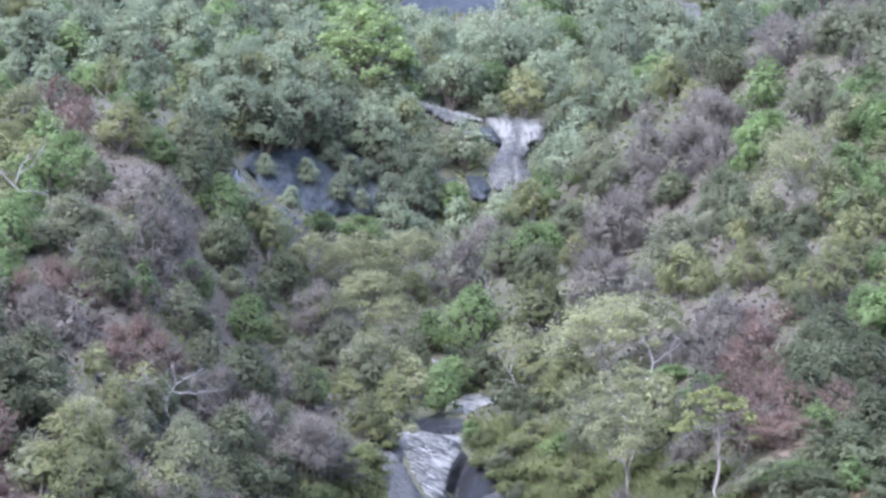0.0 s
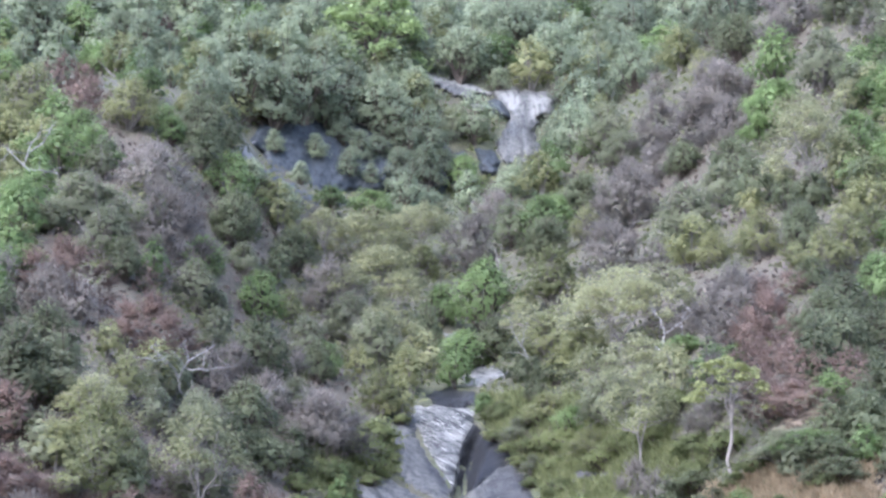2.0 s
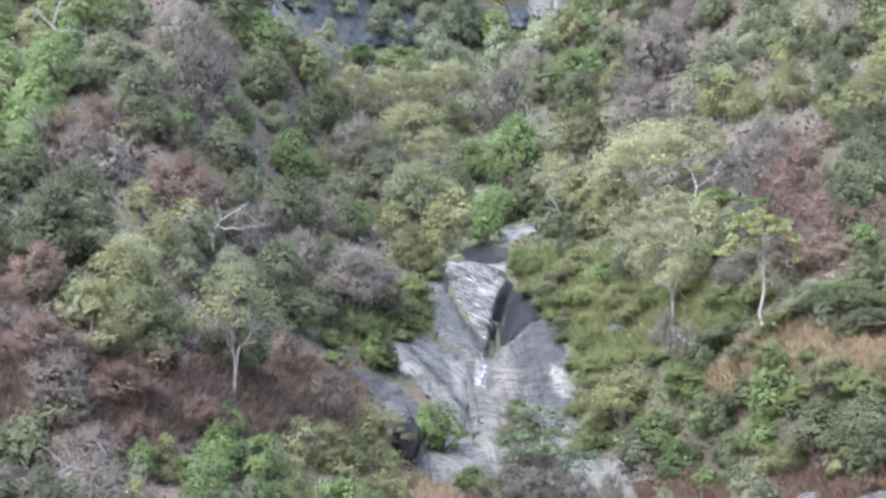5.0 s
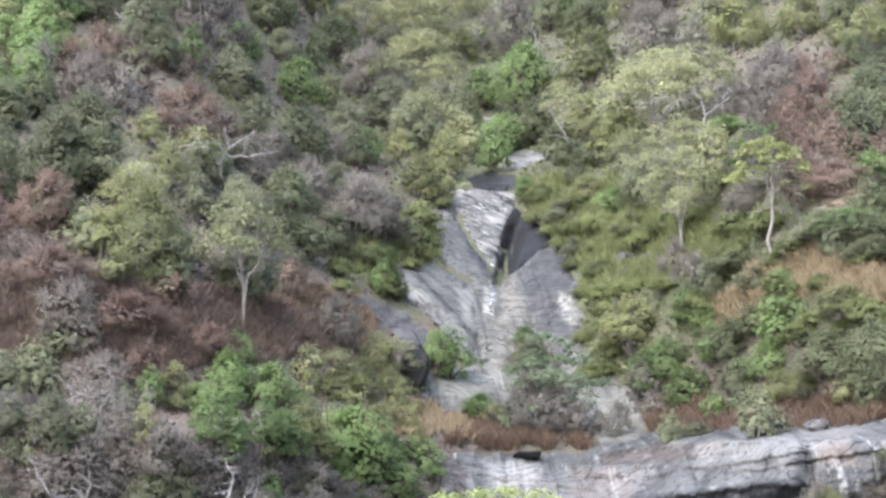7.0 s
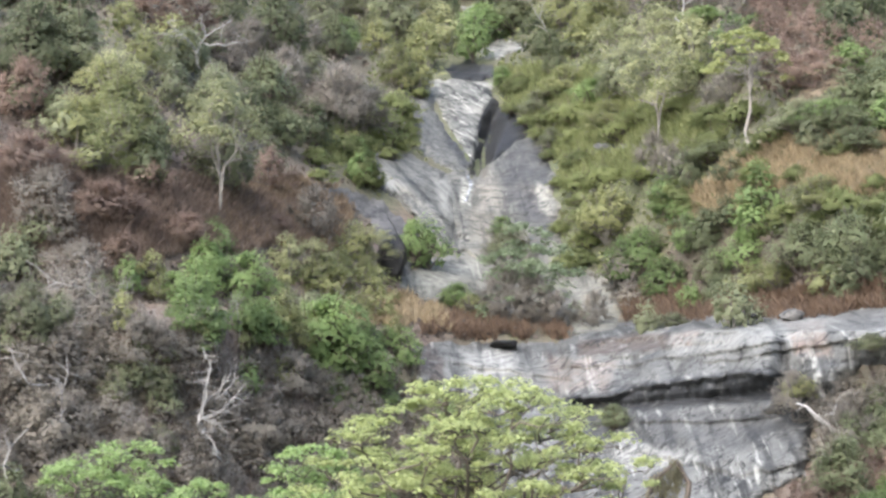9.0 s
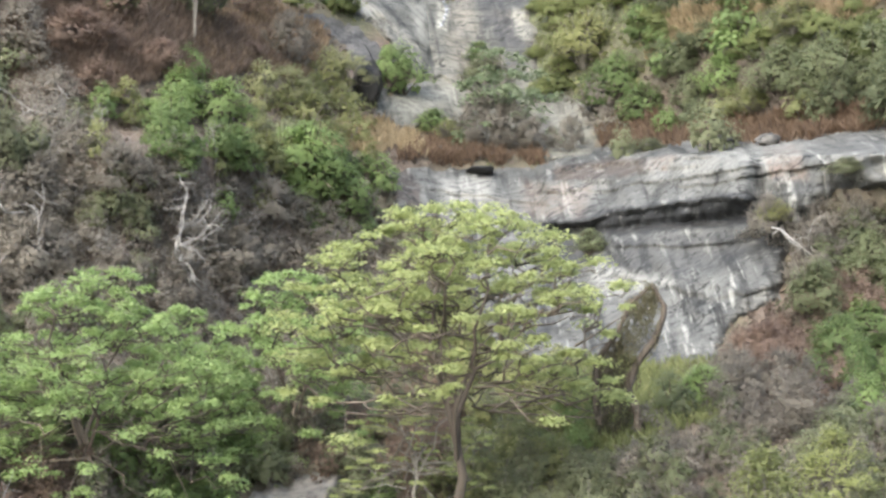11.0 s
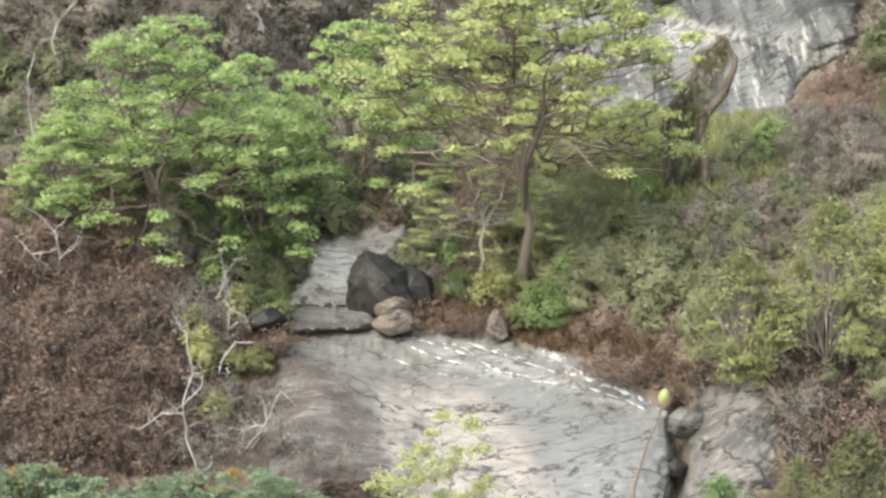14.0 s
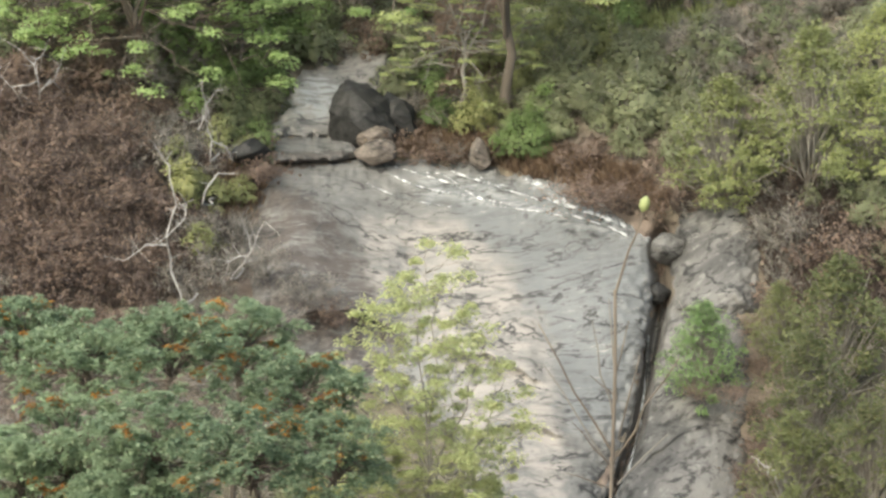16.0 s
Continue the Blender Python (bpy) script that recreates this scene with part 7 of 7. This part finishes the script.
# ---------------------------------------------------------------- grass and low litter
def grass(label, outline, colours, high, count, seed):
    """Tufts of upright blades over an area of the slope; high in degrees."""
    rng = np.random.default_rng(seed)
    outline = list(outline)
    xs, ys = [p[0] for p in outline], [p[1] for p in outline]
    a, e = rng.uniform(min(xs), max(xs), count * 3), rng.uniform(min(ys), max(ys), count * 3)
    inside = edge_distance(a, e, outline) + 0.25 * rough(a * 2, e * 2, seed) > 0
    for rock in OUTCROPS:
        inside &= edge_distance(a, e, rock) < 0.08
    a, e = a[inside][:count], e[inside][:count]
    foot = spot(a, e)
    size = np.hypot(foot[:, 0], foot[:, 1])[:, None] * math.radians(1) * high
    blades = 5
    foot, size = np.repeat(foot, blades, 0), np.repeat(size, blades, 0) * rng.uniform(0.6, 1.3, (len(foot) * blades, 1))
    n = len(foot)
    foot = foot + rng.normal(0, 0.12, (n, 3)) * size * (1, 1, 0) - np.array([0, 0, 0.05]) * size
    way = unit(rng.normal(0, 0.38, (n, 3)) * (1, 1, 0) + (0, 0, 1.0))
    side = unit(np.cross(way, rng.normal(0, 1, (n, 3)))) * size * 0.055
    bend = rng.normal(0, 0.16, (n, 3)) * size * (1, 1, 0.2)
    v = np.stack([foot, foot + way * size * 0.55 + side, foot + way * size + bend, foot + way * size * 0.55 - side], 1).reshape(-1, 3)
    f = np.arange(n * 4).reshape(n, 4)
    tint = np.repeat(rng.random(n // blades), blades * 4)
    me = mesh_of("grass", v, f, foliage("grass_blades", *colours, joined=True, through_leaf=0.55), attrs=[("tint", tint)])
    return tagged(new("grass", me), label, "grass", kind="stuff")


STRAW = ((0.34, 0.27, 0.165), (0.43, 0.345, 0.215), (0.46, 0.38, 0.25))
RUST = ((0.15, 0.105, 0.075), (0.22, 0.155, 0.105), (0.27, 0.195, 0.13))
DRY = ((0.18, 0.135, 0.106), (0.25, 0.195, 0.155), (0.3, 0.24, 0.188))
MEADOW = ((0.21, 0.24, 0.1), (0.29, 0.31, 0.135), (0.33, 0.33, 0.17))
BROWN = ((0.085, 0.066, 0.056), (0.125, 0.098, 0.083), (0.16, 0.122, 0.1))
grass("dry straw-coloured grass on the slope", [(6.48, 5.25), (7.14, 6.21), (8.43, 7.32), (9.72, 8.02), (13.18, 8.17), (13.14, 6.28), (10.80, 6.48), (9.37, 6.35), (7.61, 5.25)], STRAW, 0.34, 2600, 1)
grass("rusty dry grass along the cliff's rim", [(5.50, 2.85), (5.66, 3.33), (8.38, 3.56), (13.08, 3.75), (13.07, 3.12), (9.95, 2.91), (7.58, 2.81)], RUST, 0.5, 1100, 2)
grass("ochre grass beside the chute", [(-2.90, 3.15), (-1.45, 3.48), (0.17, 3.17), (0.34, 2.68), (-1.28, 2.52), (-2.58, 2.67)], STRAW, 0.4, 500, 3)
grass("dark rusty grass under the chute", [(-0.31, 2.52), (0.33, 3.01), (2.28, 2.85), (3.89, 2.53), (3.73, 2.29), (1.14, 2.36)], RUST, 0.35, 500, 4)
grass("green weeds beside the cleft", [(1.79, 9.96), (3.60, 10.12), (6.85, 9.43), (8.44, 8.28), (6.02, 6.87), (3.75, 6.56), (3.26, 8.02), (1.96, 8.99)], MEADOW, 0.34, 5000, 5)
grass("green weeds on the chute's far bank", [(-3.44, 8.16), (-1.97, 8.82), (-0.66, 8.83), (-0.66, 7.86), (-1.64, 7.20), (-2.94, 7.19)], MEADOW, 0.34, 900, 6)
grass("green grass under the cliff", [(3.77, -3.91), (5.39, -3.26), (8.59, -3.41), (8.91, -4.84), (6.35, -5.82), (3.77, -5.84)], MEADOW, 0.42, 1300, 7)
grass("rusty dead grass beside the slab", [(-1.86, -9.31), (-1.37, -8.75), (0.76, -8.92), (3.05, -9.56), (5.18, -9.87), (6.02, -11.14), (4.54, -10.84), (2.40, -10.13), (-0.23, -9.57)], RUST, 0.45, 900, 8)
grass("brown dead scrub grass on the bank", [(-13.93, -6.57), (-9.93, -7.96), (-6.42, -8.68), (-5.97, -10.14), (-6.33, -11.58), (-7.20, -13.17), (-10.16, -13.70), (-14.30, -13.17)], BROWN, 0.42, 1900, 9)
grass("brown dead grass on the dry slope", [(-13.47, 7.29), (-9.39, 7.09), (-5.36, 6.36), (-2.93, 5.90), (-3.57, 4.92), (-7.74, 4.56), (-13.39, 4.46)], DRY, 0.36, 7000, 10)
grass("pale dry grass below the earth scar", [(-6.3, 6.6), (-4.6, 6.95), (-2.9, 6.6), (-2.2, 5.6), (-3.1, 4.8), (-6.2, 4.75)], ((0.2, 0.145, 0.1), (0.3, 0.23, 0.155), (0.4, 0.32, 0.21)), 0.3, 2600, 13)
grass("brown dead grass above the rock bank", [(6.01, -10.98), (8.43, -10.45), (11.13, -10.06), (13.34, -10.46), (13.49, -13.61), (9.66, -13.78), (8.80, -12.21)], BROWN, 0.55, 1200, 11)
grass("orange fern-like weeds at the slab's edge", [(-6.78, -10.12), (-6.44, -9.48), (-5.14, -9.43), (-5.31, -9.99), (-6.16, -11.26), (-6.98, -11.24)], RUST, 0.4, 250, 12)


def ground_cover(label, colours, lo, hi, count, seed, size=0.085):
    """Low weeds or fallen leaves over the slope where its lushness lies between lo and hi."""
    rng = np.random.default_rng(seed)
    a, e = rng.uniform(-15.4, 15.4, count * 4), rng.uniform(-12, 22.5, count * 4)
    lush = lushness(a, e)
    ok = (lush >= lo) & (lush < hi)
    for rock in OUTCROPS:
        ok &= edge_distance(a, e, rock) < -0.06
    a, e = a[ok][:count], e[ok][:count]
    foot = spot(a, e)
    unit_size = np.hypot(foot[:, 0], foot[:, 1])[:, None] * math.radians(1)
    heap = Heap()
    heap_places = foot + np.array([0, 0, 1.0]) * unit_size * rng.uniform(0.02, 0.2, (len(foot), 1))
    n = len(foot)
    along = unit(rng.normal(0, 1, (n, 3)) * (1, 1, 0.8))
    across = unit(np.cross(along, rng.normal(0, 1, (n, 3))))
    ln = unit_size * size * rng.uniform(0.6, 1.5, (n, 1))
    v = np.stack([heap_places - along * ln, heap_places + across * ln * 0.6, heap_places + along * ln, heap_places - across * ln * 0.6], 1).reshape(-1, 3)
    heap.put(v, np.arange(n * 4).reshape(n, 4))
    me = mesh_of("ground_cover", *heap.arrays(), foliage("ground_cover_leaves", *colours, joined=True), attrs=[("tint", np.repeat(rng.random(n), 4))])
    return tagged(new("ground_cover", me), label, "ground cover", kind="stuff")


ground_cover("low green weeds covering the slope", ((0.15, 0.175, 0.08), (0.235, 0.25, 0.115), (0.27, 0.27, 0.15)), 0.45, 2.0, 30000, 51)
ground_cover("brown leaf litter and dry stalks covering the slope", ((0.11, 0.09, 0.075), (0.165, 0.137, 0.113), (0.2, 0.16, 0.12)), -1.0, 0.45, 26000, 52)
